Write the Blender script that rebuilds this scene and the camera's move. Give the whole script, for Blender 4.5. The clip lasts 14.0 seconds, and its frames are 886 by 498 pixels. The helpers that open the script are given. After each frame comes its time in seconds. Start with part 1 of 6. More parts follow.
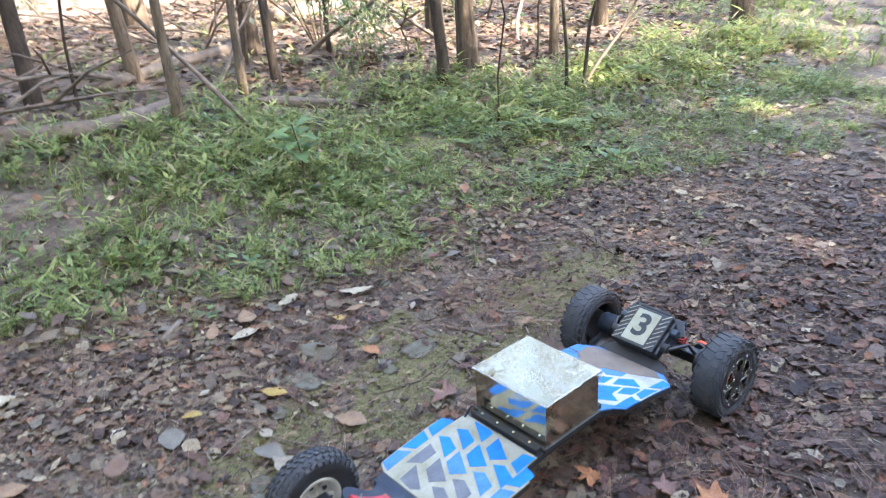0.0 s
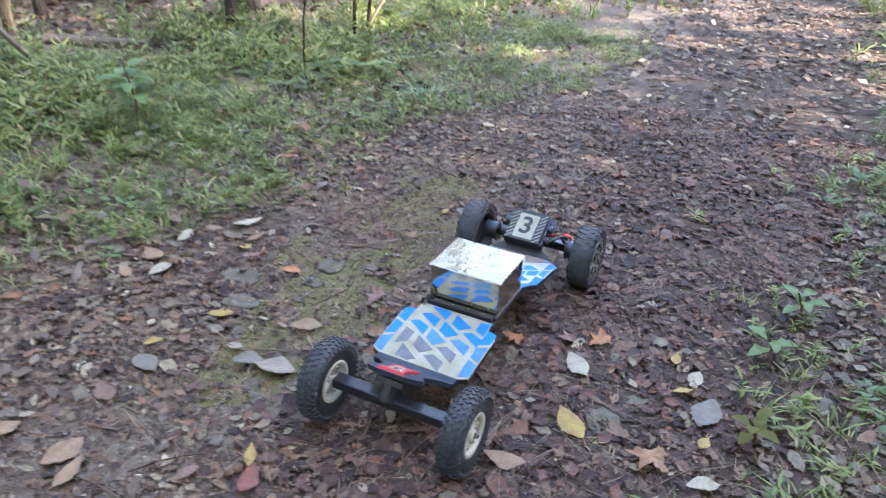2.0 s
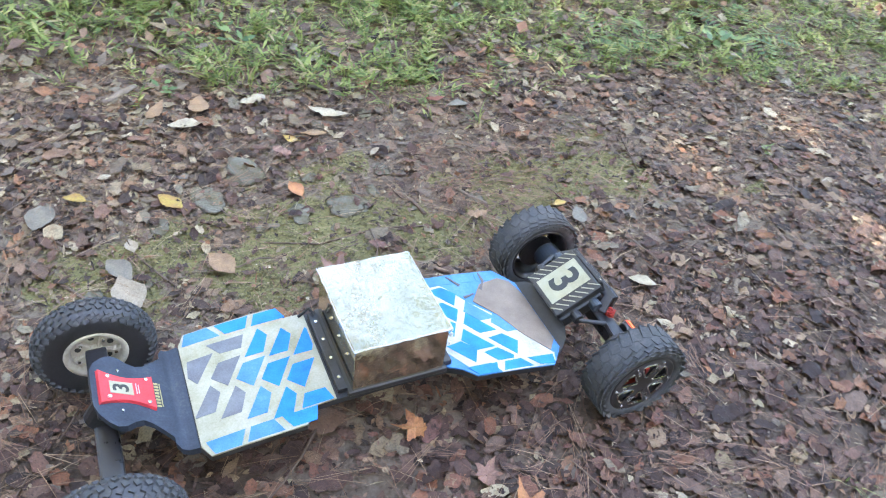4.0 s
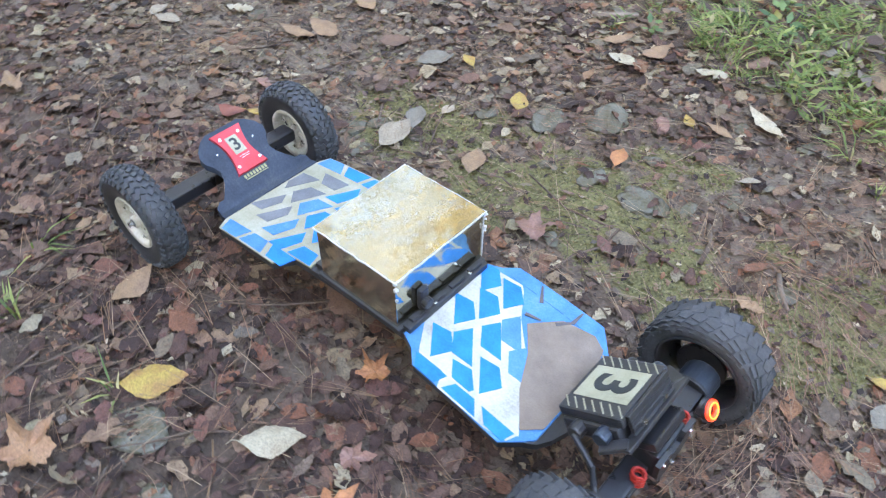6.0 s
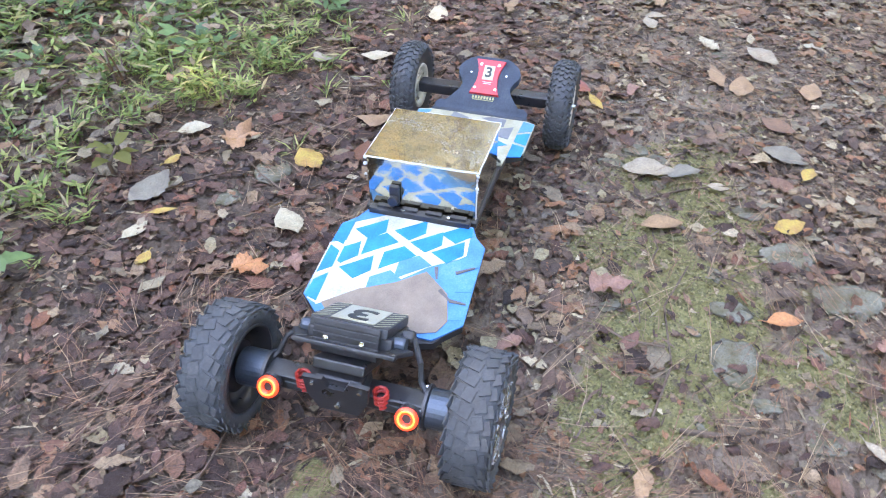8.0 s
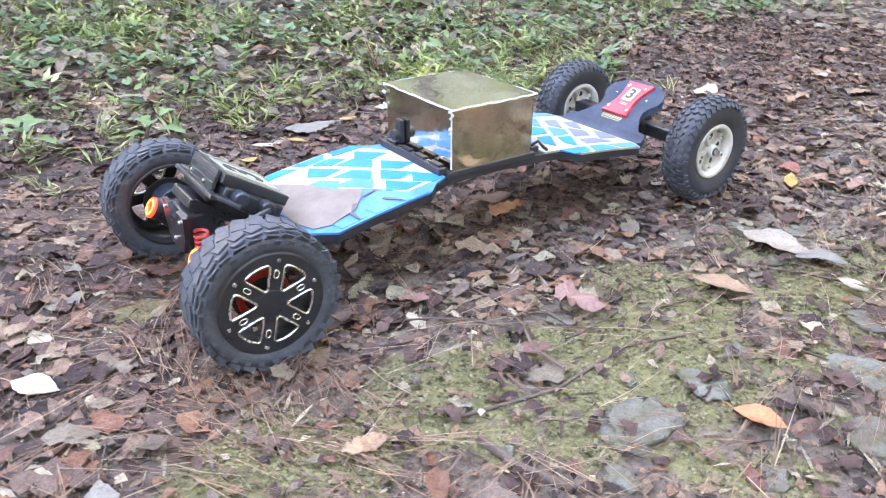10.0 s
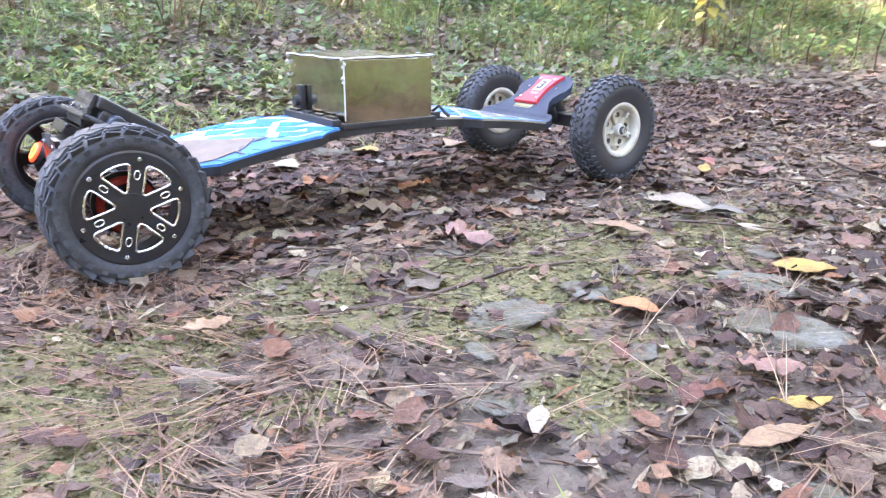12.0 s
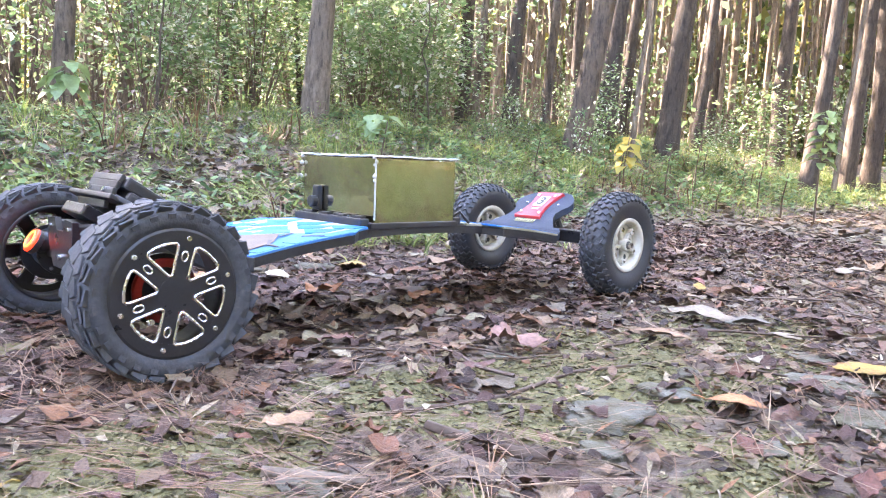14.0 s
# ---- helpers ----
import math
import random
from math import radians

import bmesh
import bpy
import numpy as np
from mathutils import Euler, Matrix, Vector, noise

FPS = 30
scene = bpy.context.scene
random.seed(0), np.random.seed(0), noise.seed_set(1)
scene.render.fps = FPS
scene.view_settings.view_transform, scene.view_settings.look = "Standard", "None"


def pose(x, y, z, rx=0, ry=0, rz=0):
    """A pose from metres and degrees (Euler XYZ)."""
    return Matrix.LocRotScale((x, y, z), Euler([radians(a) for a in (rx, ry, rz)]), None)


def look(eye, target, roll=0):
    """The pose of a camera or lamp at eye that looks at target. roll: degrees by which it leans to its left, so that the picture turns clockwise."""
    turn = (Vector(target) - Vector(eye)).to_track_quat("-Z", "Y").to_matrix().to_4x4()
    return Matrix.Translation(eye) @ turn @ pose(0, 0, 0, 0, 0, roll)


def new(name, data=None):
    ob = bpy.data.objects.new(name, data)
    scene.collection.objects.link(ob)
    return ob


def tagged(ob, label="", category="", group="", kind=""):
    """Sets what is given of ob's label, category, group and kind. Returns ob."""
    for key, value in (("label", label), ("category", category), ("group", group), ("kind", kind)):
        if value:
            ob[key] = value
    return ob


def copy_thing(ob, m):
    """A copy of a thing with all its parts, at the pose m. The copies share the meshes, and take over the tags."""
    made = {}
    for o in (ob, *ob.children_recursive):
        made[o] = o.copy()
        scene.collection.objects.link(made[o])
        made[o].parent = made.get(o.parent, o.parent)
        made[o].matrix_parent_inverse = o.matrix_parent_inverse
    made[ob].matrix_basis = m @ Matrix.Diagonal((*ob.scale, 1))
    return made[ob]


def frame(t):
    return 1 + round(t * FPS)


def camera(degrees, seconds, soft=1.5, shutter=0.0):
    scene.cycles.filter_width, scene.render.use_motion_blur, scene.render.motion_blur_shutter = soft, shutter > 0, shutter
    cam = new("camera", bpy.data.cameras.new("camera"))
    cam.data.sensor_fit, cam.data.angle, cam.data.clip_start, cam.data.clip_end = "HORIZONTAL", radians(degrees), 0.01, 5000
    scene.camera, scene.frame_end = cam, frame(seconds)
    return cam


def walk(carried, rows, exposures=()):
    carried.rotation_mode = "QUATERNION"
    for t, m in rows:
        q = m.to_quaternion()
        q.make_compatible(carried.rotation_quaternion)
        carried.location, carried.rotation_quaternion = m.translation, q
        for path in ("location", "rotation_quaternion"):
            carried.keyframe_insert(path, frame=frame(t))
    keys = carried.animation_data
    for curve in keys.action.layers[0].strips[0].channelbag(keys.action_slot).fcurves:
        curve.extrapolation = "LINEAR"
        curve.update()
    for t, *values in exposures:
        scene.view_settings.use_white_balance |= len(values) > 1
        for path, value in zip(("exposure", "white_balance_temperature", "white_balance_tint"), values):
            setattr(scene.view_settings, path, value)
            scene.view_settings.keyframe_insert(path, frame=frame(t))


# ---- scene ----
cam = camera(61.2, 14.0, soft=1.1, shutter=0.2)
PATH = [
    (0, (-1.002, -0.911, 1.166), (0.181, 0.476, 0.342), -3.7),
    (0.5, (-1.546, -0.784, 1.258), (-0.09, 0.262, 0.371), 6.7),
    (1, (-1.882, -0.744, 1.385), (-0.263, 0.009, 0.483), 2.4),
    (1.5, (-2.026, -0.754, 1.367), (-0.423, 0.062, 0.492), 0.5),
    (2, (-1.655, -0.685, 1.278), (-0.072, 0.067, 0.315), 3.0),
    (2.2, (-1.498, -0.742, 1.274), (0.027, 0.004, 0.217), 5.2),
    (4.3, (-0.221, -0.86, 1.19), (0.331, 0.519, -0.149), 8.2),
    (4.5, (-0.116, -0.842, 1.201), (0.269, 0.561, -0.171), 6.6),
    (5, (0.145, -0.804, 1.183), (0.019, 0.616, -0.219), 2.3),
    (5.5, (0.395, -0.73, 1.13), (-0.145, 0.576, -0.285), 3.1),
    (6, (0.633, -0.607, 1.061), (-0.295, 0.456, -0.356), 0.5),
    (6.5, (0.945, -0.373, 1.032), (-0.265, 0.377, -0.372), -0.8),
    (7, (1.084, -0.109, 1.001), (-0.34, 0.201, -0.369), -3.1),
    (7.5, (1.211, 0.133, 1.018), (-0.298, 0.048, -0.293), -2.4),
    (8, (1.151, 0.335, 0.972), (-0.337, -0.083, -0.297), 0.3),
    (8.5, (1.053, 0.535, 0.891), (-0.371, -0.128, -0.347), -0.5),
    (8.7, (1.054, 0.624, 0.861), (-0.323, -0.146, -0.369), -0.2),
    (10.8, (0.603, 1.179, 0.487), (-0.272, -0.462, -0.25), 0.6),
    (11, (0.598, 1.197, 0.479), (-0.317, -0.429, -0.242), -0.4),
    (11.5, (0.634, 1.202, 0.426), (-0.368, -0.392, -0.249), -0.9),
    (12, (0.694, 1.192, 0.329), (-0.424, -0.353, -0.274), -0.0),
    (12.5, (0.725, 1.129, 0.267), (-0.61, -0.33, -0.025), 2.0),
    (13, (0.769, 1.084, 0.256), (-0.572, -0.377, -0.001), 2.5),
    (13.5, (0.795, 1.043, 0.245), (-0.56, -0.411, 0.019), 2.6),
    (14, (0.821, 1.021, 0.248), (-0.544, -0.423, 0.027), 2.4),
]
LIGHT = [(0.0, 4.2, 6650, 15), (2.2, 4.12, 6600, 17), (4.3, 4.58, 7150, 12), (5.5, 4.47, 7150, 13), (6.5, 4.30, 7050, 14), (8.7, 4.88, 7150, 20), (10.8, 5.12, 7100, 23), (14.0, 5.16, 6900, 26)]
walk(cam, [(t, look(eye, target, roll)) for t, eye, target, roll in PATH], LIGHT)

# ---- light ----
SUN_AZ, SUN_EL = math.radians(163), math.radians(40)
world = bpy.data.worlds.new("sky")
scene.world = world
world.use_nodes = True
wn = world.node_tree.nodes
sky = wn.new("ShaderNodeTexSky")
sky.sky_type, sky.sun_disc = "NISHITA", False
sky.sun_elevation, sky.sun_rotation = SUN_EL, SUN_AZ
wn["Background"].inputs[1].default_value = 0.15
world.node_tree.links.new(sky.outputs[0], wn["Background"].inputs[0])
sun = new("sun", bpy.data.lights.new("sun", "SUN"))
sun.data.energy, sun.data.angle, sun.data.color = 3.1, radians(0.6), (1.0, 0.93, 0.82)
SUN_DIR = Vector((math.sin(SUN_AZ) * math.cos(SUN_EL), math.cos(SUN_AZ) * math.cos(SUN_EL), math.sin(SUN_EL)))
sun.matrix_world = look(SUN_DIR * 60, (0, 0, 0))


# ---- materials ----
def material(name, color=(0.5, 0.5, 0.5), rough=0.6, metal=0.0):
    m = bpy.data.materials.new(name)
    m.use_nodes = True
    b = m.node_tree.nodes["Principled BSDF"]
    b.inputs["Base Color"].default_value = (*color, 1)
    b.inputs["Roughness"].default_value = rough
    b.inputs["Metallic"].default_value = metal
    return m, m.node_tree.nodes, m.node_tree.links, b


def noise_node(n, l, scale, detail=4.0, rough=0.6, coords="Object", stretch=None):
    tc, tex = n.new("ShaderNodeTexCoord"), n.new("ShaderNodeTexNoise")
    tex.inputs["Scale"].default_value, tex.inputs["Detail"].default_value, tex.inputs["Roughness"].default_value = scale, detail, rough
    out = tc.outputs[coords]
    if stretch:
        mp = n.new("ShaderNodeMapping")
        mp.inputs["Scale"].default_value = stretch
        l.new(out, mp.inputs[0])
        out = mp.outputs[0]
    l.new(out, tex.inputs["Vector"])
    return tex.outputs["Fac"]


def ramp(n, l, fac, stops):
    r = n.new("ShaderNodeValToRGB")
    e = r.color_ramp.elements
    while len(e) < len(stops):
        e.new(0.5)
    for el, (p, c) in zip(e, stops):
        el.position, el.color = p, (*c, 1)
    l.new(fac, r.inputs[0])
    return r.outputs[0]


def mixed(n, l, fac, a, b, mode="MIX"):
    m = n.new("ShaderNodeMix")
    m.data_type, m.blend_type = "RGBA", mode
    for sock, v in ((m.inputs[0], fac), (m.inputs[6], a), (m.inputs[7], b)):
        if hasattr(v, "is_linked"):
            l.new(v, sock)
        else:
            sock.default_value = v if isinstance(v, float) else (*v, 1)
    return m.outputs[2]


def bump(n, l, b, height, strength=0.4, distance=0.01):
    bp = n.new("ShaderNodeBump")
    bp.inputs["Strength"].default_value, bp.inputs["Distance"].default_value = strength, distance
    l.new(height, bp.inputs["Height"])
    l.new(bp.outputs[0], b.inputs["Normal"])


def worn(name, stops, rough=0.6, metal=0.0, scale=30.0, fine=300.0, rough_span=0.15, relief=0.15, distance=0.002):
    """A surface with stains at one scale and grain at another."""
    m, n, l, b = material(name, (0.5, 0.5, 0.5), rough, metal)
    big, small = noise_node(n, l, scale), noise_node(n, l, fine, 3.0)
    both = mixed(n, l, 0.35, big, small)
    l.new(ramp(n, l, both, stops), b.inputs["Base Color"])
    r = n.new("ShaderNodeMapRange")
    r.inputs["To Min"].default_value, r.inputs["To Max"].default_value = max(rough - rough_span, 0.03), min(rough + rough_span, 1)
    l.new(big, r.inputs["Value"])
    l.new(r.outputs[0], b.inputs["Roughness"])
    bump(n, l, b, small, relief, distance)
    return m


def foliage(name, stops, translucent=0.35, rough=0.55, scale=40.0, relief=0.0, mottle=0.5):
    """Leaves: one tint each, mottled at two scales, and light through them."""
    m, n, l, b = material(name, rough=rough)
    geo = n.new("ShaderNodeNewGeometry")
    tint = ramp(n, l, geo.outputs["Random Per Island"], stops)
    spots = noise_node(n, l, scale, 3.0)
    col = mixed(n, l, mottle, tint, ramp(n, l, spots, [(0.3, (0.35, 0.35, 0.35)), (0.7, (1.0, 1.0, 1.0))]), "MULTIPLY")
    if relief:
        fine = noise_node(n, l, scale * 5, 4.0, 0.7)
        col = mixed(n, l, 0.55, col, ramp(n, l, fine, [(0.32, (0.25, 0.24, 0.24)), (0.5, (0.95, 0.95, 0.95)), (0.7, (1.55, 1.5, 1.42))]), "MULTIPLY")
        bump(n, l, b, mixed(n, l, 0.5, spots, fine), relief, 0.006)
    l.new(col, b.inputs["Base Color"])
    tr, mx = n.new("ShaderNodeBsdfTranslucent"), n.new("ShaderNodeMixShader")
    l.new(col, tr.inputs[0])
    mx.inputs[0].default_value = translucent
    l.new(b.outputs[0], mx.inputs[1])
    l.new(tr.outputs[0], mx.inputs[2])
    l.new(mx.outputs[0], n["Material Output"].inputs[0])
    return m


def leaf_paint(name, main, spot, amount=0.5, rough=0.6):
    """One fallen leaf: main tint, blotches and fine veins."""
    m, n, l, b = material(name, main, rough)
    blot = ramp(n, l, noise_node(n, l, 28.0), [(0.35 + 0.2 * (1 - amount), (0.0, 0.0, 0.0)), (0.75, (1.0, 1.0, 1.0))])
    col = mixed(n, l, blot, main, spot)
    fine = noise_node(n, l, 260.0, 2.0)
    l.new(mixed(n, l, 0.45, col, ramp(n, l, fine, [(0.3, (0.3, 0.3, 0.3)), (0.7, (1.25, 1.25, 1.22))]), "MULTIPLY"), b.inputs["Base Color"])
    bump(n, l, b, fine, 0.5, 0.003)
    return m


M = {}
M["dry_leaf"] = foliage("dry_leaf", [(0.0, (0.026, 0.017, 0.015)), (0.2, (0.072, 0.046, 0.036)), (0.36, (0.135, 0.083, 0.062)), (0.46, (0.185, 0.122, 0.086)), (0.52, (0.165, 0.137, 0.112)),
                                     (0.58, (0.215, 0.165, 0.098)), (0.66, (0.205, 0.122, 0.083)), (0.74, (0.26, 0.178, 0.115)), (0.80, (0.27, 0.128, 0.066)), (0.86, (0.215, 0.112, 0.070)), (0.91, (0.275, 0.235, 0.145)), (0.96, (0.36, 0.28, 0.18)), (1.0, (0.46, 0.39, 0.27))], 0.10, 0.56, 55.0, 0.8)
M["buff_leaf"] = foliage("buff_leaf", [(0.0, (0.115, 0.082, 0.055)), (0.25, (0.19, 0.14, 0.088)), (0.45, (0.165, 0.145, 0.105)), (0.65, (0.21, 0.15, 0.085)), (0.8, (0.25, 0.21, 0.14)), (0.92, (0.235, 0.125, 0.064)), (1.0, (0.33, 0.29, 0.205))], 0.10, 0.56, 45.0, 0.8)
M["straw"] = foliage("straw", [(0.0, (0.11, 0.065, 0.038)), (0.4, (0.18, 0.108, 0.06)), (0.8, (0.265, 0.172, 0.098)), (1.0, (0.40, 0.29, 0.18))], 0.05, 0.5)
# Darker, redder leaf palette, used mostly on the bank side of the trail.
M["dark_leaf"] = foliage("dark_leaf", [(0.0, (0.026, 0.014, 0.012)), (0.25, (0.053, 0.028, 0.022)), (0.5, (0.085, 0.044, 0.034)), (0.68, (0.118, 0.064, 0.048)),
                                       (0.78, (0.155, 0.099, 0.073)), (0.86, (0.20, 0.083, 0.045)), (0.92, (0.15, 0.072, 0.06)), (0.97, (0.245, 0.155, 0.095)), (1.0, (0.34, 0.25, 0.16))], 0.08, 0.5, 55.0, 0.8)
M["needle"] = foliage("needle", [(0.0, (0.085, 0.047, 0.031)), (0.45, (0.175, 0.088, 0.05)), (0.8, (0.28, 0.15, 0.08)), (1.0, (0.36, 0.25, 0.15))], 0.05, 0.5)
M["grass"] = foliage("grass", [(0.0, (0.10, 0.155, 0.045)), (0.3, (0.185, 0.26, 0.075)), (0.6, (0.28, 0.35, 0.10)), (0.82, (0.37, 0.41, 0.135)), (0.93, (0.44, 0.41, 0.18)), (1.0, (0.48, 0.38, 0.22))], 0.48, 0.5)
M["herb"] = foliage("herb", [(0.0, (0.06, 0.125, 0.055)), (0.5, (0.145, 0.24, 0.085)), (0.9, (0.23, 0.32, 0.12)), (1.0, (0.38, 0.34, 0.11))], 0.40, 0.4)
M["herb_pale"] = foliage("herb_pale", [(0.0, (0.15, 0.235, 0.075)), (0.5, (0.225, 0.31, 0.115)), (1.0, (0.30, 0.37, 0.165))], 0.40, 0.4)
M["moss"] = foliage("moss", [(0.0, (0.075, 0.070, 0.030)), (0.5, (0.160, 0.146, 0.062)), (0.85, (0.230, 0.205, 0.095)), (1.0, (0.30, 0.255, 0.13))], 0.15, 0.85, 90.0)
# The palest tints put sunlit glints into the leaf colour; the last is yellow.
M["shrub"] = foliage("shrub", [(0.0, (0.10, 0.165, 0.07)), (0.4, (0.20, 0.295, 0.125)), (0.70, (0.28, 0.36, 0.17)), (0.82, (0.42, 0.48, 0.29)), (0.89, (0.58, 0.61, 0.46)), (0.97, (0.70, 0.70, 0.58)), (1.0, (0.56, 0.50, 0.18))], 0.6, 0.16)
M["canopy"] = foliage("canopy", [(0.0, (0.06, 0.10, 0.03)), (0.5, (0.12, 0.175, 0.045)), (0.8, (0.22, 0.235, 0.06)), (1.0, (0.38, 0.29, 0.07))], 0.5, 0.5, 3.0)
M["yellow_leaf"] = foliage("yellow_leaf", [(0.0, (0.28, 0.25, 0.06)), (0.5, (0.46, 0.39, 0.10)), (1.0, (0.60, 0.48, 0.14))], 0.55, 0.5, 3.0)
M["far_leaf"] = foliage("far_leaf", [(0.0, (0.05, 0.07, 0.018)), (0.4, (0.115, 0.135, 0.032)), (0.75, (0.23, 0.215, 0.05)), (1.0, (0.38, 0.30, 0.075))], 0.5, 0.7, 2.0)
M["twig"] = worn("twig", [(0.3, (0.05, 0.032, 0.022)), (0.6, (0.13, 0.09, 0.065)), (0.8, (0.24, 0.19, 0.15))], 0.8, scale=20, fine=140)


def bark(name, dark, mid, light):
    """Ridged bark: long grain, broken flakes and large stains."""
    m, n, l, b = material(name, mid, 0.9)
    ridges = noise_node(n, l, 34.0, 5.0, 0.65, stretch=(1, 1, 0.22))
    flakes = noise_node(n, l, 46.0, 5.0, 0.75, stretch=(1, 1, 0.7))
    big = noise_node(n, l, 2.2, 4.0)
    tone = mixed(n, l, 0.45, mixed(n, l, 0.5, ridges, flakes), big)
    col = ramp(n, l, tone, [(0.34, dark), (0.5, mid), (0.66, light)])
    cracks = ramp(n, l, ridges, [(0.36, (0.25, 0.24, 0.23)), (0.5, (1.0, 1.0, 1.0))])
    l.new(mixed(n, l, 0.7, col, cracks, "MULTIPLY"), b.inputs["Base Color"])
    bump(n, l, b, mixed(n, l, 0.35, ridges, flakes), 0.9, 0.02)
    return m


M["bark_pine"] = bark("bark_pine", (0.045, 0.031, 0.020), (0.095, 0.068, 0.045), (0.165, 0.122, 0.083))
M["bark_grey"] = bark("bark_grey", (0.062, 0.045, 0.031), (0.130, 0.099, 0.069), (0.225, 0.180, 0.130))
M["bark_far"] = bark("bark_far", (0.085, 0.062, 0.043), (0.155, 0.115, 0.077), (0.25, 0.195, 0.13))


def far_haze():
    """Far woods seen as a mottled screen of sunlit leaves and dark trunks."""
    m, n, l, b = material("far_screen", rough=0.9)
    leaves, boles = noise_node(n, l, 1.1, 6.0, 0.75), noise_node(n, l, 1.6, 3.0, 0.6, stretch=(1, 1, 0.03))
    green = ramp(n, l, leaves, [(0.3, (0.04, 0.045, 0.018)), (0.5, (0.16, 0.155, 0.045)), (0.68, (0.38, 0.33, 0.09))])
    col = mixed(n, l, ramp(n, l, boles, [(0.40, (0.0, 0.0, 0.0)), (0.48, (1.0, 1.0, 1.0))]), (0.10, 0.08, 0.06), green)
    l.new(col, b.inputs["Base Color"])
    tr, mx = n.new("ShaderNodeBsdfTranslucent"), n.new("ShaderNodeMixShader")
    l.new(col, tr.inputs[0])
    mx.inputs[0].default_value = 0.55
    l.new(b.outputs[0], mx.inputs[1])
    l.new(tr.outputs[0], mx.inputs[2])
    l.new(mx.outputs[0], n["Material Output"].inputs[0])
    return m


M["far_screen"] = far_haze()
M["bark_dark"] = bark("bark_dark", (0.026, 0.018, 0.012), (0.056, 0.040, 0.027), (0.108, 0.080, 0.055))


def soil():
    m, n, l, b = material("soil", rough=0.9)
    big, mid, fine = noise_node(n, l, 1.3, 4.0), noise_node(n, l, 17.0, 8.0, 0.72), noise_node(n, l, 130.0, 5.0, 0.75)
    dirt = ramp(n, l, mixed(n, l, 0.5, mid, fine), [(0.32, (0.075, 0.050, 0.038)), (0.5, (0.155, 0.112, 0.084)), (0.64, (0.235, 0.178, 0.135)), (0.8, (0.33, 0.265, 0.205))])
    moss = ramp(n, l, mixed(n, l, 0.6, mid, fine), [(0.3, (0.075, 0.070, 0.028)), (0.5, (0.18, 0.165, 0.062)), (0.7, (0.30, 0.265, 0.118))])
    at = n.new("ShaderNodeAttribute")
    at.attribute_name = "moss"
    add = n.new("ShaderNodeMath")
    add.operation = "MULTIPLY_ADD"
    add.inputs[1].default_value, add.inputs[2].default_value = 0.9, -0.45
    l.new(mid, add.inputs[0])
    plus = n.new("ShaderNodeMath")
    plus.operation, plus.use_clamp = "ADD", True
    l.new(add.outputs[0], plus.inputs[0])
    l.new(at.outputs["Fac"], plus.inputs[1])
    cover = ramp(n, l, plus.outputs[0], [(0.44, (0.0, 0.0, 0.0)), (0.62, (1.0, 1.0, 1.0))])
    clay = ramp(n, l, mixed(n, l, 0.5, big, mid), [(0.47, (0.0, 0.0, 0.0)), (0.58, (1.0, 1.0, 1.0))])
    pale = ramp(n, l, mixed(n, l, 0.35, mid, fine), [(0.3, (0.115, 0.087, 0.064)), (0.5, (0.185, 0.146, 0.110)), (0.7, (0.26, 0.212, 0.163))])
    # Bare soil turns darker where the stored share is high, towards the bank.
    dark_attr = n.new("ShaderNodeAttribute")
    dark_attr.attribute_name = "dark_ground"
    bare = mixed(n, l, dark_attr.outputs["Fac"], mixed(n, l, clay, dirt, pale), mixed(n, l, 1.0, dirt, (0.55, 0.52, 0.50), "MULTIPLY"))
    base = mixed(n, l, cover, bare, moss)
    l.new(mixed(n, l, 0.4, base, ramp(n, l, big, [(0.3, (0.5, 0.47, 0.45)), (0.7, (1.0, 1.0, 1.0))]), "MULTIPLY"), b.inputs["Base Color"])
    bump(n, l, b, mixed(n, l, 0.6, mid, fine), 0.9, 0.02)
    return m


M["soil"] = soil()
M["stone"] = worn("stone", [(0.3, (0.070, 0.064, 0.034)), (0.45, (0.110, 0.101, 0.068)), (0.58, (0.135, 0.128, 0.103)), (0.75, (0.195, 0.187, 0.156))], 0.95, scale=26, fine=150, relief=0.9, distance=0.006)
M["dead_wood"] = worn("dead_wood", [(0.3, (0.08, 0.056, 0.04)), (0.55, (0.17, 0.13, 0.098)), (0.75, (0.28, 0.23, 0.175))], 0.85, scale=18, fine=160, relief=0.5, distance=0.004)
# the board
M["tyre"] = worn("tyre", [(0.3, (0.022, 0.024, 0.027)), (0.55, (0.048, 0.051, 0.056)), (0.8, (0.12, 0.114, 0.105))], 0.78, scale=22, fine=200, relief=0.4)
M["tyre_smooth"] = worn("tyre_smooth", [(0.3, (0.018, 0.018, 0.020)), (0.65, (0.036, 0.037, 0.041)), (0.85, (0.09, 0.08, 0.07))], 0.5, scale=18, fine=240)
M["deck_grey"] = worn("deck_grey", [(0.3, (0.022, 0.028, 0.039)), (0.55, (0.040, 0.051, 0.070)), (0.68, (0.070, 0.077, 0.083)), (0.85, (0.13, 0.127, 0.115))], 0.6, scale=16, fine=260)
M["deck_black"] = worn("deck_black", [(0.3, (0.010, 0.010, 0.011)), (0.7, (0.028, 0.028, 0.030)), (0.85, (0.08, 0.07, 0.06))], 0.5, scale=25, fine=200)
M["black_plastic"] = worn("black_plastic", [(0.3, (0.012, 0.012, 0.013)), (0.65, (0.03, 0.03, 0.033)), (0.85, (0.10, 0.088, 0.075))], 0.4, scale=35, fine=300)
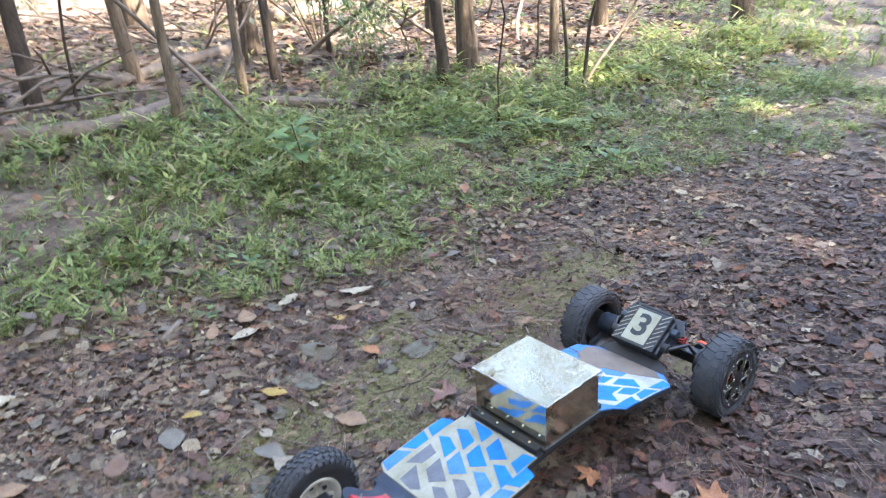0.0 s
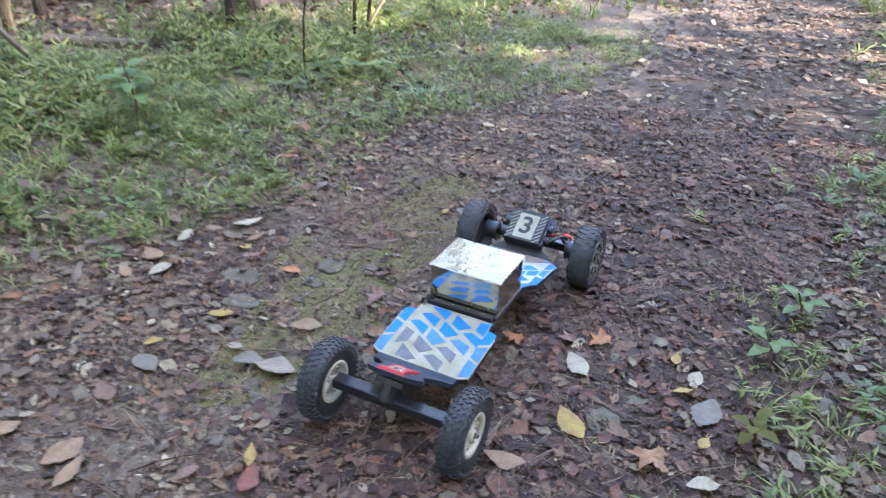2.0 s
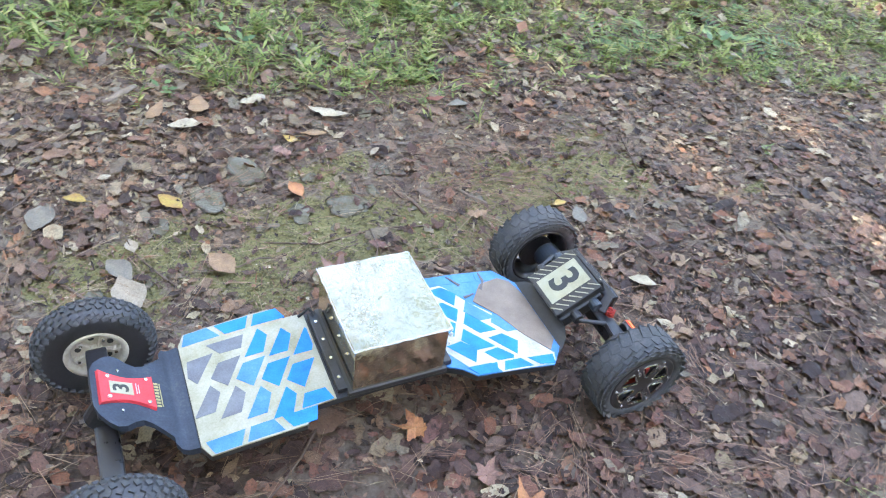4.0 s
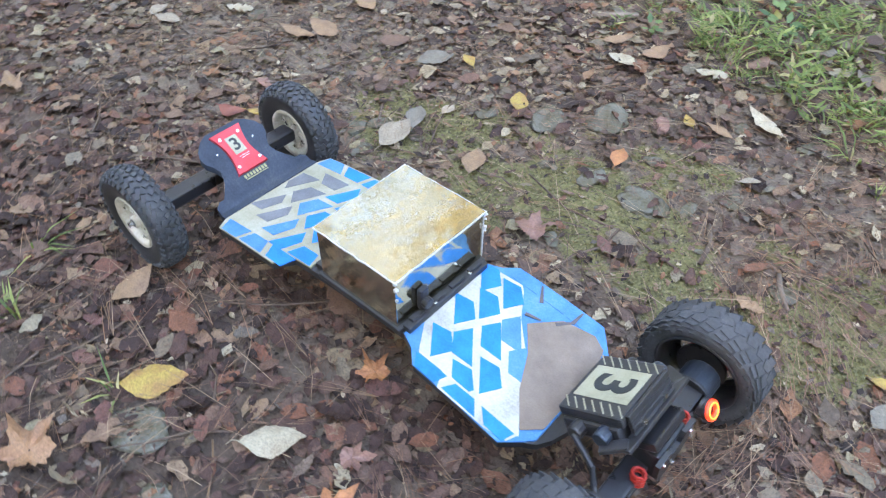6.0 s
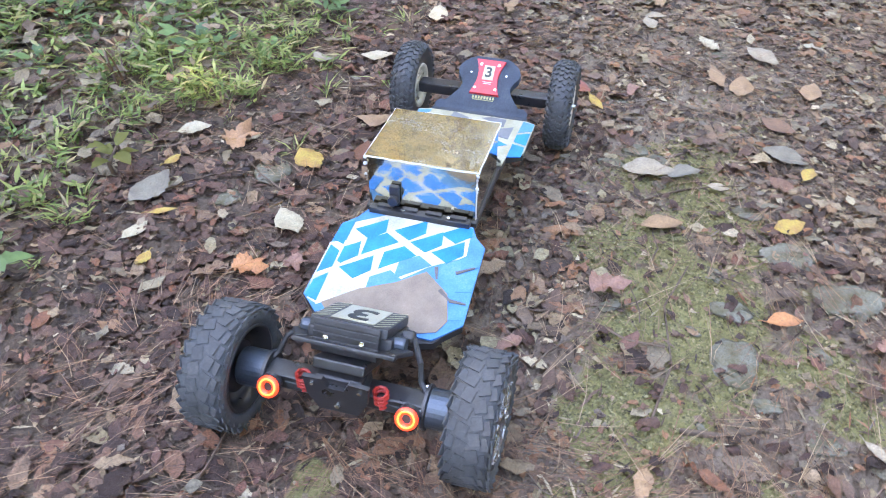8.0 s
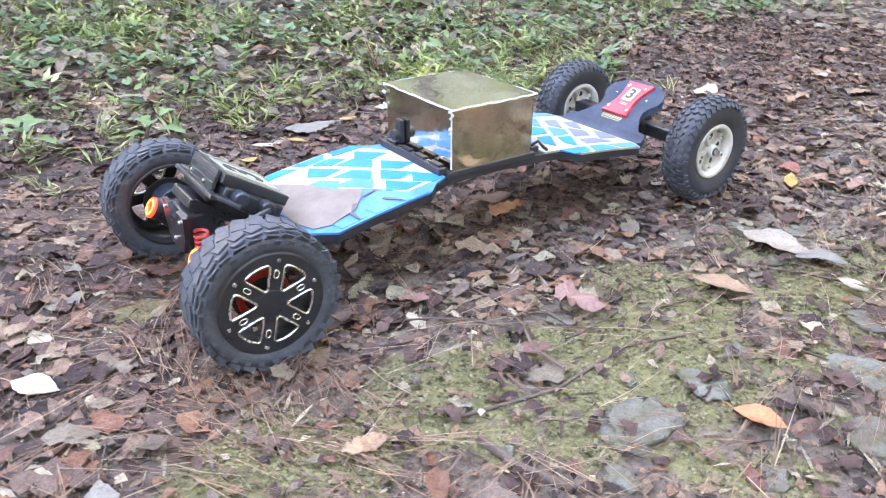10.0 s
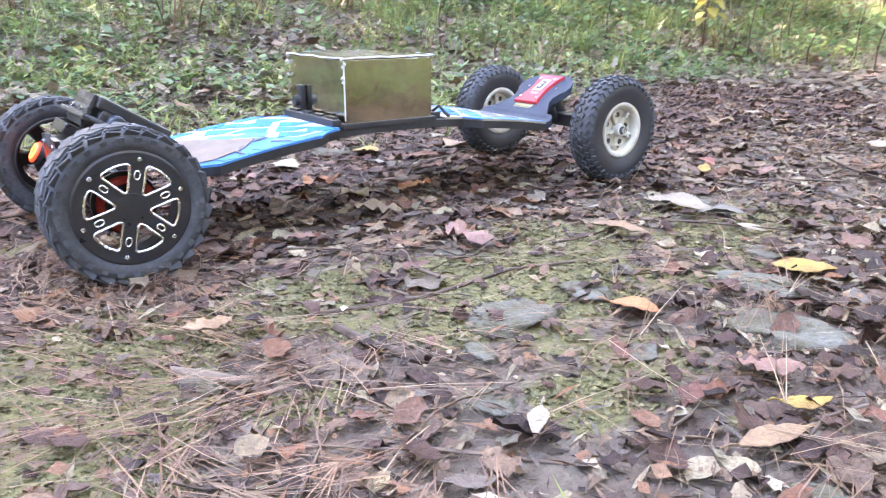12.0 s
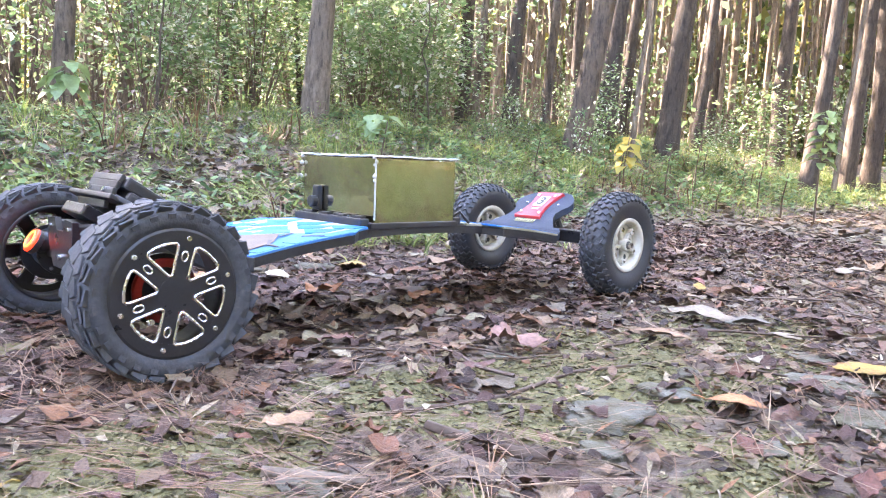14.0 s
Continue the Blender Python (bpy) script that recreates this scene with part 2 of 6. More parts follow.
M["black_metal"] = worn("black_metal", [(0.3, (0.012, 0.012, 0.014)), (0.7, (0.025, 0.025, 0.028)), (0.9, (0.07, 0.065, 0.06))], 0.32, scale=30, fine=300)
M["motor_blue"] = worn("motor_blue", [(0.3, (0.035, 0.044, 0.060)), (0.6, (0.065, 0.08, 0.10)), (0.8, (0.12, 0.10, 0.08))], 0.35, 0.6, scale=20)
M["tape_blue"] = worn("tape_blue", [(0.25, (0.005, 0.085, 0.33)), (0.5, (0.006, 0.16, 0.55)), (0.72, (0.012, 0.215, 0.64)), (0.88, (0.10, 0.29, 0.58))], 0.5, scale=24, fine=350)
M["tape_faded"] = worn("tape_faded", [(0.3, (0.025, 0.12, 0.30)), (0.55, (0.06, 0.20, 0.43)), (0.8, (0.16, 0.27, 0.40))], 0.6, scale=24, fine=350)
M["tape_grey"] = worn("tape_grey", [(0.3, (0.085, 0.09, 0.10)), (0.6, (0.15, 0.158, 0.175)), (0.8, (0.25, 0.25, 0.245))], 0.6, scale=24, fine=350)
M["pad_white"] = worn("pad_white", [(0.25, (0.20, 0.196, 0.16)), (0.45, (0.35, 0.35, 0.31)), (0.7, (0.50, 0.50, 0.475))], 0.55, scale=18, fine=300)
M["pad_cream"] = worn("pad_cream", [(0.25, (0.165, 0.155, 0.09)), (0.45, (0.26, 0.25, 0.175)), (0.7, (0.37, 0.36, 0.295))], 0.55, scale=18, fine=300)
M["grip_brown"] = worn("grip_brown", [(0.3, (0.135, 0.108, 0.086)), (0.6, (0.215, 0.175, 0.142)), (0.8, (0.29, 0.24, 0.197))], 0.85, scale=20, fine=500, relief=0.5)
M["scuff_brown"] = worn("scuff_brown", [(0.3, (0.05, 0.045, 0.045)), (0.7, (0.11, 0.10, 0.10))], 0.7, scale=40)
M["rim_white"] = worn("rim_white", [(0.25, (0.30, 0.265, 0.20)), (0.5, (0.49, 0.46, 0.38)), (0.8, (0.64, 0.62, 0.54))], 0.5, scale=30, fine=200)
M["silver"] = worn("silver", [(0.3, (0.55, 0.55, 0.55)), (0.7, (0.78, 0.77, 0.75))], 0.25, 1.0, scale=60)
M["red_rubber"] = worn("red_rubber", [(0.3, (0.42, 0.022, 0.028)), (0.7, (0.60, 0.045, 0.06)), (0.9, (0.70, 0.10, 0.10))], 0.5, scale=35)
M["red_spring"] = worn("red_spring", [(0.3, (0.26, 0.014, 0.010)), (0.7, (0.42, 0.03, 0.018))], 0.45)
M["label_white"] = worn("label_white", [(0.25, (0.20, 0.192, 0.125)), (0.5, (0.30, 0.29, 0.20)), (0.8, (0.38, 0.37, 0.28))], 0.35, scale=25)
M["print_yellow"] = worn("print_yellow", [(0.3, (0.22, 0.20, 0.07)), (0.7, (0.40, 0.38, 0.19))], 0.6)
M["print_black"] = worn("print_black", [(0.3, (0.012, 0.014, 0.016)), (0.7, (0.03, 0.035, 0.035))], 0.6)
M["edge_tape"] = worn("edge_tape", [(0.3, (0.36, 0.36, 0.34)), (0.7, (0.60, 0.60, 0.58))], 0.5, scale=50)


def mirror_sheet(name, dusty, bright):
    """Polished sheet under a film of dust, dried drips and wiped streaks."""
    m, n, l, b = material(name, (0.80, 0.76, 0.66), 0.08, 1.0)
    smear, fine = noise_node(n, l, 14.0, 6.0, 0.7), noise_node(n, l, 150.0, 4.0, 0.7)
    wiped = noise_node(n, l, 30.0, 3.0, 0.55, stretch=(1.0, 0.16, 1.0))
    l.new(ramp(n, l, smear, [(0.25, (0.30 * bright, 0.265 * bright, 0.18 * bright)), (0.5, (0.48 * bright, 0.44 * bright, 0.335 * bright)), (0.75, (0.62 * bright, 0.59 * bright, 0.50 * bright))]), b.inputs["Base Color"])
    l.new(ramp(n, l, mixed(n, l, 0.4, smear, fine), [(0.3, (0.05, 0.05, 0.05)), (0.5, (0.09, 0.09, 0.09)), (0.7, (0.22, 0.22, 0.22))]), b.inputs["Roughness"])
    bump(n, l, b, mixed(n, l, 0.3, noise_node(n, l, 26.0, 2.0, 0.5), wiped), 0.12 + 0.16 * dusty, 0.006)
    dust = n.new("ShaderNodeBsdfDiffuse")
    l.new(ramp(n, l, fine, [(0.35, (0.22, 0.195, 0.14)), (0.65, (0.33, 0.30, 0.225))]), dust.inputs["Color"])
    film = ramp(n, l, mixed(n, l, 0.22, mixed(n, l, 0.5, smear, wiped), fine), [(0.40, (0.08 * dusty,) * 3), (0.52, (0.28 * dusty,) * 3), (0.62, (0.55 * dusty,) * 3)])
    mx = n.new("ShaderNodeMixShader")
    l.new(film, mx.inputs[0])
    l.new(b.outputs[0], mx.inputs[1])
    l.new(dust.outputs[0], mx.inputs[2])
    l.new(mx.outputs[0], n["Material Output"].inputs[0])
    return m


M["mirror"] = mirror_sheet("mirror_sheet", 0.15, 1.3)
M["mirror_lid"] = mirror_sheet("mirror_lid", 0.9, 0.92)
M["deck_grey"].node_tree.nodes["Principled BSDF"].inputs["Specular IOR Level"].default_value = 0.14
for k in ("dry_leaf", "dark_leaf"):
    M[k].node_tree.nodes["Principled BSDF"].inputs["Specular IOR Level"].default_value = 0.30
for k in ("stone", "tape_blue", "tape_faded", "tape_grey", "pad_white", "pad_cream", "grip_brown"):
    M[k].node_tree.nodes["Principled BSDF"].inputs["Specular IOR Level"].default_value = 0.2


def glow(name, color, strength):
    m, n, l, b = material(name, (0.6, 0.05, 0.02), 0.3)
    b.inputs["Emission Color"].default_value = (*color, 1)
    b.inputs["Emission Strength"].default_value = strength
    return m


M["lamp"] = glow("lamp_glow", (1.0, 0.030, 0.008), 0.16)
M["lamp_core"] = glow("lamp_core", (1.0, 0.15, 0.022), 0.40)


# ---- the lie of the land ----
def vnoise(x, y, scale, seed=0):
    """Smooth value noise, 0 to 1, for numbers or arrays."""
    x, y = np.asarray(x, float) * scale + 31.7 * seed, np.asarray(y, float) * scale - 17.3 * seed
    xi, yi = np.floor(x), np.floor(y)
    u, v = x - xi, y - yi
    u, v = u * u * (3 - 2 * u), v * v * (3 - 2 * v)

    def h(a, b):
        s = np.sin(a * 127.1 + b * 311.7 + seed * 74.7) * 43758.5453
        return s - np.floor(s)

    return (h(xi, yi) * (1 - u) + h(xi + 1, yi) * u) * (1 - v) + (h(xi, yi + 1) * (1 - u) + h(xi + 1, yi + 1) * u) * v


def smooth(a, b, x):
    u = np.clip((np.asarray(x, float) - a) / (b - a), 0, 1)
    return u * u * (3 - 2 * u)


def far_edge(x):
    """The trail's edge on the +y side."""
    return np.interp(x, [-40, -6, -3, -1.4, -0.7, -0.3, 0.2, 0.4, 0.55, 0.8, 1.07, 1.5, 1.95, 2.55, 3.5, 4.8, 6.0, 7.5, 12, 40], [6, 2.2, 1.65, 1.34, 1.24, 1.20, 1.20, 1.10, 1.0, 1.0, 1.12, 1.05, 0.85, 0.55, 0.40, 0.42, 0.6, 1.0, 2.6, 13])


def near_edge(x):
    """The trail's edge on the -y side."""
    return np.interp(x, [-40, -12, -3, -1.5, -1.0, -0.62, -0.4, -0.2, 0.1, 0.35, 0.5, 0.9, 2.1, 2.6, 3.4, 5.0, 6.8, 8, 12, 40], [0, -1.4, -1.05, -0.75, -0.54, -0.46, -0.58, -0.66, -0.74, -0.74, -0.67, -0.80, -0.93, -1.1, -1.2, -1.2, -0.9, -0.4, 1.2, 11])


def beyond(x, y):
    """Metres outside the trail; below zero on it."""
    return np.maximum(np.asarray(y) - far_edge(x), near_edge(x) - np.asarray(y))


def height(x, y):
    x, y = np.asarray(x, float), np.asarray(y, float)
    out = near_edge(x) - y
    up = y - far_edge(x)
    z = (0.42 + 0.22 * smooth(-0.8, -3.2, x)) * smooth(0.1, 3.6, out) + 0.012 * np.maximum(out - 3.5, 0) + 0.16 * smooth(0.1, 3.0, up) + 0.012 * np.maximum(up - 3, 0)
    z = z + 0.10 * (vnoise(x, y, 0.35, 3) - 0.5) * smooth(0.5, 4, np.hypot(x, y - 0.2))
    return z + 0.022 * (vnoise(x, y, 2.2, 5) - 0.5) + 0.010 * (vnoise(x, y, 9.0, 6) - 0.5) - 0.004


MOSSY = [(0.36, 0.45, 0.12), (0.60, 0.44, 0.12), (0.48, 0.48, 0.12), (0.30, 0.57, 0.16), (0.20, 0.50, 0.12), (0.05, 0.60, 0.10), (-0.10, 0.34, 0.11), (-0.27, 0.54, 0.11), (0.40, 0.34, 0.09), (0.56, 0.56, 0.12), (0.58, 0.0, 0.08), (0.34, -0.20, 0.09), (1.15, 0.50, 0.18), (1.35, 0.37, 0.14), (0.25, 0.76, 0.09), (-0.09, 0.49, 0.08), (0.10, 0.70, 0.10), (0.42, 0.62, 0.13), (0.02, 0.46, 0.09), (0.30, 0.42, 0.10), (-0.16, 0.62, 0.08), (0.52, 0.40, 0.10), (0.16, 0.40, 0.08)]


def moss_at(x, y):
    """How mossy the ground is: ragged patches in a strip beside the wheel track."""
    x, y = np.asarray(x, float), np.asarray(y, float)
    strip = 0.8 * np.exp(-((y - 0.55 - 0.06 * np.sin(x * 2.1)) / 0.28) ** 2) * smooth(-1.5, -0.5, x) * (1 - 0.75 * smooth(0.9, 2.0, x))
    ragged = 0.45 * vnoise(x, y, 3.4, 11) + 0.35 * vnoise(x, y, 8.5, 12) + 0.20 * vnoise(x, y, 19.0, 13)
    for mx, my, reach in MOSSY:
        strip = np.maximum(strip, 1.15 * np.exp(-((x - mx) ** 2 + (y - my) ** 2) / reach**2))
    return np.clip(smooth(0.50, 0.70, ragged + 0.22 * strip - 0.10 - 0.07 * smooth(0.1, -0.7, x)) * strip * 1.1 + 0.30 * smooth(0.0, 0.5, beyond(x, y)), 0, 1)


def graded(fine, step, grow, end):
    v = list(np.arange(0, fine, step))
    d = step
    while v[-1] < end:
        d *= grow
        v.append(v[-1] + d)
    v = np.array(v)
    return np.concatenate([-v[:0:-1], v])


def link_mesh(name, verts, polys, mat, parent=None, label=""):
    me = bpy.data.meshes.new(name)
    me.from_pydata(verts, [], polys)
    me.materials.append(mat)
    ob = new(name, me)
    ob.parent = parent
    if label:
        tagged(ob, label)
    return ob


def build_ground():
    gx, gy = graded(2.2, 0.04, 1.09, 70) + 0.1, graded(1.6, 0.04, 1.09, 70) + 0.2
    X, Y = np.meshgrid(gx, gy)
    nx, ny = len(gx), len(gy)
    co = np.stack([X, Y, height(X, Y)], -1).reshape(-1, 3)
    i = (np.arange(ny - 1)[:, None] * nx + np.arange(nx - 1)[None, :]).ravel()
    ob = link_mesh("ground", co.tolist(), np.stack([i, i + 1, i + nx + 1, i + nx], -1).tolist(), M["soil"])
    ob.data.attributes.new("moss", "FLOAT", "POINT").data.foreach_set("value", moss_at(X, Y).ravel())
    # Share of darker soil: rises raggedly towards the bank, fades off the trail.
    dark_ground = smooth(0.25, -0.2, Y + 0.7 * (vnoise(X, Y, 1.5, 27) - 0.5)) * smooth(0.5, 0.1, beyond(X, Y))
    ob.data.attributes.new("dark_ground", "FLOAT", "POINT").data.foreach_set("value", np.asarray(dark_ground, float).ravel())
    ob.data.shade_smooth()
    return tagged(ob, "dark brown forest trail of soil, darker towards the bank, with yellow-green moss", "ground", kind="structure")


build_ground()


# ---- scattering many small forms into one mesh ----
def scatter(name, forms, pick, mats, mat, label, category, smooth_it=False):
    """forms: list of (verts n x 3, quads m x 4). pick: which form for each placement; mats: k x 4 x 4."""
    vs, qs, base = [], [], 0
    for k, (v, q) in enumerate(forms):
        sel = mats[pick == k]
        if not len(sel):
            continue
        w = np.einsum("kij,nj->kni", sel[:, :3, :3], v) + sel[:, None, :3, 3]
        vs.append(w.reshape(-1, 3))
        qs.append((q[None] + (np.arange(len(sel)) * len(v))[:, None, None] + base).reshape(-1, 4))
        base += len(sel) * len(v)
    V, Q = np.concatenate(vs), np.concatenate(qs)
    me = bpy.data.meshes.new(name)
    me.vertices.add(len(V))
    me.vertices.foreach_set("co", V.astype(np.float32).ravel())
    me.loops.add(Q.size)
    me.loops.foreach_set("vertex_index", Q.astype(np.int32).ravel())
    me.polygons.add(len(Q))
    me.polygons.foreach_set("loop_start", np.arange(0, Q.size, 4, dtype=np.int32))
    me.update(calc_edges=True)
    me.validate()
    if smooth_it:
        me.shade_smooth()
    me.materials.append(mat)
    return tagged(new(name, me), label, category, kind="stuff")


def placements(rng, x, y, z, size, tilt=0.3, stretch=0.0, heading=None):
    """Poses at random headings, tilted by up to about tilt radians."""
    k = len(x)
    a, b, c = rng.uniform(0, 2 * np.pi, k), rng.normal(0, tilt, k), rng.normal(0, tilt, k)
    ca, sa, cb, sb, cc, sc = np.cos(a), np.sin(a), np.cos(b), np.sin(b), np.cos(c), np.sin(c)
    if heading is not None:
        a = heading
        ca, sa = np.cos(a), np.sin(a)
    R = np.zeros((k, 4, 4))
    R[:, 0, 0], R[:, 0, 1], R[:, 0, 2] = ca * cb, ca * sb * sc - sa * cc, ca * sb * cc + sa * sc
    R[:, 1, 0], R[:, 1, 1], R[:, 1, 2] = sa * cb, sa * sb * sc + ca * cc, sa * sb * cc - ca * sc
    R[:, 2, 0], R[:, 2, 1], R[:, 2, 2] = -sb, cb * sc, cb * cc
    R[:, :3, :3] *= np.asarray(size)[:, None, None]
    if stretch:
        R[:, :3, 2] *= rng.uniform(1 - stretch, 1 + stretch, k)[:, None]
    R[:, 0, 3], R[:, 1, 3], R[:, 2, 3], R[:, 3, 3] = x, y, z, 1
    return R


def leaf_form(widths, curl, bend, crumple, seed, fold=0.0, jag=0.10):
    """A leaf of length 1 along x: a midrib with a strip of quads on either side."""
    r = np.random.default_rng(seed)
    n = len(widths)
    xs = np.linspace(0, 1, n)
    v = []
    for i, (x, w) in enumerate(zip(xs, widths)):
        mid = bend * (x - 0.5) ** 2 + r.normal(0, crumple * 0.5)
        for s in (-1, 0, 1):
            e = w * (1 + (r.normal(0, jag) if 0 < i < n - 1 else 0))
            z = mid + (curl * e * e * 4 + fold * e + r.normal(0, crumple) if s else 0)
            v.append((x + (r.normal(0, 0.2 * jag) if s else 0), s * e, z))
    q = [(3 * i + s, 3 * i + 3 + s, 3 * i + 4 + s, 3 * i + 1 + s) for i in range(n - 1) for s in (0, 1)]
    v = np.array(v)
    v[:, 0] -= 0.5
    return v, np.array(q)


OVATE = [0.01, 0.16, 0.27, 0.29, 0.24, 0.13, 0.01]
LANCE = [0.01, 0.10, 0.16, 0.17, 0.13, 0.06, 0.005]
MAPLE = [0.01, 0.30, 0.16, 0.46, 0.20, 0.40, 0.15, 0.20, 0.01]
OAK = [0.01, 0.12, 0.20, 0.17, 0.27, 0.21, 0.30, 0.22, 0.19, 0.02]

SCRAP = [0.05, 0.24, 0.20, 0.31, 0.26, 0.12, 0.06]
DRY = [leaf_form(np.interp(np.linspace(0, 1, 6), np.linspace(0, 1, len(w)), w), c, b, k, s, 0.0, 0.09) for w, c, b, k, s in ((OVATE, 0.3, 0.2, 0.05, 1), (OVATE, -0.4, -0.2, 0.06, 2), (LANCE, 0.4, 0.2, 0.05, 3), (SCRAP, 0.2, 0.2, 0.08, 4), (OAK, 0.3, 0.3, 0.06, 6),
                                                                (OVATE, 0.6, 0.3, 0.07, 7), (OAK, -0.5, -0.3, 0.08, 8), (SCRAP, 0.2, 0.2, 0.08, 9), (SCRAP, -0.3, -0.2, 0.10, 10), (SCRAP, 0.5, 0.2, 0.07, 11))]


FLAT = [leaf_form(OAK, 0.3, 0.2, 0.05, 14, 0.0, 0.05)] + [leaf_form(OVATE, 0.25, 0.15, 0.04, 15), leaf_form(OVATE, -0.25, -0.1, 0.05, 16), leaf_form(SCRAP, 0.2, 0.1, 0.05, 17, 0.0, 0.13), leaf_form(SCRAP, -0.2, 0.1, 0.05, 18, 0.0, 0.13)]
SIMPLE = [(np.array([(-0.5, 0, 0), (-0.1, -w, u), (0.5, 0, d), (0.1, 0, 0.02), (-0.05, w, v)]), np.array([(0, 1, 2, 3), (0, 3, 2, 4)])) for w, u, v, d in ((0.3, 0.1, 0.06, 0.0), (0.24, -0.04, 0.1, 0.08), (0.36, 0.03, 0.12, 0.04))]


def dry_leaves(name, count, xr, yr, keep, lo, hi, lift, seed, label, forms=DRY, tilt=0.14, mat="dry_leaf"):
    r = np.random.default_rng(seed)
    x, y = r.uniform(*xr, count), r.uniform(*yr, count)
    ok = r.random(count) < keep(x, y)
    x, y = x[ok], y[ok]
    size = (lo + (hi - lo) * r.random(len(x)) ** 2.5) * (1 - 0.35 * moss_at(x, y))
    z = height(x, y) + lift * r.random(len(x)) + 0.003
    return scatter(name, forms, r.integers(0, len(forms), len(x)), placements(r, x, y, z, size, tilt, 0.4), M[mat], label, "leaf litter", len(forms) > 4)


def trail_cover(x, y):
    bare = moss_at(x, y)
    clump = vnoise(x, y, 2.6, 21) * 0.6 + vnoise(x, y, 7.0, 22) * 0.4
    strip = np.exp(-((y - 0.62) / 0.36) ** 2) * (x > -1.2)
    return np.clip(0.14 + 1.15 * clump - 1.0 * np.clip(bare - 0.12, 0, 1) - 0.36 * strip, 0.04, 1) * np.where((beyond(x, y) > 0.25) & (y > 0), 0.5, 1.0)


def near(x, y):
    return (np.abs(x) < 2.6) & (y > -1.6) & (y < 2.0)


def dark_share(x, y):
    """Share of the dark, matted leaves: most under the bank, few past the wheel track."""
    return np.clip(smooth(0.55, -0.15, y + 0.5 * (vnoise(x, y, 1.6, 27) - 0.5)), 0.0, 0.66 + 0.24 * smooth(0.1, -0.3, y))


for mat, part_of, seed, words in (("dry_leaf", lambda x, y: 1 - dark_share(x, y), 41, "brown and purple-grey dry leaves lying thickly on the trail"), ("dark_leaf", dark_share, 141, "dark red-brown leaves matted on the trail")):
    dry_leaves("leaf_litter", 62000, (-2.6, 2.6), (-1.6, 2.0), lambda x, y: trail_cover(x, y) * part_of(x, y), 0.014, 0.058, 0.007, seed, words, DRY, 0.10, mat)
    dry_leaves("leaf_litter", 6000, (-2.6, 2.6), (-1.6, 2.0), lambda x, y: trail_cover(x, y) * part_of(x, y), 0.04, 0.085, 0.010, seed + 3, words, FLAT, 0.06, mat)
dry_leaves("leaf_litter", 2600, (-2.5, 1.2), (-1.2, 1.5), lambda x, y: trail_cover(x, y) * (0.25 + 0.6 * smooth(0.1, 0.5, y)) * (1 - 0.6 * smooth(0.0, 0.9, x)), 0.03, 0.075, 0.016, 144, "buff and olive-grey leaves strewn over the litter", FLAT[1:], 0.12, "buff_leaf")
dry_leaves("leaf_litter", 620, (-0.6, 1.2), (0.35, 1.2), lambda x, y: 0.25 + 0.75 * (vnoise(x, y, 4.0, 145) > 0.5), 0.028, 0.068, 0.014, 146, "large dark purple-brown leaves curling on the moss", DRY[5:], 0.22, "dark_leaf")
dry_leaves("leaf_litter", 90000, (-8, 12), (-7, 7), lambda x, y: np.where(near(x, y), 0, np.where(beyond(x, y) < 0.1, 1.0, 0.45) * (0.3 + 0.8 * vnoise(x, y, 1.3, 23))),
           0.03, 0.085, 0.02, 42, "dry brown leaves strewn along the trail and under the trees", SIMPLE, 0.2)
dry_leaves("leaf_litter", 45000, (-7, 9), (2.6, 9.5), lambda x, y: smooth(1.6, 2.8, beyond(x, y)), 0.05, 0.13, 0.02, 45, "brown leaves covering the forest floor under the trees", SIMPLE, 0.2)
dry_leaves("leaf_litter", 34000, (-7, 4), (-6.5, -0.9), lambda x, y: smooth(0.3, 0.8, beyond(x, y)) * (0.25 + 0.75 * (vnoise(x, y, 1.4, 24) > 0.33)), 0.04, 0.10, 0.04, 46, "tan and brown leaves caught in the grass of the bank", SIMPLE, 0.28)
dry_leaves("leaf_litter", 9000, (-4, 5), (1.2, 4.2), lambda x, y: smooth(0.0, 0.4, beyond(x, y)) * (vnoise(x, y, 1.4, 25) > 0.33), 0.04, 0.09, 0.05, 47, "brown leaves caught in the grass", SIMPLE, 0.35)
dry_leaves("leaf_litter", 30000, (-26, 26), (-26, 26), lambda x, y: np.where((np.abs(x) < 8) & (np.abs(y) < 6.5), 0, 0.8), 0.09, 0.22, 0.03, 43, "sunlit brown leaves on the forest floor", SIMPLE, 0.2)


dry_leaves("leaf_litter", 42000, (2.4, 14.0), (-1.4, 5.0), lambda x, y: np.where(beyond(x, y) < 0.2, 0.25 + 0.7 * vnoise(x, y, 1.8, 26), 0), 0.03, 0.085, 0.02, 48, "brown leaves strewn on the trail towards its bend", SIMPLE, 0.2)


dry_leaves("leaf_litter", 20000, (-9.0, -2.4), (-1.8, 3.0), lambda x, y: np.where(beyond(x, y) < 0.3, 0.3 + 0.7 * vnoise(x, y, 1.8, 28), 0), 0.03, 0.085, 0.02, 49, "tan and brown leaves strewn on the trail ahead", SIMPLE, 0.2, "buff_leaf")


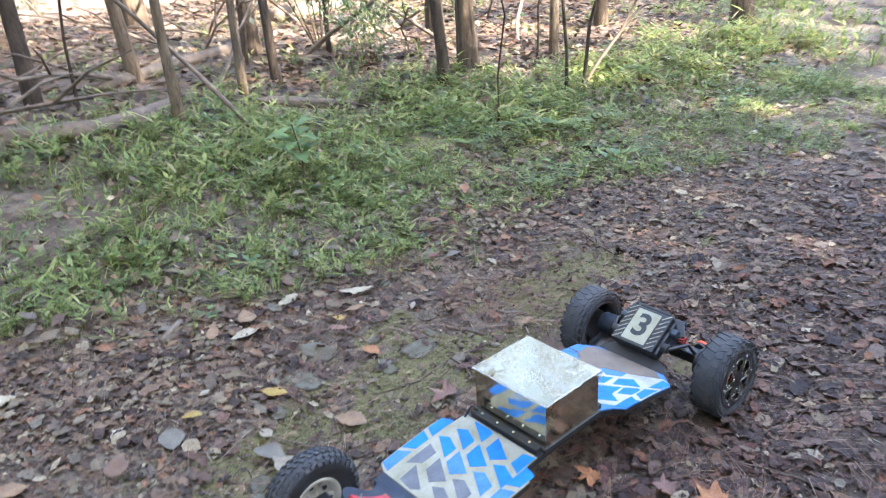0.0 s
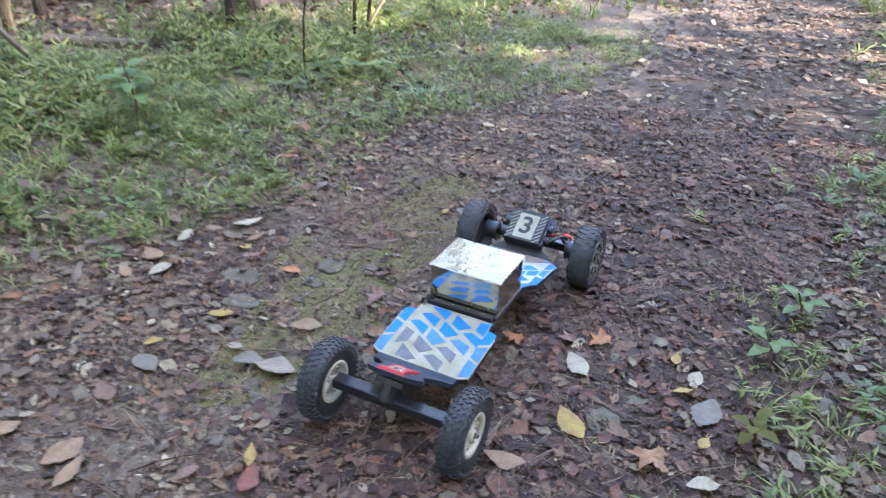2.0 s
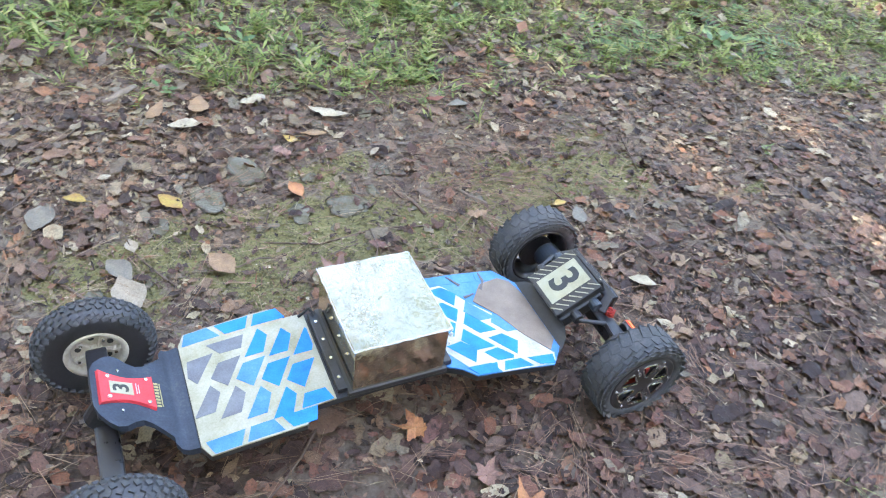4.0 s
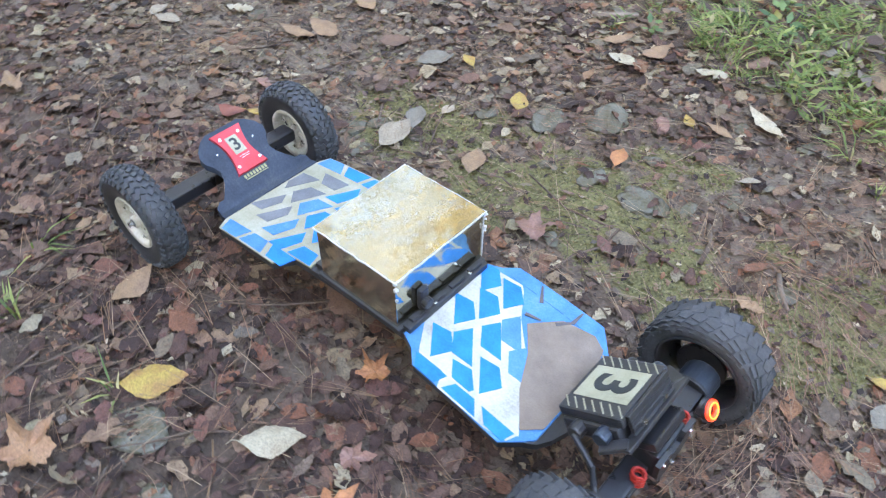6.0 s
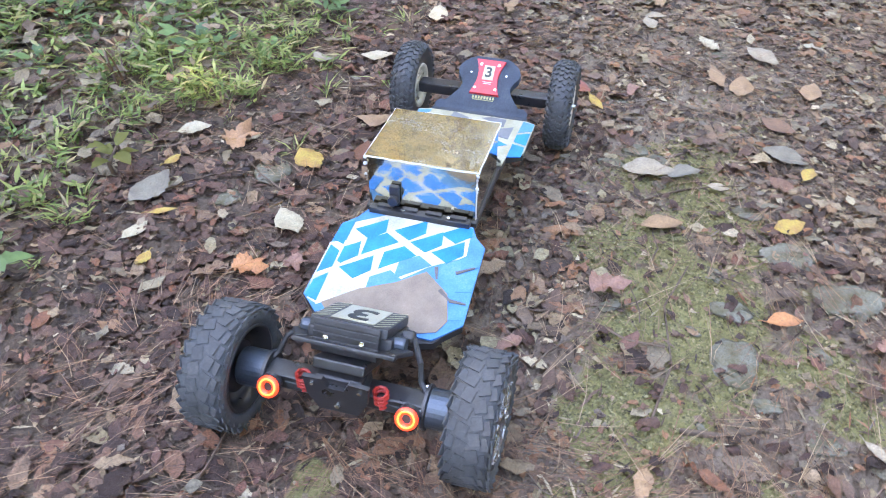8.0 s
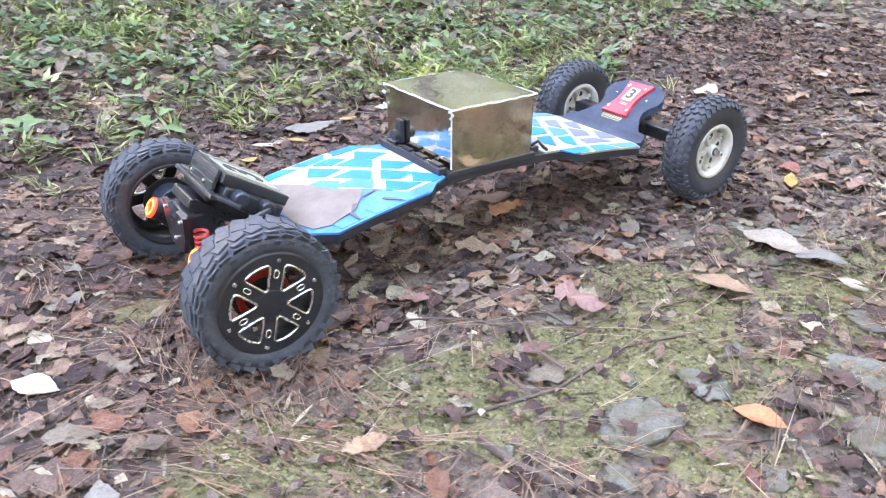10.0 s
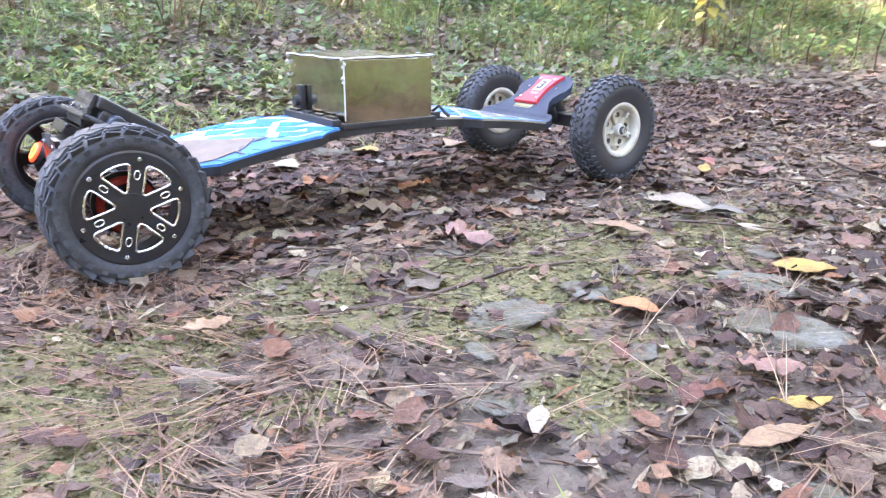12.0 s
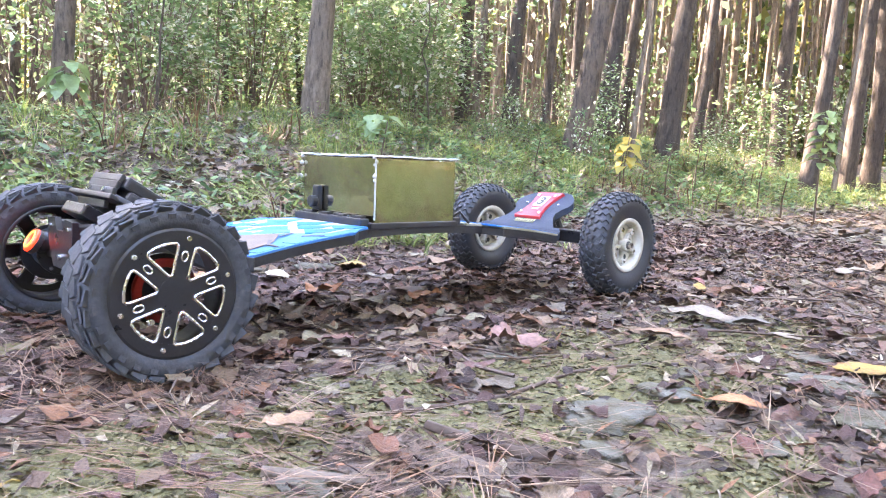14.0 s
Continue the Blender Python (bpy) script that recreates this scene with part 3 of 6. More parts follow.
def moss_tufts():
    """Low cushions of moss where the patches lie."""
    r = np.random.default_rng(55)
    n = 150000
    x, y = r.uniform(-1.6, 2.2, n), r.uniform(0.0, 1.4, n)
    ok = (r.random(n) < 0.8 * moss_at(x, y) - 0.13) & (beyond(x, y) < 0.1)
    x, y = x[ok], y[ok]
    v, q = [], []
    for k in range(4):
        a = k * 1.6
        c, s = math.cos(a), math.sin(a)
        v += [(0, 0, 0.12), (0.3 * c - 0.22 * s, 0.3 * s + 0.22 * c, 0.3), (0.62 * c, 0.62 * s, 0.1 + 0.06 * k), (0.3 * c + 0.22 * s, 0.3 * s - 0.22 * c, 0.26)]
        q.append((4 * k, 4 * k + 1, 4 * k + 2, 4 * k + 3))
    scatter("moss", [(np.array(v), np.array(q))], np.zeros(len(x), int), placements(r, x, y, height(x, y) - 0.001, r.uniform(0.005, 0.012, len(x)), 0.25), M["moss"], "low olive-yellow moss cushions on the trail", "moss")


moss_tufts()


def crumbs():
    """Broken bits of leaf between the whole ones."""
    r = np.random.default_rng(53)
    n = 300000
    x, y = r.uniform(-2.4, 2.8, n), r.uniform(-1.3, 1.8, n)
    ok = r.random(n) < (0.30 + 0.6 * vnoise(x, y, 4.0, 33) - 0.35 * moss_at(x, y)) * (1 - 0.75 * dark_share(x, y))
    x, y = x[ok], y[ok]
    form = (np.array([(-0.5, -0.2, 0.0), (0.1, -0.34, 0.12), (0.5, 0.1, 0.0), (-0.2, 0.36, 0.1)]), np.array([(0, 1, 2, 3)]))
    long = (np.array([(-1.0, -0.07, 0.0), (0.2, -0.12, 0.12), (1.1, 0.05, 0.0), (0.0, 0.12, 0.06)]), np.array([(0, 1, 2, 3)]))
    z = height(x, y) + 0.002 + 0.007 * r.random(len(x))
    scatter("leaf_crumbs", [form, long], r.integers(0, 2, len(x)), placements(r, x, y, z, 0.004 + 0.018 * r.random(len(x)) ** 2, 0.3), M["dry_leaf"], "small broken bits of dry leaf on the soil", "leaf litter")


crumbs()


def needles():
    r = np.random.default_rng(51)
    n = 62000
    x, y = r.uniform(-2.4, 2.6, n), r.uniform(-1.3, 1.7, n)
    one = np.array([(-0.5, -0.006, 0.0), (-0.1, -0.006, 0.014), (0.5, -0.002, 0.0), (0.5, 0.002, 0.0), (-0.1, 0.006, 0.014), (-0.5, 0.006, 0.0)])
    faces = np.array([(0, 1, 4, 5), (1, 2, 3, 4)])
    form = (one, faces)
    bent = (one + np.array([0, 0.06, 0]) * (np.abs(one[:, :1]) > 0.3), faces)
    fan = (np.concatenate([one + np.array([0, 0.16, 0]) * k * (one[:, :1] + 0.5) for k in (-1, 0.1, 0.8)]), np.concatenate([faces + 6 * k for k in range(3)]))
    ok = r.random(n) < 0.9 * smooth(0.45, 1.0, 0.6 * vnoise(x, y, 2.2, 31) + 0.4 * vnoise(x, y, 6.0, 32)) + 0.10
    x, y = x[ok], y[ok]
    z = height(x, y) + 0.006 + 0.014 * r.random(len(x))
    scatter("pine_needles", [form, bent, bent, form, fan], r.integers(0, 5, len(x)), placements(r, x, y, z, r.uniform(0.035, 0.11, len(x)), 0.06, 0.0, 9.0 * vnoise(x, y, 2.5, 34) + r.normal(0, 0.45, len(x))), M["needle"], "reddish-brown fallen pine needles among the leaves", "pine needles")
    n = 3800
    x, y = r.uniform(-2.4, 2.0, n), r.uniform(-1.3, 1.6, n)
    ok = r.random(n) < 0.2 + 0.8 * smooth(0.4, 0.7, vnoise(x, y, 1.7, 35))
    x, y = x[ok], y[ok]
    thin = [(v * np.array([1, 0.62, 1]), f) for v, f in (bent, fan, form)]
    scatter("pine_straw", [thin[0], thin[1], thin[0], thin[2]], r.integers(0, 4, len(x)), placements(r, x, y, height(x, y) + 0.012 + 0.012 * r.random(len(x)), r.uniform(0.07, 0.17, len(x)), 0.07, 0.0, 7.0 * vnoise(x, y, 1.6, 36) + r.normal(0, 0.6, len(x))), M["straw"], "long straw-coloured pine needles lying on the leaves", "pine needles")


needles()


def twigs():
    r = np.random.default_rng(52)
    n = 950
    x, y = r.uniform(-3, 4, n), r.uniform(-2.2, 2.6, n)
    forms = []
    for s in range(4):
        v, q = [], []
        for i in range(5):
            cx, cy, cz, rad = i / 4 - 0.5, r.normal(0, 0.03), 0.012 + r.normal(0, 0.006), 0.012 * (1.1 - i / 6)
            v += [(cx, cy + rad * math.cos(a), cz + rad * math.sin(a)) for a in (0, 2.1, 4.2)]
            if i:
                q += [(3 * i - 3 + k, 3 * i - 3 + (k + 1) % 3, 3 * i + (k + 1) % 3, 3 * i + k) for k in range(3)]
        forms.append((np.array(v), np.array(q)))
    scatter("twigs", forms, r.integers(0, 4, n), placements(r, x, y, height(x, y) + 0.008, 0.05 + 0.22 * r.random(n) ** 1.8, 0.08), M["twig"], "thin grey-brown fallen twigs on the trail", "twigs", True)


twigs()


# ---- grass and herbs ----
def blade(length, width, lean, heading, root, droop=0.5):
    """A tapering, drooping blade of two quads."""
    v, c, s = [], math.cos(heading), math.sin(heading)
    for i in range(3):
        u = i / 2
        along, up = length * u * math.sin(lean) * (1 + droop * u), length * u * math.cos(lean) * (1 - 0.45 * droop * u * u)
        w = width * (0.4, 1.0, 0.05)[i] / 2
        v += [(root[0] + c * along - s * w * k, root[1] + s * along + c * w * k, root[2] + up) for k in (-1, 1)]
    return v, [(2 * i, 2 * i + 2, 2 * i + 3, 2 * i + 1) for i in range(2)]


def plant_form(seed, kind):
    r = np.random.default_rng(seed)
    v, q = [], []

    def add(part_v, part_q):
        o = len(v)
        v.extend(part_v)
        q.extend([tuple(o + k for k in f) for f in part_q])

    if kind == "tuft":
        for _ in range(9):
            add(*blade(r.uniform(0.5, 1.0), r.uniform(0.035, 0.06), r.uniform(0.15, 0.9), r.uniform(0, 6.28), (r.normal(0, 0.07), r.normal(0, 0.07), 0), 0.7))
    elif kind == "sedge":
        for _ in range(16):
            add(*blade(r.uniform(0.45, 1.0), r.uniform(0.014, 0.026), r.uniform(0.08, 0.55), r.uniform(0, 6.28), (r.normal(0, 0.12), r.normal(0, 0.12), 0), 0.6))
        for i in range(6):
            add(*blade(r.uniform(0.10, 0.18), r.uniform(0.04, 0.07), r.uniform(0.9, 1.45), r.uniform(0, 6.28), (r.normal(0, 0.16), r.normal(0, 0.16), r.uniform(0.2, 0.75)), 0.3))
    elif kind == "leafy":
        for _ in range(3):
            hx, hy, top = r.normal(0, 0.22), r.normal(0, 0.22), r.uniform(0.5, 1.0)
            add(*blade(top, 0.018, 0.2, math.atan2(hy, hx), (hx * 0.3, hy * 0.3, 0), 0.2))
            for i in range(4):
                u = 0.35 + 0.19 * i
                add(*blade(r.uniform(0.26, 0.46), r.uniform(0.08, 0.13), r.uniform(0.9, 1.45), i * 2.5 + r.uniform(-0.5, 0.5), (hx * (0.3 + 0.5 * u), hy * (0.3 + 0.5 * u), top * u), 0.3))
    else:
        for i in range(7):
            a, d, up = r.uniform(0, 6.28), r.uniform(0.05, 0.45), r.uniform(0.25, 0.8)
            add(*blade(r.uniform(0.28, 0.45), r.uniform(0.2, 0.3), r.uniform(1.1, 1.5), a, (d * math.cos(a), d * math.sin(a), up), 0.1))
    return np.array(v), np.array(q)


GRASS = [plant_form(s, "tuft") for s in (61, 62, 63)] + [plant_form(s, "leafy") for s in (64, 65, 66, 67)]
SEDGE = [plant_form(s, "sedge") for s in (68, 69, 70)]
HERB = [plant_form(s, "herb") for s in (71, 72, 73)] + [plant_form(74, "leafy")]


def greenery(name, forms, count, xr, yr, keep, lo, hi, mat, seed, label, category):
    r = np.random.default_rng(seed)
    x, y = r.uniform(*xr, count), r.uniform(*yr, count)
    ok = r.random(count) < keep(x, y)
    x, y = x[ok], y[ok]
    return scatter(name, forms, r.integers(0, len(forms), len(x)), placements(r, x, y, height(x, y) - 0.004, r.uniform(lo, hi, len(x)), 0.12, 0.3), mat, label, category)


def grass_cover(x, y):
    d = beyond(x, y)
    far = 0.06 + 0.94 * smooth(np.where(y > 0, 3.0, 4.6), np.where(y > 0, 1.9, 2.4), d + 1.0 * (vnoise(x, y, 0.6, 88) - 0.5))
    return np.clip(smooth(-0.15, np.where(y < 0, 0.30, 0.34), d + 0.5 * (vnoise(x, y, 1.7, 81) - 0.5)) * (0.95 * smooth(0.18, 0.80, 0.5 * vnoise(x, y, 1.1, 82) + 0.5 * vnoise(x, y, 3.1, 92))), 0, 1) * far * np.where((y < 0) & (x < 1.6), 0.26 + 0.20 * smooth(-0.5, -0.9, x) * smooth(-1.5, -0.9, y) + 0.45 * smooth(0.7, 1.6, d), 1.0) + 0.002 * (d < 0)


greenery("grass", GRASS, 28000, (-6.5, 5.0), (1.0, 7.0), grass_cover, 0.045, 0.12, M["grass"], 83, "fresh green leafy grass along the trail's edge", "grass")
greenery("grass", GRASS, 32000, (-9, 4.5), (-7, -0.3), grass_cover, 0.04, 0.11, M["grass"], 84, "green grass and low seedlings on the bank beside the trail", "grass")
greenery("grass", GRASS, 9000, (-1.9, 1.3), (-1.9, -0.4), lambda x, y: grass_cover(x, y) * (0.5 - 0.2 * smooth(0.2, -0.4, x)), 0.04, 0.11, M["grass"], 90, "short green grass at the trail's edge", "grass")
greenery("grass", GRASS, 10000, (-2.0, 4.5), (0.3, 2.6), lambda x, y: grass_cover(x, y) * 0.8, 0.035, 0.09, M["grass"], 91, "short green grass at the trail's edge", "grass")
greenery("grass", GRASS, 10000, (0.5, 4.2), (0.4, 3.2), lambda x, y: (0.35 + 0.6 * smooth(0.35, 0.6, vnoise(x, y, 2.6, 101))) * smooth(-0.05, 0.2, beyond(x, y) + 0.3 * (vnoise(x, y, 2.3, 97) - 0.5)) * smooth(2.4, 1.4, beyond(x, y)), 0.03, 0.08, M["grass"], 98, "short yellow-green grass beside the trail", "grass")
dry_leaves("leaf_litter", 2600, (0.2, 4.0), (0.5, 3.0), lambda x, y: smooth(0.0, 0.3, beyond(x, y)) * 0.7, 0.03, 0.075, 0.05, 110, "brown leaves lying on the grass beside the trail", DRY[:5], 0.25, "buff_leaf")
greenery("grass", GRASS, 9000, (4.5, 14), (-4, 8), grass_cover, 0.12, 0.26, M["grass"], 85, "sunlit green grass beside the trail's far bend", "grass")
greenery("grass", SEDGE, 5500, (-9, 4.5), (-7, -1.4), lambda x, y: grass_cover(x, y) * 0.5 * smooth(0.7, 1.6, beyond(x, y)), 0.12, 0.28, M["grass"], 88, "taller green grass and seedlings up the bank", "grass")
greenery("grass", GRASS, 12000, (-5, 7), (1.6, 6), lambda x, y: grass_cover(x, y) * smooth(0.5, 1.4, beyond(x, y)), 0.09, 0.19, M["grass"], 89, "taller green grass farther from the trail", "grass")
greenery("grass", GRASS, 4200, (-3.2, 2.2), (-4.2, -1.5), lambda x, y: 0.08 + 0.5 * (vnoise(x, y, 2.3, 93) > 0.5), 0.05, 0.12, M["grass"], 94, "green grass growing through the leaves of the bank", "grass")
greenery("herbs", HERB, 1900, (-3.2, 2.2), (-4.2, -1.0), lambda x, y: 0.2 + 0.8 * (vnoise(x, y, 2.0, 95) > 0.5), 0.04, 0.10, M["herb"], 96, "low broad-leaved herbs on the bank", "herbs")
greenery("herbs", HERB, 5000, (-8, 5), (-7, -0.6), lambda x, y: grass_cover(x, y) * 0.8, 0.06, 0.16, M["herb"], 86, "low broad-leaved green herbs among the grass", "herbs")
greenery("grass", SEDGE, 1900, (-12.5, -1.6), (-4.6, -0.8), lambda x, y: smooth(0.15, 0.7, beyond(x, y)) * (0.25 + 0.75 * (vnoise(x, y, 1.3, 99) > 0.4)), 0.11, 0.27, M["grass"], 100, "knee-high pale green grass beside the trail ahead", "grass")
greenery("dry_stems", SEDGE, 160, (-8.0, 1.5), (-5.0, -1.0), lambda x, y: smooth(0.3, 0.9, beyond(x, y)) * (vnoise(x, y, 1.9, 102) > 0.45), 0.12, 0.42, M["needle"], 103, "dry brown stems standing among the herbs", "grass")
greenery("herbs", HERB, 3400, (-11.5, 1.8), (-4.6, -1.0), lambda x, y: smooth(0.2, 0.7, beyond(x, y)) * (0.15 + 0.85 * (vnoise(x, y, 1.7, 104) > 0.45)), 0.05, 0.12, M["herb"], 105, "blue-green broad-leaved herbs of the bank", "herbs")
dry_leaves("leaf_litter", 5000, (-5.0, 1.8), (-4.6, -0.8), lambda x, y: smooth(0.0, 0.4, beyond(x, y)), 0.03, 0.065, 0.10, 106, "tan dry leaves caught in the herbs of the bank", DRY[:5], 0.35, "buff_leaf")
dry_leaves("leaf_litter", 7000, (-2.5, 1.8), (-4.2, -0.8), lambda x, y: smooth(-0.1, 0.2, beyond(x, y)), 0.025, 0.065, 0.02, 107, "dry tan and brown leaves covering the bank", DRY[:5], 0.2, "buff_leaf")
greenery("grass", GRASS, 2800, (-1.4, -0.3), (-1.1, -0.42), lambda x, y: smooth(0.0, 0.2, beyond(x, y)) * 0.16 * (vnoise(x, y, 3.0, 109) > 0.5), 0.05, 0.11, M["grass"], 108, "lush green grass at the trail's edge", "grass")
greenery("herbs", HERB, 1100, (-8.0, -2.6), (-4.2, -0.9), lambda x, y: smooth(0.1, 0.5, beyond(x, y)) * (0.3 + 0.7 * (vnoise(x, y, 1.6, 97) > 0.4)), 0.08, 0.18, M["herb"], 98, "knee-high broad-leaved herbs beside the trail ahead", "herbs")
greenery("herbs", HERB, 3000, (-6, 6), (1.1, 7), lambda x, y: grass_cover(x, y) * 0.8, 0.05, 0.13, M["herb"], 87, "low broad-leaved green herbs among the grass", "herbs")


# ---- trees ----
def ring_tube(path, radii, sides, r, rough=0.06):
    """A tapering tube along path, uneven round its girth."""
    v, q = [], []
    for i, (p, rad) in enumerate(zip(path, radii)):
        p = Vector(p)
        d = (Vector(path[min(i + 1, len(path) - 1)]) - Vector(path[max(i - 1, 0)])).normalized()
        a = d.orthogonal().normalized() if abs(d.z) < 0.7 else Vector((1, 0, 0))
        a = (a - d * a.dot(d)).normalized()
        b = d.cross(a)
        for k in range(sides):
            t = 2 * math.pi * k / sides
            rr = rad * (1 + r.normal(0, rough))
            v.append(tuple(p + a * math.cos(t) * rr + b * math.sin(t) * rr))
        if i:
            o = (i - 1) * sides
            q += [(o + k, o + (k + 1) % sides, o + sides + (k + 1) % sides, o + sides + k) for k in range(sides)]
    return v, q


def crown_leaves(r, tips, per, spread, size, tilt=0.9):
    v, q = [], []
    for p in tips:
        for _ in range(per):
            c = Vector(p) + Vector((r.normal(0, spread), r.normal(0, spread), r.normal(0, spread * 0.6)))
            a = Euler((r.uniform(-tilt, tilt), r.uniform(-tilt, tilt), r.uniform(0, 6.28))).to_matrix()
            s = size * r.uniform(0.6, 1.3)
            o = len(v)
            v += [tuple(c + a @ Vector(k) * s) for k in ((-0.5, 0, 0), (-0.05, -0.26, 0.05), (0.5, 0, 0), (-0.05, 0.26, 0.05))]
            q.append((o, o + 1, o + 2, o + 3))
    return v, q


def make_tree(seed, tall, girth, lean, mat, crown_from, limbs, per, leaf=0.22, reach=2.2, label="tall pine", crown_mat="canopy", sides=12):
    r = np.random.default_rng(seed)
    root = new("tree")
    n = 12
    path = [(lean[0] * tall * (i / n) ** 1.2 + r.normal(0, 0.02) * i / n * 3, lean[1] * tall * (i / n) ** 1.2 + r.normal(0, 0.02) * i / n * 3, tall * (i / n) ** 1.4 - (0.15 if i == 0 else 0)) for i in range(n + 1)]
    radii = [girth / 2 * ((1.35 if i == 0 else 1.05 if i == 1 else 1.0) - 0.85 * i / n) for i in range(n + 1)]
    v, q = ring_tube(path, radii, sides, r)
    tips = []
    for k in range(limbs):
        u = crown_from + (1 - crown_from) * (k + r.random()) / limbs
        z = tall * u
        i = min(int((z / tall) ** (1 / 1.4) * n), n - 1)
        base = Vector(path[i]).lerp(Vector(path[i + 1]), 0.5)
        a, d = r.uniform(0, 6.28), reach * (1.15 - 0.6 * u) * r.uniform(0.6, 1.2)
        mid = base + Vector((math.cos(a) * d * 0.5, math.sin(a) * d * 0.5, 0.25 * d))
        end = base + Vector((math.cos(a) * d, math.sin(a) * d, 0.35 * d + r.normal(0, 0.2)))
        lv, lq = ring_tube([base, mid, end], [girth * 0.14, girth * 0.08, girth * 0.02], 5, r)
        o = len(v)
        v += lv
        q += [tuple(o + x for x in f) for f in lq]
        tips += [tuple(mid), tuple(end), tuple(mid.lerp(end, 0.6))]
    t = link_mesh("trunk", v, q, M[mat], root)
    t.data.shade_smooth()
    cv, cq = crown_leaves(r, tips, per, reach * 0.26, leaf)
    link_mesh("crown", cv, cq, M[crown_mat], root)
    return tagged(root, label, "tree", "trees of the wood")


def on_ground(x, y, turn=0.0, size=1.0, sink=0.03):
    return Matrix.Translation((x, y, float(height(x, y)) - sink)) @ Matrix.Rotation(turn, 4, "Z") @ Matrix.Scale(size, 4)


def plant(ob, x, y, turn=0.0, size=1.0):
    ob.matrix_basis = on_ground(x, y, turn, size)
    return ob


def again(ob, x, y, turn=0.0, size=1.0):
    c = copy_thing(ob, on_ground(x, y, turn))
    c.scale = (size, size, size)
    return c


PINE = "tall pine with plated grey-brown bark and a high green crown"
LEAN = "leaning pine with rough brown bark beside the trail"
THIN = "slender young tree with smooth grey bark"
SAPLING = "thin bare sapling standing in the undergrowth"
POLE = "slender pale-barked pole tree"
pine_a = plant(make_tree(101, 15, 0.19, (-0.035, 0.03), "bark_grey", 0.6, 13, 6, label=PINE), -2.47, -4.0)
pine_b = plant(make_tree(102, 14, 0.235, (-0.075, 0.07), "bark_pine", 0.6, 12, 6, label=LEAN), -4.76, -3.21)
pine_c = plant(make_tree(103, 16, 0.22, (-0.05, 0.045), "bark_dark", 0.6, 13, 6, label=LEAN), -6.06, -3.06)
thin_a = plant(make_tree(104, 10, 0.14, (-0.03, 0.025), "bark_grey", 0.55, 11, 6, label=THIN), -2.11, -6.96)
thin_b = plant(make_tree(105, 9, 0.10, (-0.02, 0.03), "bark_dark", 0.55, 10, 6, label=THIN), 2.29, 2.82, 0.0, 0.85)
sap_a = plant(make_tree(106, 3.6, 0.026, (-0.05, 0.04), "bark_dark", 0.3, 9, 5, 0.10, 0.7, SAPLING, "shrub", 6), 2.73, 2.14)
sap_b = plant(make_tree(107, 3.0, 0.028, (0.10, -0.06), "bark_dark", 0.3, 8, 4, 0.10, 0.6, SAPLING, "shrub", 6), 2.9, 2.16)

# the trees behind the bank: place, girth, lean along the trail, bark
BANK_TREES = [
    (-1.01, -5.22, 0.185, 0.06, "bark_grey", PINE), (-6.13, -3.87, 0.27, 0.13, "bark_dark", LEAN), (-7.07, -4.27, 0.18, 0.10, "bark_dark", LEAN),
    (-5.05, -2.8, 0.062, 0.12, "bark_far", POLE), (-4.85, -4.62, 0.11, 0.12, "bark_grey", THIN), (-5.47, -5.42, 0.21, 0.05, "bark_dark", PINE),
    (-5.11, -4.35, 0.19, 0.12, "bark_dark", LEAN), (-6.12, -4.71, 0.15, 0.10, "bark_pine", LEAN), (-5.74, -6.52, 0.20, 0.03, "bark_dark", PINE),
    (-7.96, -3.76, 0.165, 0.14, "bark_dark", LEAN), (-7.58, -2.22, 0.20, 0.14, "bark_dark", LEAN), (-9.1, -2.35, 0.22, 0.10, "bark_dark", LEAN),
    (-7.66, -1.98, 0.068, 0.15, "bark_far", POLE), (-1.54, -8.7, 0.17, 0.0, "bark_pine", PINE), (-2.23, -10.59, 0.16, 0.02, "bark_pine", PINE),
    (-2.98, -10.36, 0.22, 0.02, "bark_pine", PINE), (-8.45, -4.89, 0.115, 0.08, "bark_grey", THIN), (-7.93, -7.19, 0.13, 0.06, "bark_far", POLE),
    (-3.35, -7.2, 0.10, 0.05, "bark_dark", THIN), (-4.2, -6.9, 0.08, -0.10, "bark_dark", THIN),
]
for k, (tx, ty, girth, slope, bark_kind, words) in enumerate(BANK_TREES):
    plant(make_tree(1100 + k, 9 if girth < 0.08 else 13.5, 0.86 * girth, (-0.30 * slope, 0.28 * slope), bark_kind, 0.66, 5, 5, label=words, sides=10), tx, ty)

# the trees on the other side
FAR_SIDE_TREES = [
    (0.62, 3.19, 0.066, (-0.02, 0.02), "bark_far", POLE), (1.24, 3.61, 0.06, (0.02, 0.0), "bark_far", POLE), (1.57, 3.72, 0.072, (-0.02, 0.03), "bark_dark", THIN),
    (2.72, 3.04, 0.135, (0.02, 0.03), "bark_pine", PINE), (3.44, 2.85, 0.075, (0.03, 0.0), "bark_far", POLE), (2.41, 4.35, 0.042, (0.04, 0.02), "bark_dark", THIN),
    (0.15, 4.3, 0.10, (0.02, 0.03), "bark_dark", THIN), (1.95, 4.75, 0.14, (0.0, 0.03), "bark_pine", PINE), (0.9, 4.5, 0.09, (-0.05, 0.02), "bark_far", POLE), (3.6, 4.4, 0.15, (0.03, 0.02), "bark_dark", PINE),
    (4.6, 3.3, 0.11, (0.0, 0.02), "bark_pine", THIN), (-0.5, 4.6, 0.12, (0.02, 0.0), "bark_pine", PINE),
]
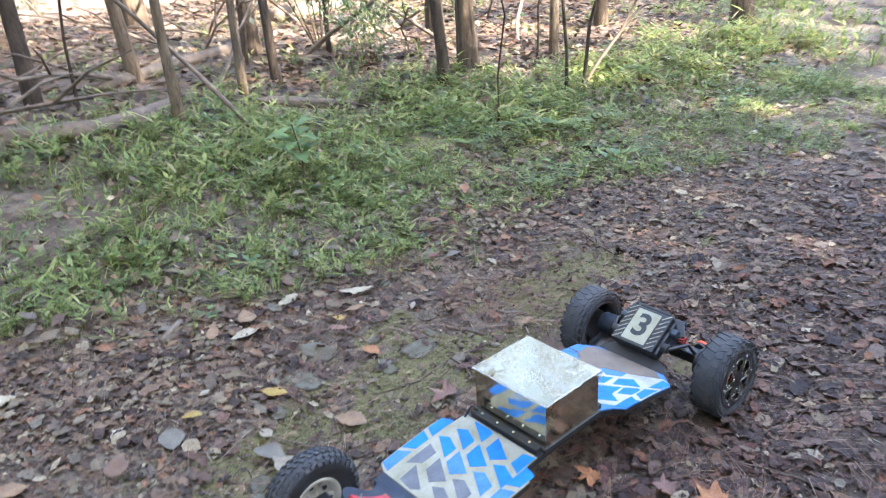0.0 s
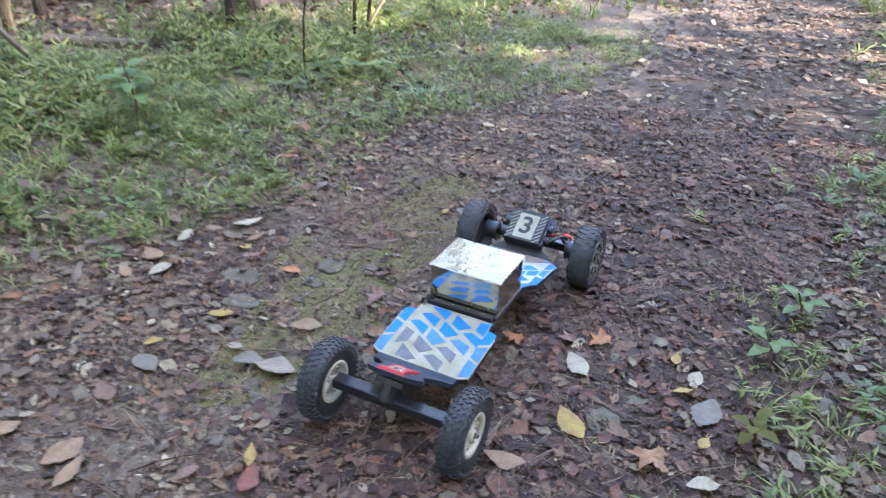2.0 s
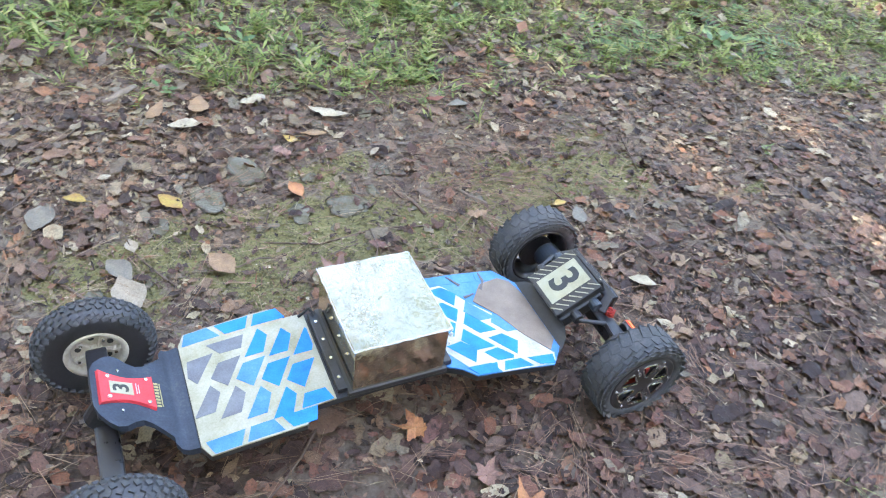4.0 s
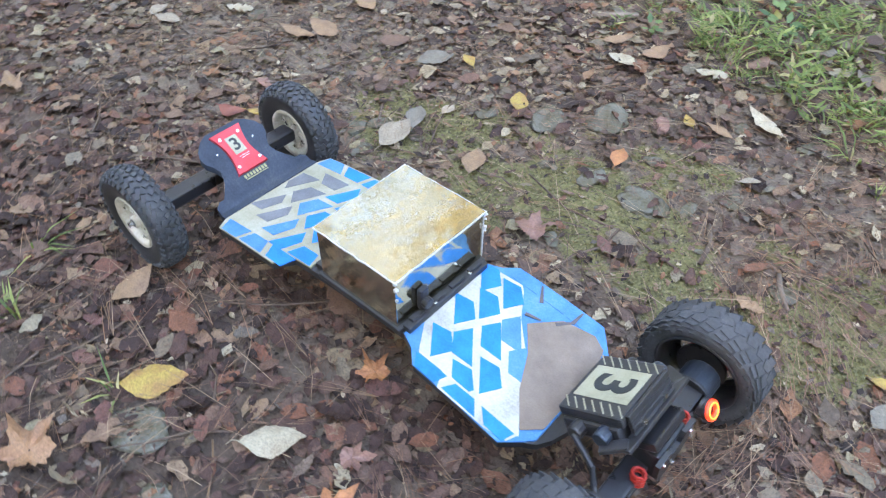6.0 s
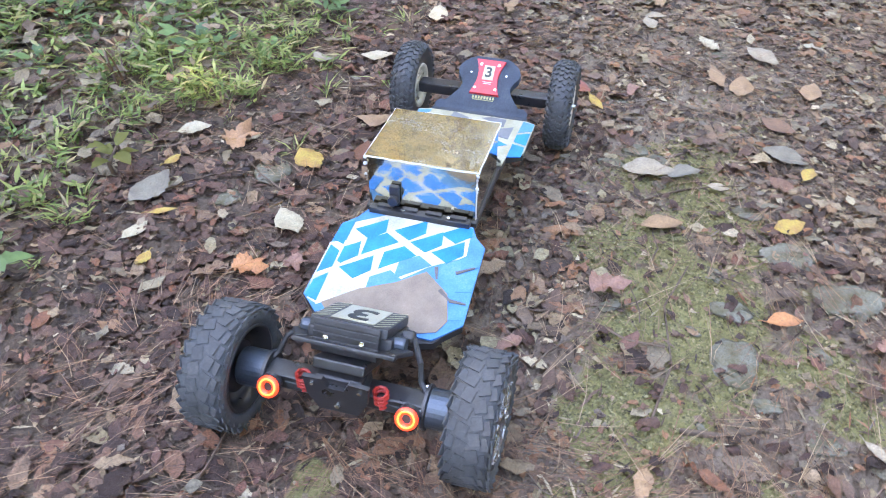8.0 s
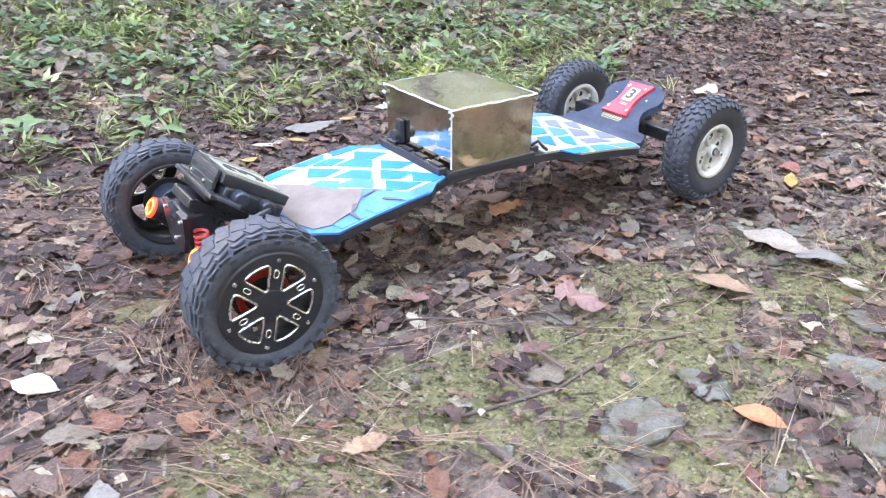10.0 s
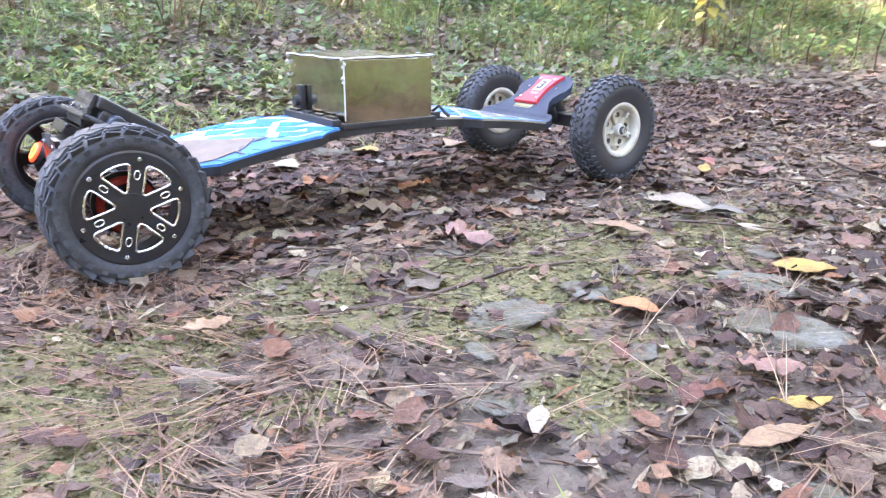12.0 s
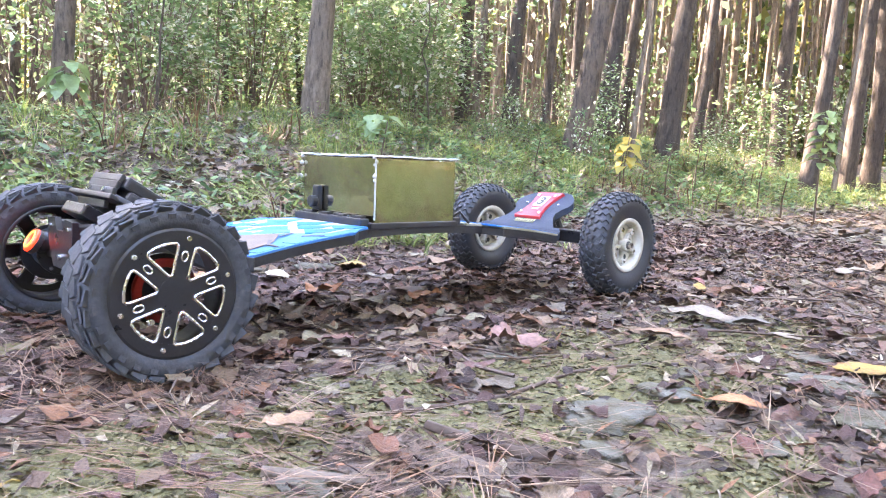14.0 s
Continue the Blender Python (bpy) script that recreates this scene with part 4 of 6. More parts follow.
for k, (tx, ty, girth, slopes, bark_kind, words) in enumerate(FAR_SIDE_TREES):
    plant(make_tree(1150 + k, 6 if girth < 0.08 else 12, girth, slopes, bark_kind, 0.6, 6, 5, label=words, sides=10), tx, ty)

again(pine_a, 0.2, -6.4, 2.1, 1.05)
again(pine_a, 5.5, 2.45, 1.0, 0.95)
again(pine_c, 5.3, -1.35, 2.0, 0.7)
again(sap_b, 1.7, 4.4, 1.0, 1.2)
again(sap_a, 1.97, 2.02, 2.0, 0.6)
again(sap_a, 3.3, 2.9, 2.0, 0.8)
again(sap_a, 0.3, 3.9, 3.0, 0.9)
again(sap_b, -0.9, 3.6, 4.0, 0.9)
again(sap_a, -1.2, -3.9, 1.0, 0.8)
again(sap_b, -3.6, -3.9, 5.0, 0.8)


def behind_bank(x, y, reach):
    """Whether a place lies in the open wood past the bank, within reach of the trail's bend."""
    dx, dy = x - 0.82, y - 1.02
    return math.hypot(dx, dy) < reach and math.radians(193) < math.atan2(dy, dx) % (2 * math.pi) < math.radians(261)


# Thick-crowned trees added in the sun's path to shade board and trail.
shade_tree_a = plant(make_tree(108, 15, 0.24, (0.02, -0.01), "bark_pine", 0.42, 28, 25, 0.27, 2.9, "tall added shade tree with plated bark and a thick yellowing crown"), -3.9, -9.2)
shade_tree_b = plant(make_tree(109, 13, 0.20, (-0.02, 0.03), "bark_dark", 0.40, 26, 25, 0.27, 2.8, "added shade tree with dark bark and a thick yellowing crown", "far_leaf"), 1.6, -9.4)
gold = plant(make_tree(110, 13, 0.20, (0.01, 0.03), "bark_dark", 0.32, 28, 21, 0.25, 2.8, "tree with dark bark and a loose golden autumn crown", "yellow_leaf"), -6.3, 3.0)
for gx, gy, gt, gs in ((-8.6, 2.9, 1.0, 1.0), (-9.5, -3.4, 2.0, 1.0), (-12.0, 1.8, 4.0, 1.1), (-10.0, 2.2, 0.6, 1.0), (-12.6, -2.1, 3.6, 1.0), (-14.5, 1.0, 1.6, 1.1), (-5.2, 6.8, 3.6, 1.0), (-11.0, -5.2, 0.9, 1.1), (-8.2, -5.8, 2.9, 1.0), (-13.4, -4.2, 4.4, 1.1), (-10.2, -2.4, 5.2, 1.1)):
    again(gold, gx, gy, gt, gs)
again(gold, -3.2, 5.8, 0.6, 1.0)
again(gold, -4.2, 8.4, 2.6, 1.1)
again(shade_tree_a, 3.4, -9.4, 1.2, 1.0)
again(shade_tree_a, 2.5, -10.7, 4.2, 1.05)
again(shade_tree_b, 4.4, -10.6, 2.2, 1.05)
again(shade_tree_a, 3.9, -12.0, 0.7, 1.1)
again(shade_tree_b, 3.0, -8.3, 5.1, 1.0)
again(shade_tree_b, 4.6, -9.3, 3.1, 1.1)
again(shade_tree_a, 1.0, -11.8, 0.4, 1.1)
again(shade_tree_b, 3.2, -12.4, 2.4, 1.1)
again(shade_tree_a, -0.6, -9.6, 5.4, 1.0)
again(shade_tree_b, 1.3, -8.0, 1.1, 0.95)
again(shade_tree_a, 2.9, -14.2, 2.7, 1.1)
# Two more, added out of view, shade the trail towards its bend.
for gx, gy, gt, gs in ((9.2, -8.6, 4.7, 0.9), (7.9, -10.2, 3.3, 0.85)):
    again(shade_tree_b, gx, gy, gt, gs)


def wood():
    """The rest of the wood: trunks thinly spaced by the trail, crowding farther off."""
    r = np.random.default_rng(111)
    kinds = [pine_a, pine_c, pine_a, thin_a, thin_b, pine_b]
    spots = [(o.matrix_basis.translation.x, o.matrix_basis.translation.y) for o in scene.objects if o.name.startswith("tree") and o.parent is None]
    made = 0
    for _ in range(6000):
        a, d = r.uniform(0, 6.28), 5.5 + 27 * r.random() ** 1.15
        x, y = d * math.cos(a), d * math.sin(a)
        off = float(beyond(x, y))
        if off < 2.6 or (abs(y) < 4.6 and abs(x) < 4.5) or behind_bank(x, y, 11.5) or min((x - p) ** 2 + (y - q) ** 2 for p, q in spots) < (1.0 if d > 10 else 1.9) ** 2:
            continue
        spots.append((x, y))
        # Trees standing in the sun's path often take the added shading crown.
        thick = (y < -5.5 and r.random() < (0.5 if -2.0 < x < 4.4 and -13.5 < y < -9 else 0.05))
        again((shade_tree_a, shade_tree_b)[r.integers(0, 2)] if thick else kinds[r.integers(0, len(kinds))], x, y, r.uniform(0, 6.28), r.uniform(0.75, 1.15))
        made += 1
        if made >= 225:
            break


wood()


# ---- shrubs ----
def make_shrub(seed, tall, stems, per, leaf, label, tilt=1.2):
    r = np.random.default_rng(seed)
    root = new("shrub")
    v, q, tips = [], [], []
    for _ in range(stems):
        a, d = r.uniform(0, 6.28), r.uniform(0.15, 0.5) * tall
        h = tall * r.uniform(0.6, 1.0)
        pts = [(0.04 * math.cos(a), 0.04 * math.sin(a), -0.04), (d * 0.4 * math.cos(a), d * 0.4 * math.sin(a), h * 0.5), (d * math.cos(a), d * math.sin(a), h)]
        sv, sq = ring_tube(pts, [0.0026 * tall, 0.0019 * tall, 0.0008 * tall], 5, r)
        o = len(v)
        v += sv
        q += [tuple(o + x for x in f) for f in sq]
        p1, p2 = Vector(pts[1]), Vector(pts[2])
        tips += [tuple(p1 * 0.6), tuple(p1)] + [tuple(p1.lerp(p2, u)) for u in (0.3, 0.55, 0.8, 1.0)]
    link_mesh("branchwork", v, q, M["twig"], root)
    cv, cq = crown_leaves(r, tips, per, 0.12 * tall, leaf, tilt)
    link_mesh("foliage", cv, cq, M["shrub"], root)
    return tagged(root, label, "shrub", "shrubs under the trees")


shrub_a = plant(make_shrub(121, 1.9, 9, 12, 0.068, "leafy green understorey shrub with glints put into pale leaf tints"), -3.2, -6.2)
shrub_b = plant(make_shrub(122, 1.2, 7, 12, 0.060, "loose green shrub with some yellow leaves"), -3.6, -4.2)
shrub_c = plant(make_shrub(123, 3.2, 9, 16, 0.085, "tall thin shrub with small green leaves"), -1.3, -7.4)


shrub_d = plant(make_shrub(128, 2.9, 10, 22, 0.088, "tall understorey shrub with layers of small green leaves", 0.55), -1.72, -5.5)
shrub_e = plant(make_shrub(129, 1.5, 9, 24, 0.07, "leafy understorey shrub with layered leaves", 0.55), -3.63, -4.6)
LAYERED = [(-2.38, -6.31), (-2.32, -5.46), (-3.21, -6.46), (-2.71, -5.3), (-3.94, -6.62), (-3.51, -5.1), (-4.34, -5.73), (-4.5, -5.1), (-5.9, -6.1), (-3.3, -8.09), (-4.35, -8.12), (-5.49, -7.37), (-6.31, -7.36), (-5.82, -8.97), (-2.24, -7.97), (-2.9, -5.9), (-3.9, -5.3), (-4.8, -6.4), (-3.8, -9.4)]
for k, (lx, ly) in enumerate(LAYERED):
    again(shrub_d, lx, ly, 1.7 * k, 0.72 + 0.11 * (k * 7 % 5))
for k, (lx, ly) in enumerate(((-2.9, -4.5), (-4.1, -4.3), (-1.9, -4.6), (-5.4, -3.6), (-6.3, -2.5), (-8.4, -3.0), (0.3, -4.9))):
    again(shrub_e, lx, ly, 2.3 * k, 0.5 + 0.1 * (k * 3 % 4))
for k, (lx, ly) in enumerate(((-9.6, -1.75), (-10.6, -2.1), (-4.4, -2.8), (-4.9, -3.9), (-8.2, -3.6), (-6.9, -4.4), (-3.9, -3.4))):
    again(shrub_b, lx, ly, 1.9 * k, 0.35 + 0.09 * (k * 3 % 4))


def shrubs():
    r = np.random.default_rng(124)
    made = 0
    for _ in range(3000):
        a, d = r.uniform(0, 6.28), 4.0 + 20 * r.random() ** 1.3
        x, y = d * math.cos(a), d * math.sin(a)
        off, side = float(beyond(x, y)), y > 0
        if off < (2.6 if side else 2.9) or (side and r.random() < 0.45) or behind_bank(x, y, 8.5):
            continue
        again((shrub_a, shrub_b, shrub_c)[r.integers(0, 3)], x, y, r.uniform(0, 6.28), r.uniform(0.6, 1.2) if not side else r.uniform(0.4, 0.8))
        made += 1
        if made >= 180:
            break


shrubs()


def bank_trees():
    """Closely set young trunks behind the bank."""
    r = np.random.default_rng(127)
    for _ in range(44):
        a, d = r.uniform(3.35, 4.75), r.uniform(6.5, 15)
        x, y = d * math.cos(a), d * math.sin(a)
        if beyond(x, y) > 3.0 and not behind_bank(x, y, 10.5):
            again((thin_a, pine_a, pine_c)[r.integers(0, 3)], x, y, r.uniform(0, 6.28), r.uniform(0.4, 0.75))


bank_trees()


def thicket():
    """The leafy understorey behind the bank."""
    r = np.random.default_rng(125)
    for _ in range(16):
        x, y = r.uniform(-5.5, 2.5), r.uniform(-9.5, -4.6)
        if beyond(x, y) > 3.4:
            again((shrub_a, shrub_c, shrub_a, shrub_b)[r.integers(0, 4)], x, y, r.uniform(0, 6.28), r.uniform(0.8, 1.25))


thicket()


def far_wood():
    """Sunlit leaves of the far wood, all round."""
    r = np.random.default_rng(131)
    n = 190000
    a, d = r.uniform(0, 6.28, n), r.uniform(19, 44, n)
    a[150000:] = r.uniform(2.6, 4.5, 40000)
    x, y = d * np.cos(a), d * np.sin(a)
    z = height(x, y) + 13.0 * r.random(n) ** 1.5
    form = (np.array([(-0.5, 0, 0), (-0.1, -0.35, 0.1), (0.5, 0, 0), (-0.1, 0.35, 0.1)]), np.array([(0, 1, 2, 3)]))
    ok = (beyond(x, y) > 1.0) | ((x < 0) & (d > 22))
    scatter("far_woods", [form], np.zeros(ok.sum(), int), placements(r, x[ok], y[ok], z[ok], r.uniform(0.22, 0.52, ok.sum()), 0.9), M["far_leaf"], "yellow-green sunlit leaves of the far wood", "woods")


far_wood()


def middle_leaves():
    """Loose sprays of leaves between the trunks."""
    r = np.random.default_rng(133)
    n = 38000
    a, d = r.uniform(0, 6.28, n), r.uniform(10, 20, n)
    x, y = d * np.cos(a), d * np.sin(a)
    ok = (beyond(x, y) > 2.5) & (vnoise(x, y, 0.5, 134) > 0.35)
    x, y = x[ok], y[ok]
    z = height(x, y) + 0.3 + 6.5 * r.random(len(x)) ** 1.4
    form = (np.array([(-0.5, 0, 0), (-0.1, -0.3, 0.1), (0.5, 0, 0), (-0.1, 0.3, 0.1)]), np.array([(0, 1, 2, 3)]))
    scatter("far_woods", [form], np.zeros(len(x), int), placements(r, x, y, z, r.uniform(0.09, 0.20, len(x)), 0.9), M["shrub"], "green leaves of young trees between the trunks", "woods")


middle_leaves()


def far_trunks():
    """Slender trunks that close the view between the nearer trees."""
    r = np.random.default_rng(132)
    n = 1150
    a, d = r.uniform(0, 6.28, n), r.uniform(13, 42, n)
    a[:200], d[:200] = r.uniform(3.36, 4.0, 200), r.uniform(12, 34, 200)
    x, y = d * np.cos(a), d * np.sin(a)
    ok = (beyond(x, y) > 2.5) | ((x < 0) & (d > 20))
    x, y = x[ok], y[ok]
    forms = []
    for s in range(4):
        v, q = ring_tube([(0, 0, -0.3), (r.normal(0, 0.1), r.normal(0, 0.1), 4), (r.normal(0, 0.3), r.normal(0, 0.3), 9), (r.normal(0, 0.5), r.normal(0, 0.5), 14)], [0.066, 0.056, 0.045, 0.025], 7, r)
        forms.append((np.array(v), np.array(q)))
    scatter("far_trunks", forms, r.integers(0, 4, len(x)), placements(r, x, y, height(x, y), r.uniform(0.6, 1.2, len(x)), 0.03), M["bark_far"], "slender grey-brown trunks of the far wood", "woods", True)


far_trunks()


def backdrop():
    """The farthest woods, a ragged ring behind everything."""
    n, v, q = 160, [], []
    for k in range(n):
        a = 2 * math.pi * k / n
        x, y = 52 * math.cos(a), 52 * math.sin(a)
        top = 9.0 + 5.0 * float(vnoise(math.cos(a) * 9, math.sin(a) * 9, 1.0, 61))
        v += [(x, y, -1.5), (x, y, top)]
        q.append((2 * k, 2 * ((k + 1) % n), 2 * ((k + 1) % n) + 1, 2 * k + 1))
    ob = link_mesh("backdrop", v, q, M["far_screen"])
    return tagged(ob, "distant yellow-green autumn woods closing the view", "woods", kind="structure")


backdrop()


# ---- the electric mountainboard ----
board = tagged(new("electric_mountainboard"), "electric mountainboard with blue taped deck and mirror-clad battery box", "mountainboard")


def part(name, bm, mat, parent, label="", smooth_it=False):
    me = bpy.data.meshes.new(name)
    bmesh.ops.recalc_face_normals(bm, faces=bm.faces)
    bm.to_mesh(me)
    bm.free()
    me.materials.append(M[mat])
    if smooth_it:
        me.shade_smooth()
    ob = new(name, me)
    ob.parent = parent
    if label:
        tagged(ob, label)
    return ob


def block(size, m=Matrix(), edge=0.0, bm=None):
    bm = bm or bmesh.new()
    made = bmesh.ops.create_cube(bm, size=1.0, matrix=m @ Matrix.Diagonal((*size, 1)))
    if edge:
        vs = set(made["verts"])
        bmesh.ops.bevel(bm, geom=[e for e in bm.edges if e.verts[0] in vs and e.verts[1] in vs], offset=edge, segments=2, affect="EDGES", profile=0.6)
    return bm


def rod(radius, length, m=Matrix(), sides=24, bm=None, r2=None, edge=0.0):
    """A rod along its own z axis, centred."""
    bm = bm or bmesh.new()
    made = bmesh.ops.create_cone(bm, cap_ends=True, segments=sides, radius1=radius, radius2=radius if r2 is None else r2, depth=length, matrix=m)
    if edge:
        vs = set(made["verts"])
        rim = [e for e in bm.edges if e.verts[0] in vs and e.verts[1] in vs and any(len(f.verts) > 4 for f in e.link_faces)]
        bmesh.ops.bevel(bm, geom=rim, offset=edge, segments=2, affect="EDGES", profile=0.5)
    return bm


ALONG_Y = Matrix.Rotation(math.pi / 2, 4, "X")
ALONG_X = Matrix.Rotation(math.pi / 2, 4, "Y")


def at(x, y, z, turn=None):
    return Matrix.Translation((x, y, z)) @ (turn or Matrix())


def lathe(profile, sides=48, bm=None):
    """Turns (radius, y) pairs round the y axis; the profile is closed."""
    bm = bm or bmesh.new()
    rings = []
    for k in range(sides):
        a = 2 * math.pi * k / sides
        rings.append([bm.verts.new((r * math.cos(a), y, r * math.sin(a))) for r, y in profile])
    n = len(profile)
    for k in range(sides):
        p, q = rings[k], rings[(k + 1) % sides]
        for i in range(n):
            j = (i + 1) % n
            if profile[i][0] < 1e-6 and profile[j][0] < 1e-6:
                continue
            bm.faces.new((p[i], p[j], q[j], q[i]))
    bmesh.ops.remove_doubles(bm, verts=bm.verts, dist=1e-6)
    return bm


def tube(points, radius, closed=True, sides=6, bm=None):
    """A thin tube along points."""
    bm = bm or bmesh.new()
    n, rings = len(points), []
    for i, p in enumerate(points):
        p = Vector(p)
        a, b = (Vector(points[(i - 1) % n]), Vector(points[(i + 1) % n])) if closed else (Vector(points[max(i - 1, 0)]), Vector(points[min(i + 1, n - 1)]))
        d = (b - a).normalized()
        u = d.orthogonal().normalized()
        ref = Vector((0, 1, 0)) if abs(d.y) < 0.9 else Vector((0, 0, 1))
        u = (ref - d * ref.dot(d)).normalized()
        w = d.cross(u)
        rings.append([bm.verts.new(p + u * radius * math.cos(2 * math.pi * k / sides) + w * radius * math.sin(2 * math.pi * k / sides)) for k in range(sides)])
    for i in range(n if closed else n - 1):
        p, q = rings[i], rings[(i + 1) % n]
        for k in range(sides):
            bm.faces.new((p[k], p[(k + 1) % sides], q[(k + 1) % sides], q[k]))
    if not closed:
        bm.faces.new(rings[0][::-1])
        bm.faces.new(rings[-1])
    return bm


NOSE_X, TAIL_X = -0.345, 0.365


def deck_z(x):
    """Height of the deck's upper face along the board."""
    if x < NOSE_X:
        return 0.1185 + 0.62 * (NOSE_X - x) * min(1, (NOSE_X - x) / 0.02 + 0.3)
    if x > TAIL_X:
        return 0.1085 + 0.60 * (x - TAIL_X) * min(1, (x - TAIL_X) / 0.02 + 0.3)
    return 0.1485 - (0.252 if x < 0 else 0.300) * x * x


def sheet(stations, halfs, top, thick, bm=None, shift=0.0):
    """A sheet that follows the deck: half-width at each station, its upper face top above the deck."""
    bm = bm or bmesh.new()
    rows = []
    for x, w in zip(stations, halfs):
        z = deck_z(x) + top
        rows.append([bm.verts.new((x, shift + s * w, z - d)) for d in (0, thick) for s in (-1, -0.33, 0.33, 1)])
    for p, q in zip(rows, rows[1:]):
        for i in range(3):
            bm.faces.new((p[i], p[i + 1], q[i + 1], q[i]))
            bm.faces.new((p[i + 4], q[i + 4], q[i + 5], p[i + 5]))
        bm.faces.new((p[0], q[0], q[4], p[4]))
        bm.faces.new((p[3], p[7], q[7], q[3]))
    for p in (rows[0], rows[-1]):
        for i in range(3):
            bm.faces.new((p[i], p[i + 4], p[i + 5], p[i + 1]))
    return bm


def outline(points, lo, hi, step=0.008):
    xs = sorted(set([lo, hi] + [x for x, _ in points if lo <= x <= hi] + list(np.arange(lo, hi, step))))
    xs = [x for i, x in enumerate(xs) if i == 0 or x - xs[i - 1] > 1e-4]
    return xs, [float(np.interp(x, [p for p, _ in points], [w for _, w in points])) for x in xs]


deck = part("deck", sheet(*outline([(-0.40, 0.10), (-0.328, 0.111), (-0.316, 0.1335), (-0.160, 0.1365), (-0.138, 0.105), (0.112, 0.1), (0.138, 0.111), (0.160, 0.1315), (0.328, 0.1365), (0.352, 0.111), (0.372, 0.098), (0.385, 0.085), (0.40, 0.052), (0.48, 0.045)], -0.343, 0.475), 0.0, 0.013), "deck_black", board, "thin black laminated deck")
nose = part("nose_plate", sheet(*outline([(-0.470, 0.036), (-0.464, 0.052), (-0.452, 0.067), (-0.440, 0.074), (-0.428, 0.072), (-0.416, 0.062), (-0.404, 0.057), (-0.392, 0.061), (-0.376, 0.074), (-0.364, 0.086), (-0.3635, 0.098), (-0.357, 0.108), (-0.330, 0.112)], -0.470, -0.330, 0.004), 0.004, 0.014), "deck_grey", board, "scuffed blue-grey nose plate with a waist")


def front_span(x):
    return float(np.interp(x, [-0.328, -0.316, -0.160, -0.138, -0.100], [0.112, 0.135, 0.138, 0.106, 0.104]))


def rear_span(x):
    return float(np.interp(x, [0.112, 0.138, 0.160, 0.328, 0.352, 0.366], [0.100, 0.112, 0.133, 0.138, 0.112, 0.095]))


pad_front = part("foot_pad", sheet(*outline([(x, front_span(x)) for x in (-0.328, -0.316, -0.160, -0.138, -0.100)], -0.328, -0.100), 0.004, 0.0035), "pad_cream", board, "cream front foot pad with blue and grey tape tiles")
pad_rear = part("foot_pad", sheet(*outline([(x, rear_span(x)) for x in (0.112, 0.138, 0.160, 0.328, 0.352, 0.366)], 0.112, 0.366), 0.004, 0.0035), "tape_faded", board, "blue rear foot pad with white lines, partly worn brown")


def clip(poly, a, b, c):
    """Keeps the part of a polygon where a x + b y <= c."""
    out = []
    for i, p in enumerate(poly):
        q = poly[(i + 1) % len(poly)]
        dp, dq = a * p[0] + b * p[1] - c, a * q[0] + b * q[1] - c
        if dp <= 0:
            out.append(p)
        if dp * dq < 0:
            u = dp / (dp - dq)
            out.append((p[0] + u * (q[0] - p[0]), p[1] + u * (q[1] - p[1])))
    return out


def area(poly):
    return 0.5 * sum(p[0] * q[1] - q[0] * p[1] for p, q in zip(poly, poly[1:] + poly[:1]))


def tile(poly, mat, parent, name="tape_tile", top=0.0048):
    if area(poly) < 0:
        poly = poly[::-1]
    bm = bmesh.new()
    up = [bm.verts.new((x, y, deck_z(x) + top)) for x, y in poly]
    dn = [bm.verts.new((x, y, deck_z(x) + top - 0.002)) for x, y in poly]
    bm.faces.new(up)
    for i in range(len(poly)):
        j = (i + 1) % len(poly)
        bm.faces.new((up[j], up[i], dn[i], dn[j]))
    return part(name, bm, mat, parent)


def patch(poly, mat, parent, name, top):
    """A thin sheet over the deck's curve, cut into narrow strips so that it bends with it."""
    bm = bmesh.new()
    lo, hi = min(p[0] for p in poly), max(p[0] for p in poly)
    n = int((hi - lo) / 0.008) + 1
    for i in range(n):
        a, b = lo + (hi - lo) * i / n, lo + (hi - lo) * (i + 1) / n
        piece = clip(clip(poly, -1, 0, -a), 1, 0, b)
        if len(piece) >= 3:
            bm.faces.new([bm.verts.new((x, y, deck_z(x) + top)) for x, y in (piece if area(piece) > 0 else piece[::-1])])
    bmesh.ops.remove_doubles(bm, verts=bm.verts, dist=1e-5)
    bmesh.ops.solidify(bm, geom=bm.faces[:], thickness=0.0008)
    return part(name, bm, mat, parent)


def front_colour(x, y):
    s = x + 0.12 * y
    return "tape_blue" if s > -0.196 else ("tape_faded" if s > -0.232 else "tape_grey")


def tile_row(shape, starts, cuts, colour, parent, top=0.0048):
    """Alike tiles, each the given outline moved to a start, cut to the field."""
    for sx, sy in starts:
        poly = [(sx + dx, sy + dy) for dx, dy in shape]
        for cut in cuts:
            poly = clip(poly, *cut)
            if len(poly) < 3:
                break
        if len(poly) >= 3 and abs(area(poly)) > 1e-4:
            tile(poly, colour(sum(p[0] for p in poly) / len(poly), sum(p[1] for p in poly) / len(poly)), parent, top=top)


def steps(start, step, count):
    return [(start[0] + step[0] * k, start[1] + step[1] * k) for k in range(count)]


LEANING = ((0, 0), (0.018, 0.029), (0.058, 0.031), (0.024, -0.026))
POINTED = ((0, 0), (0.036, 0.057), (0.049, 0.036), (0.034, 0.0))
FRONT_CUTS = [(-1, 0, 0.326), (1, 0, -0.104), (0, 1, 0.098), (0, -1, 0.107)]
tile_row(LEANING, steps((-0.288, 0.016), (0.040, -0.0175), 4), FRONT_CUTS, front_colour, pad_front)
tile_row(POINTED, steps((-0.224, 0.040), (0.0405, -0.0135), 3) + steps((-0.328, -0.055), (0.0395, -0.0175), 4), FRONT_CUTS, front_colour, pad_front)
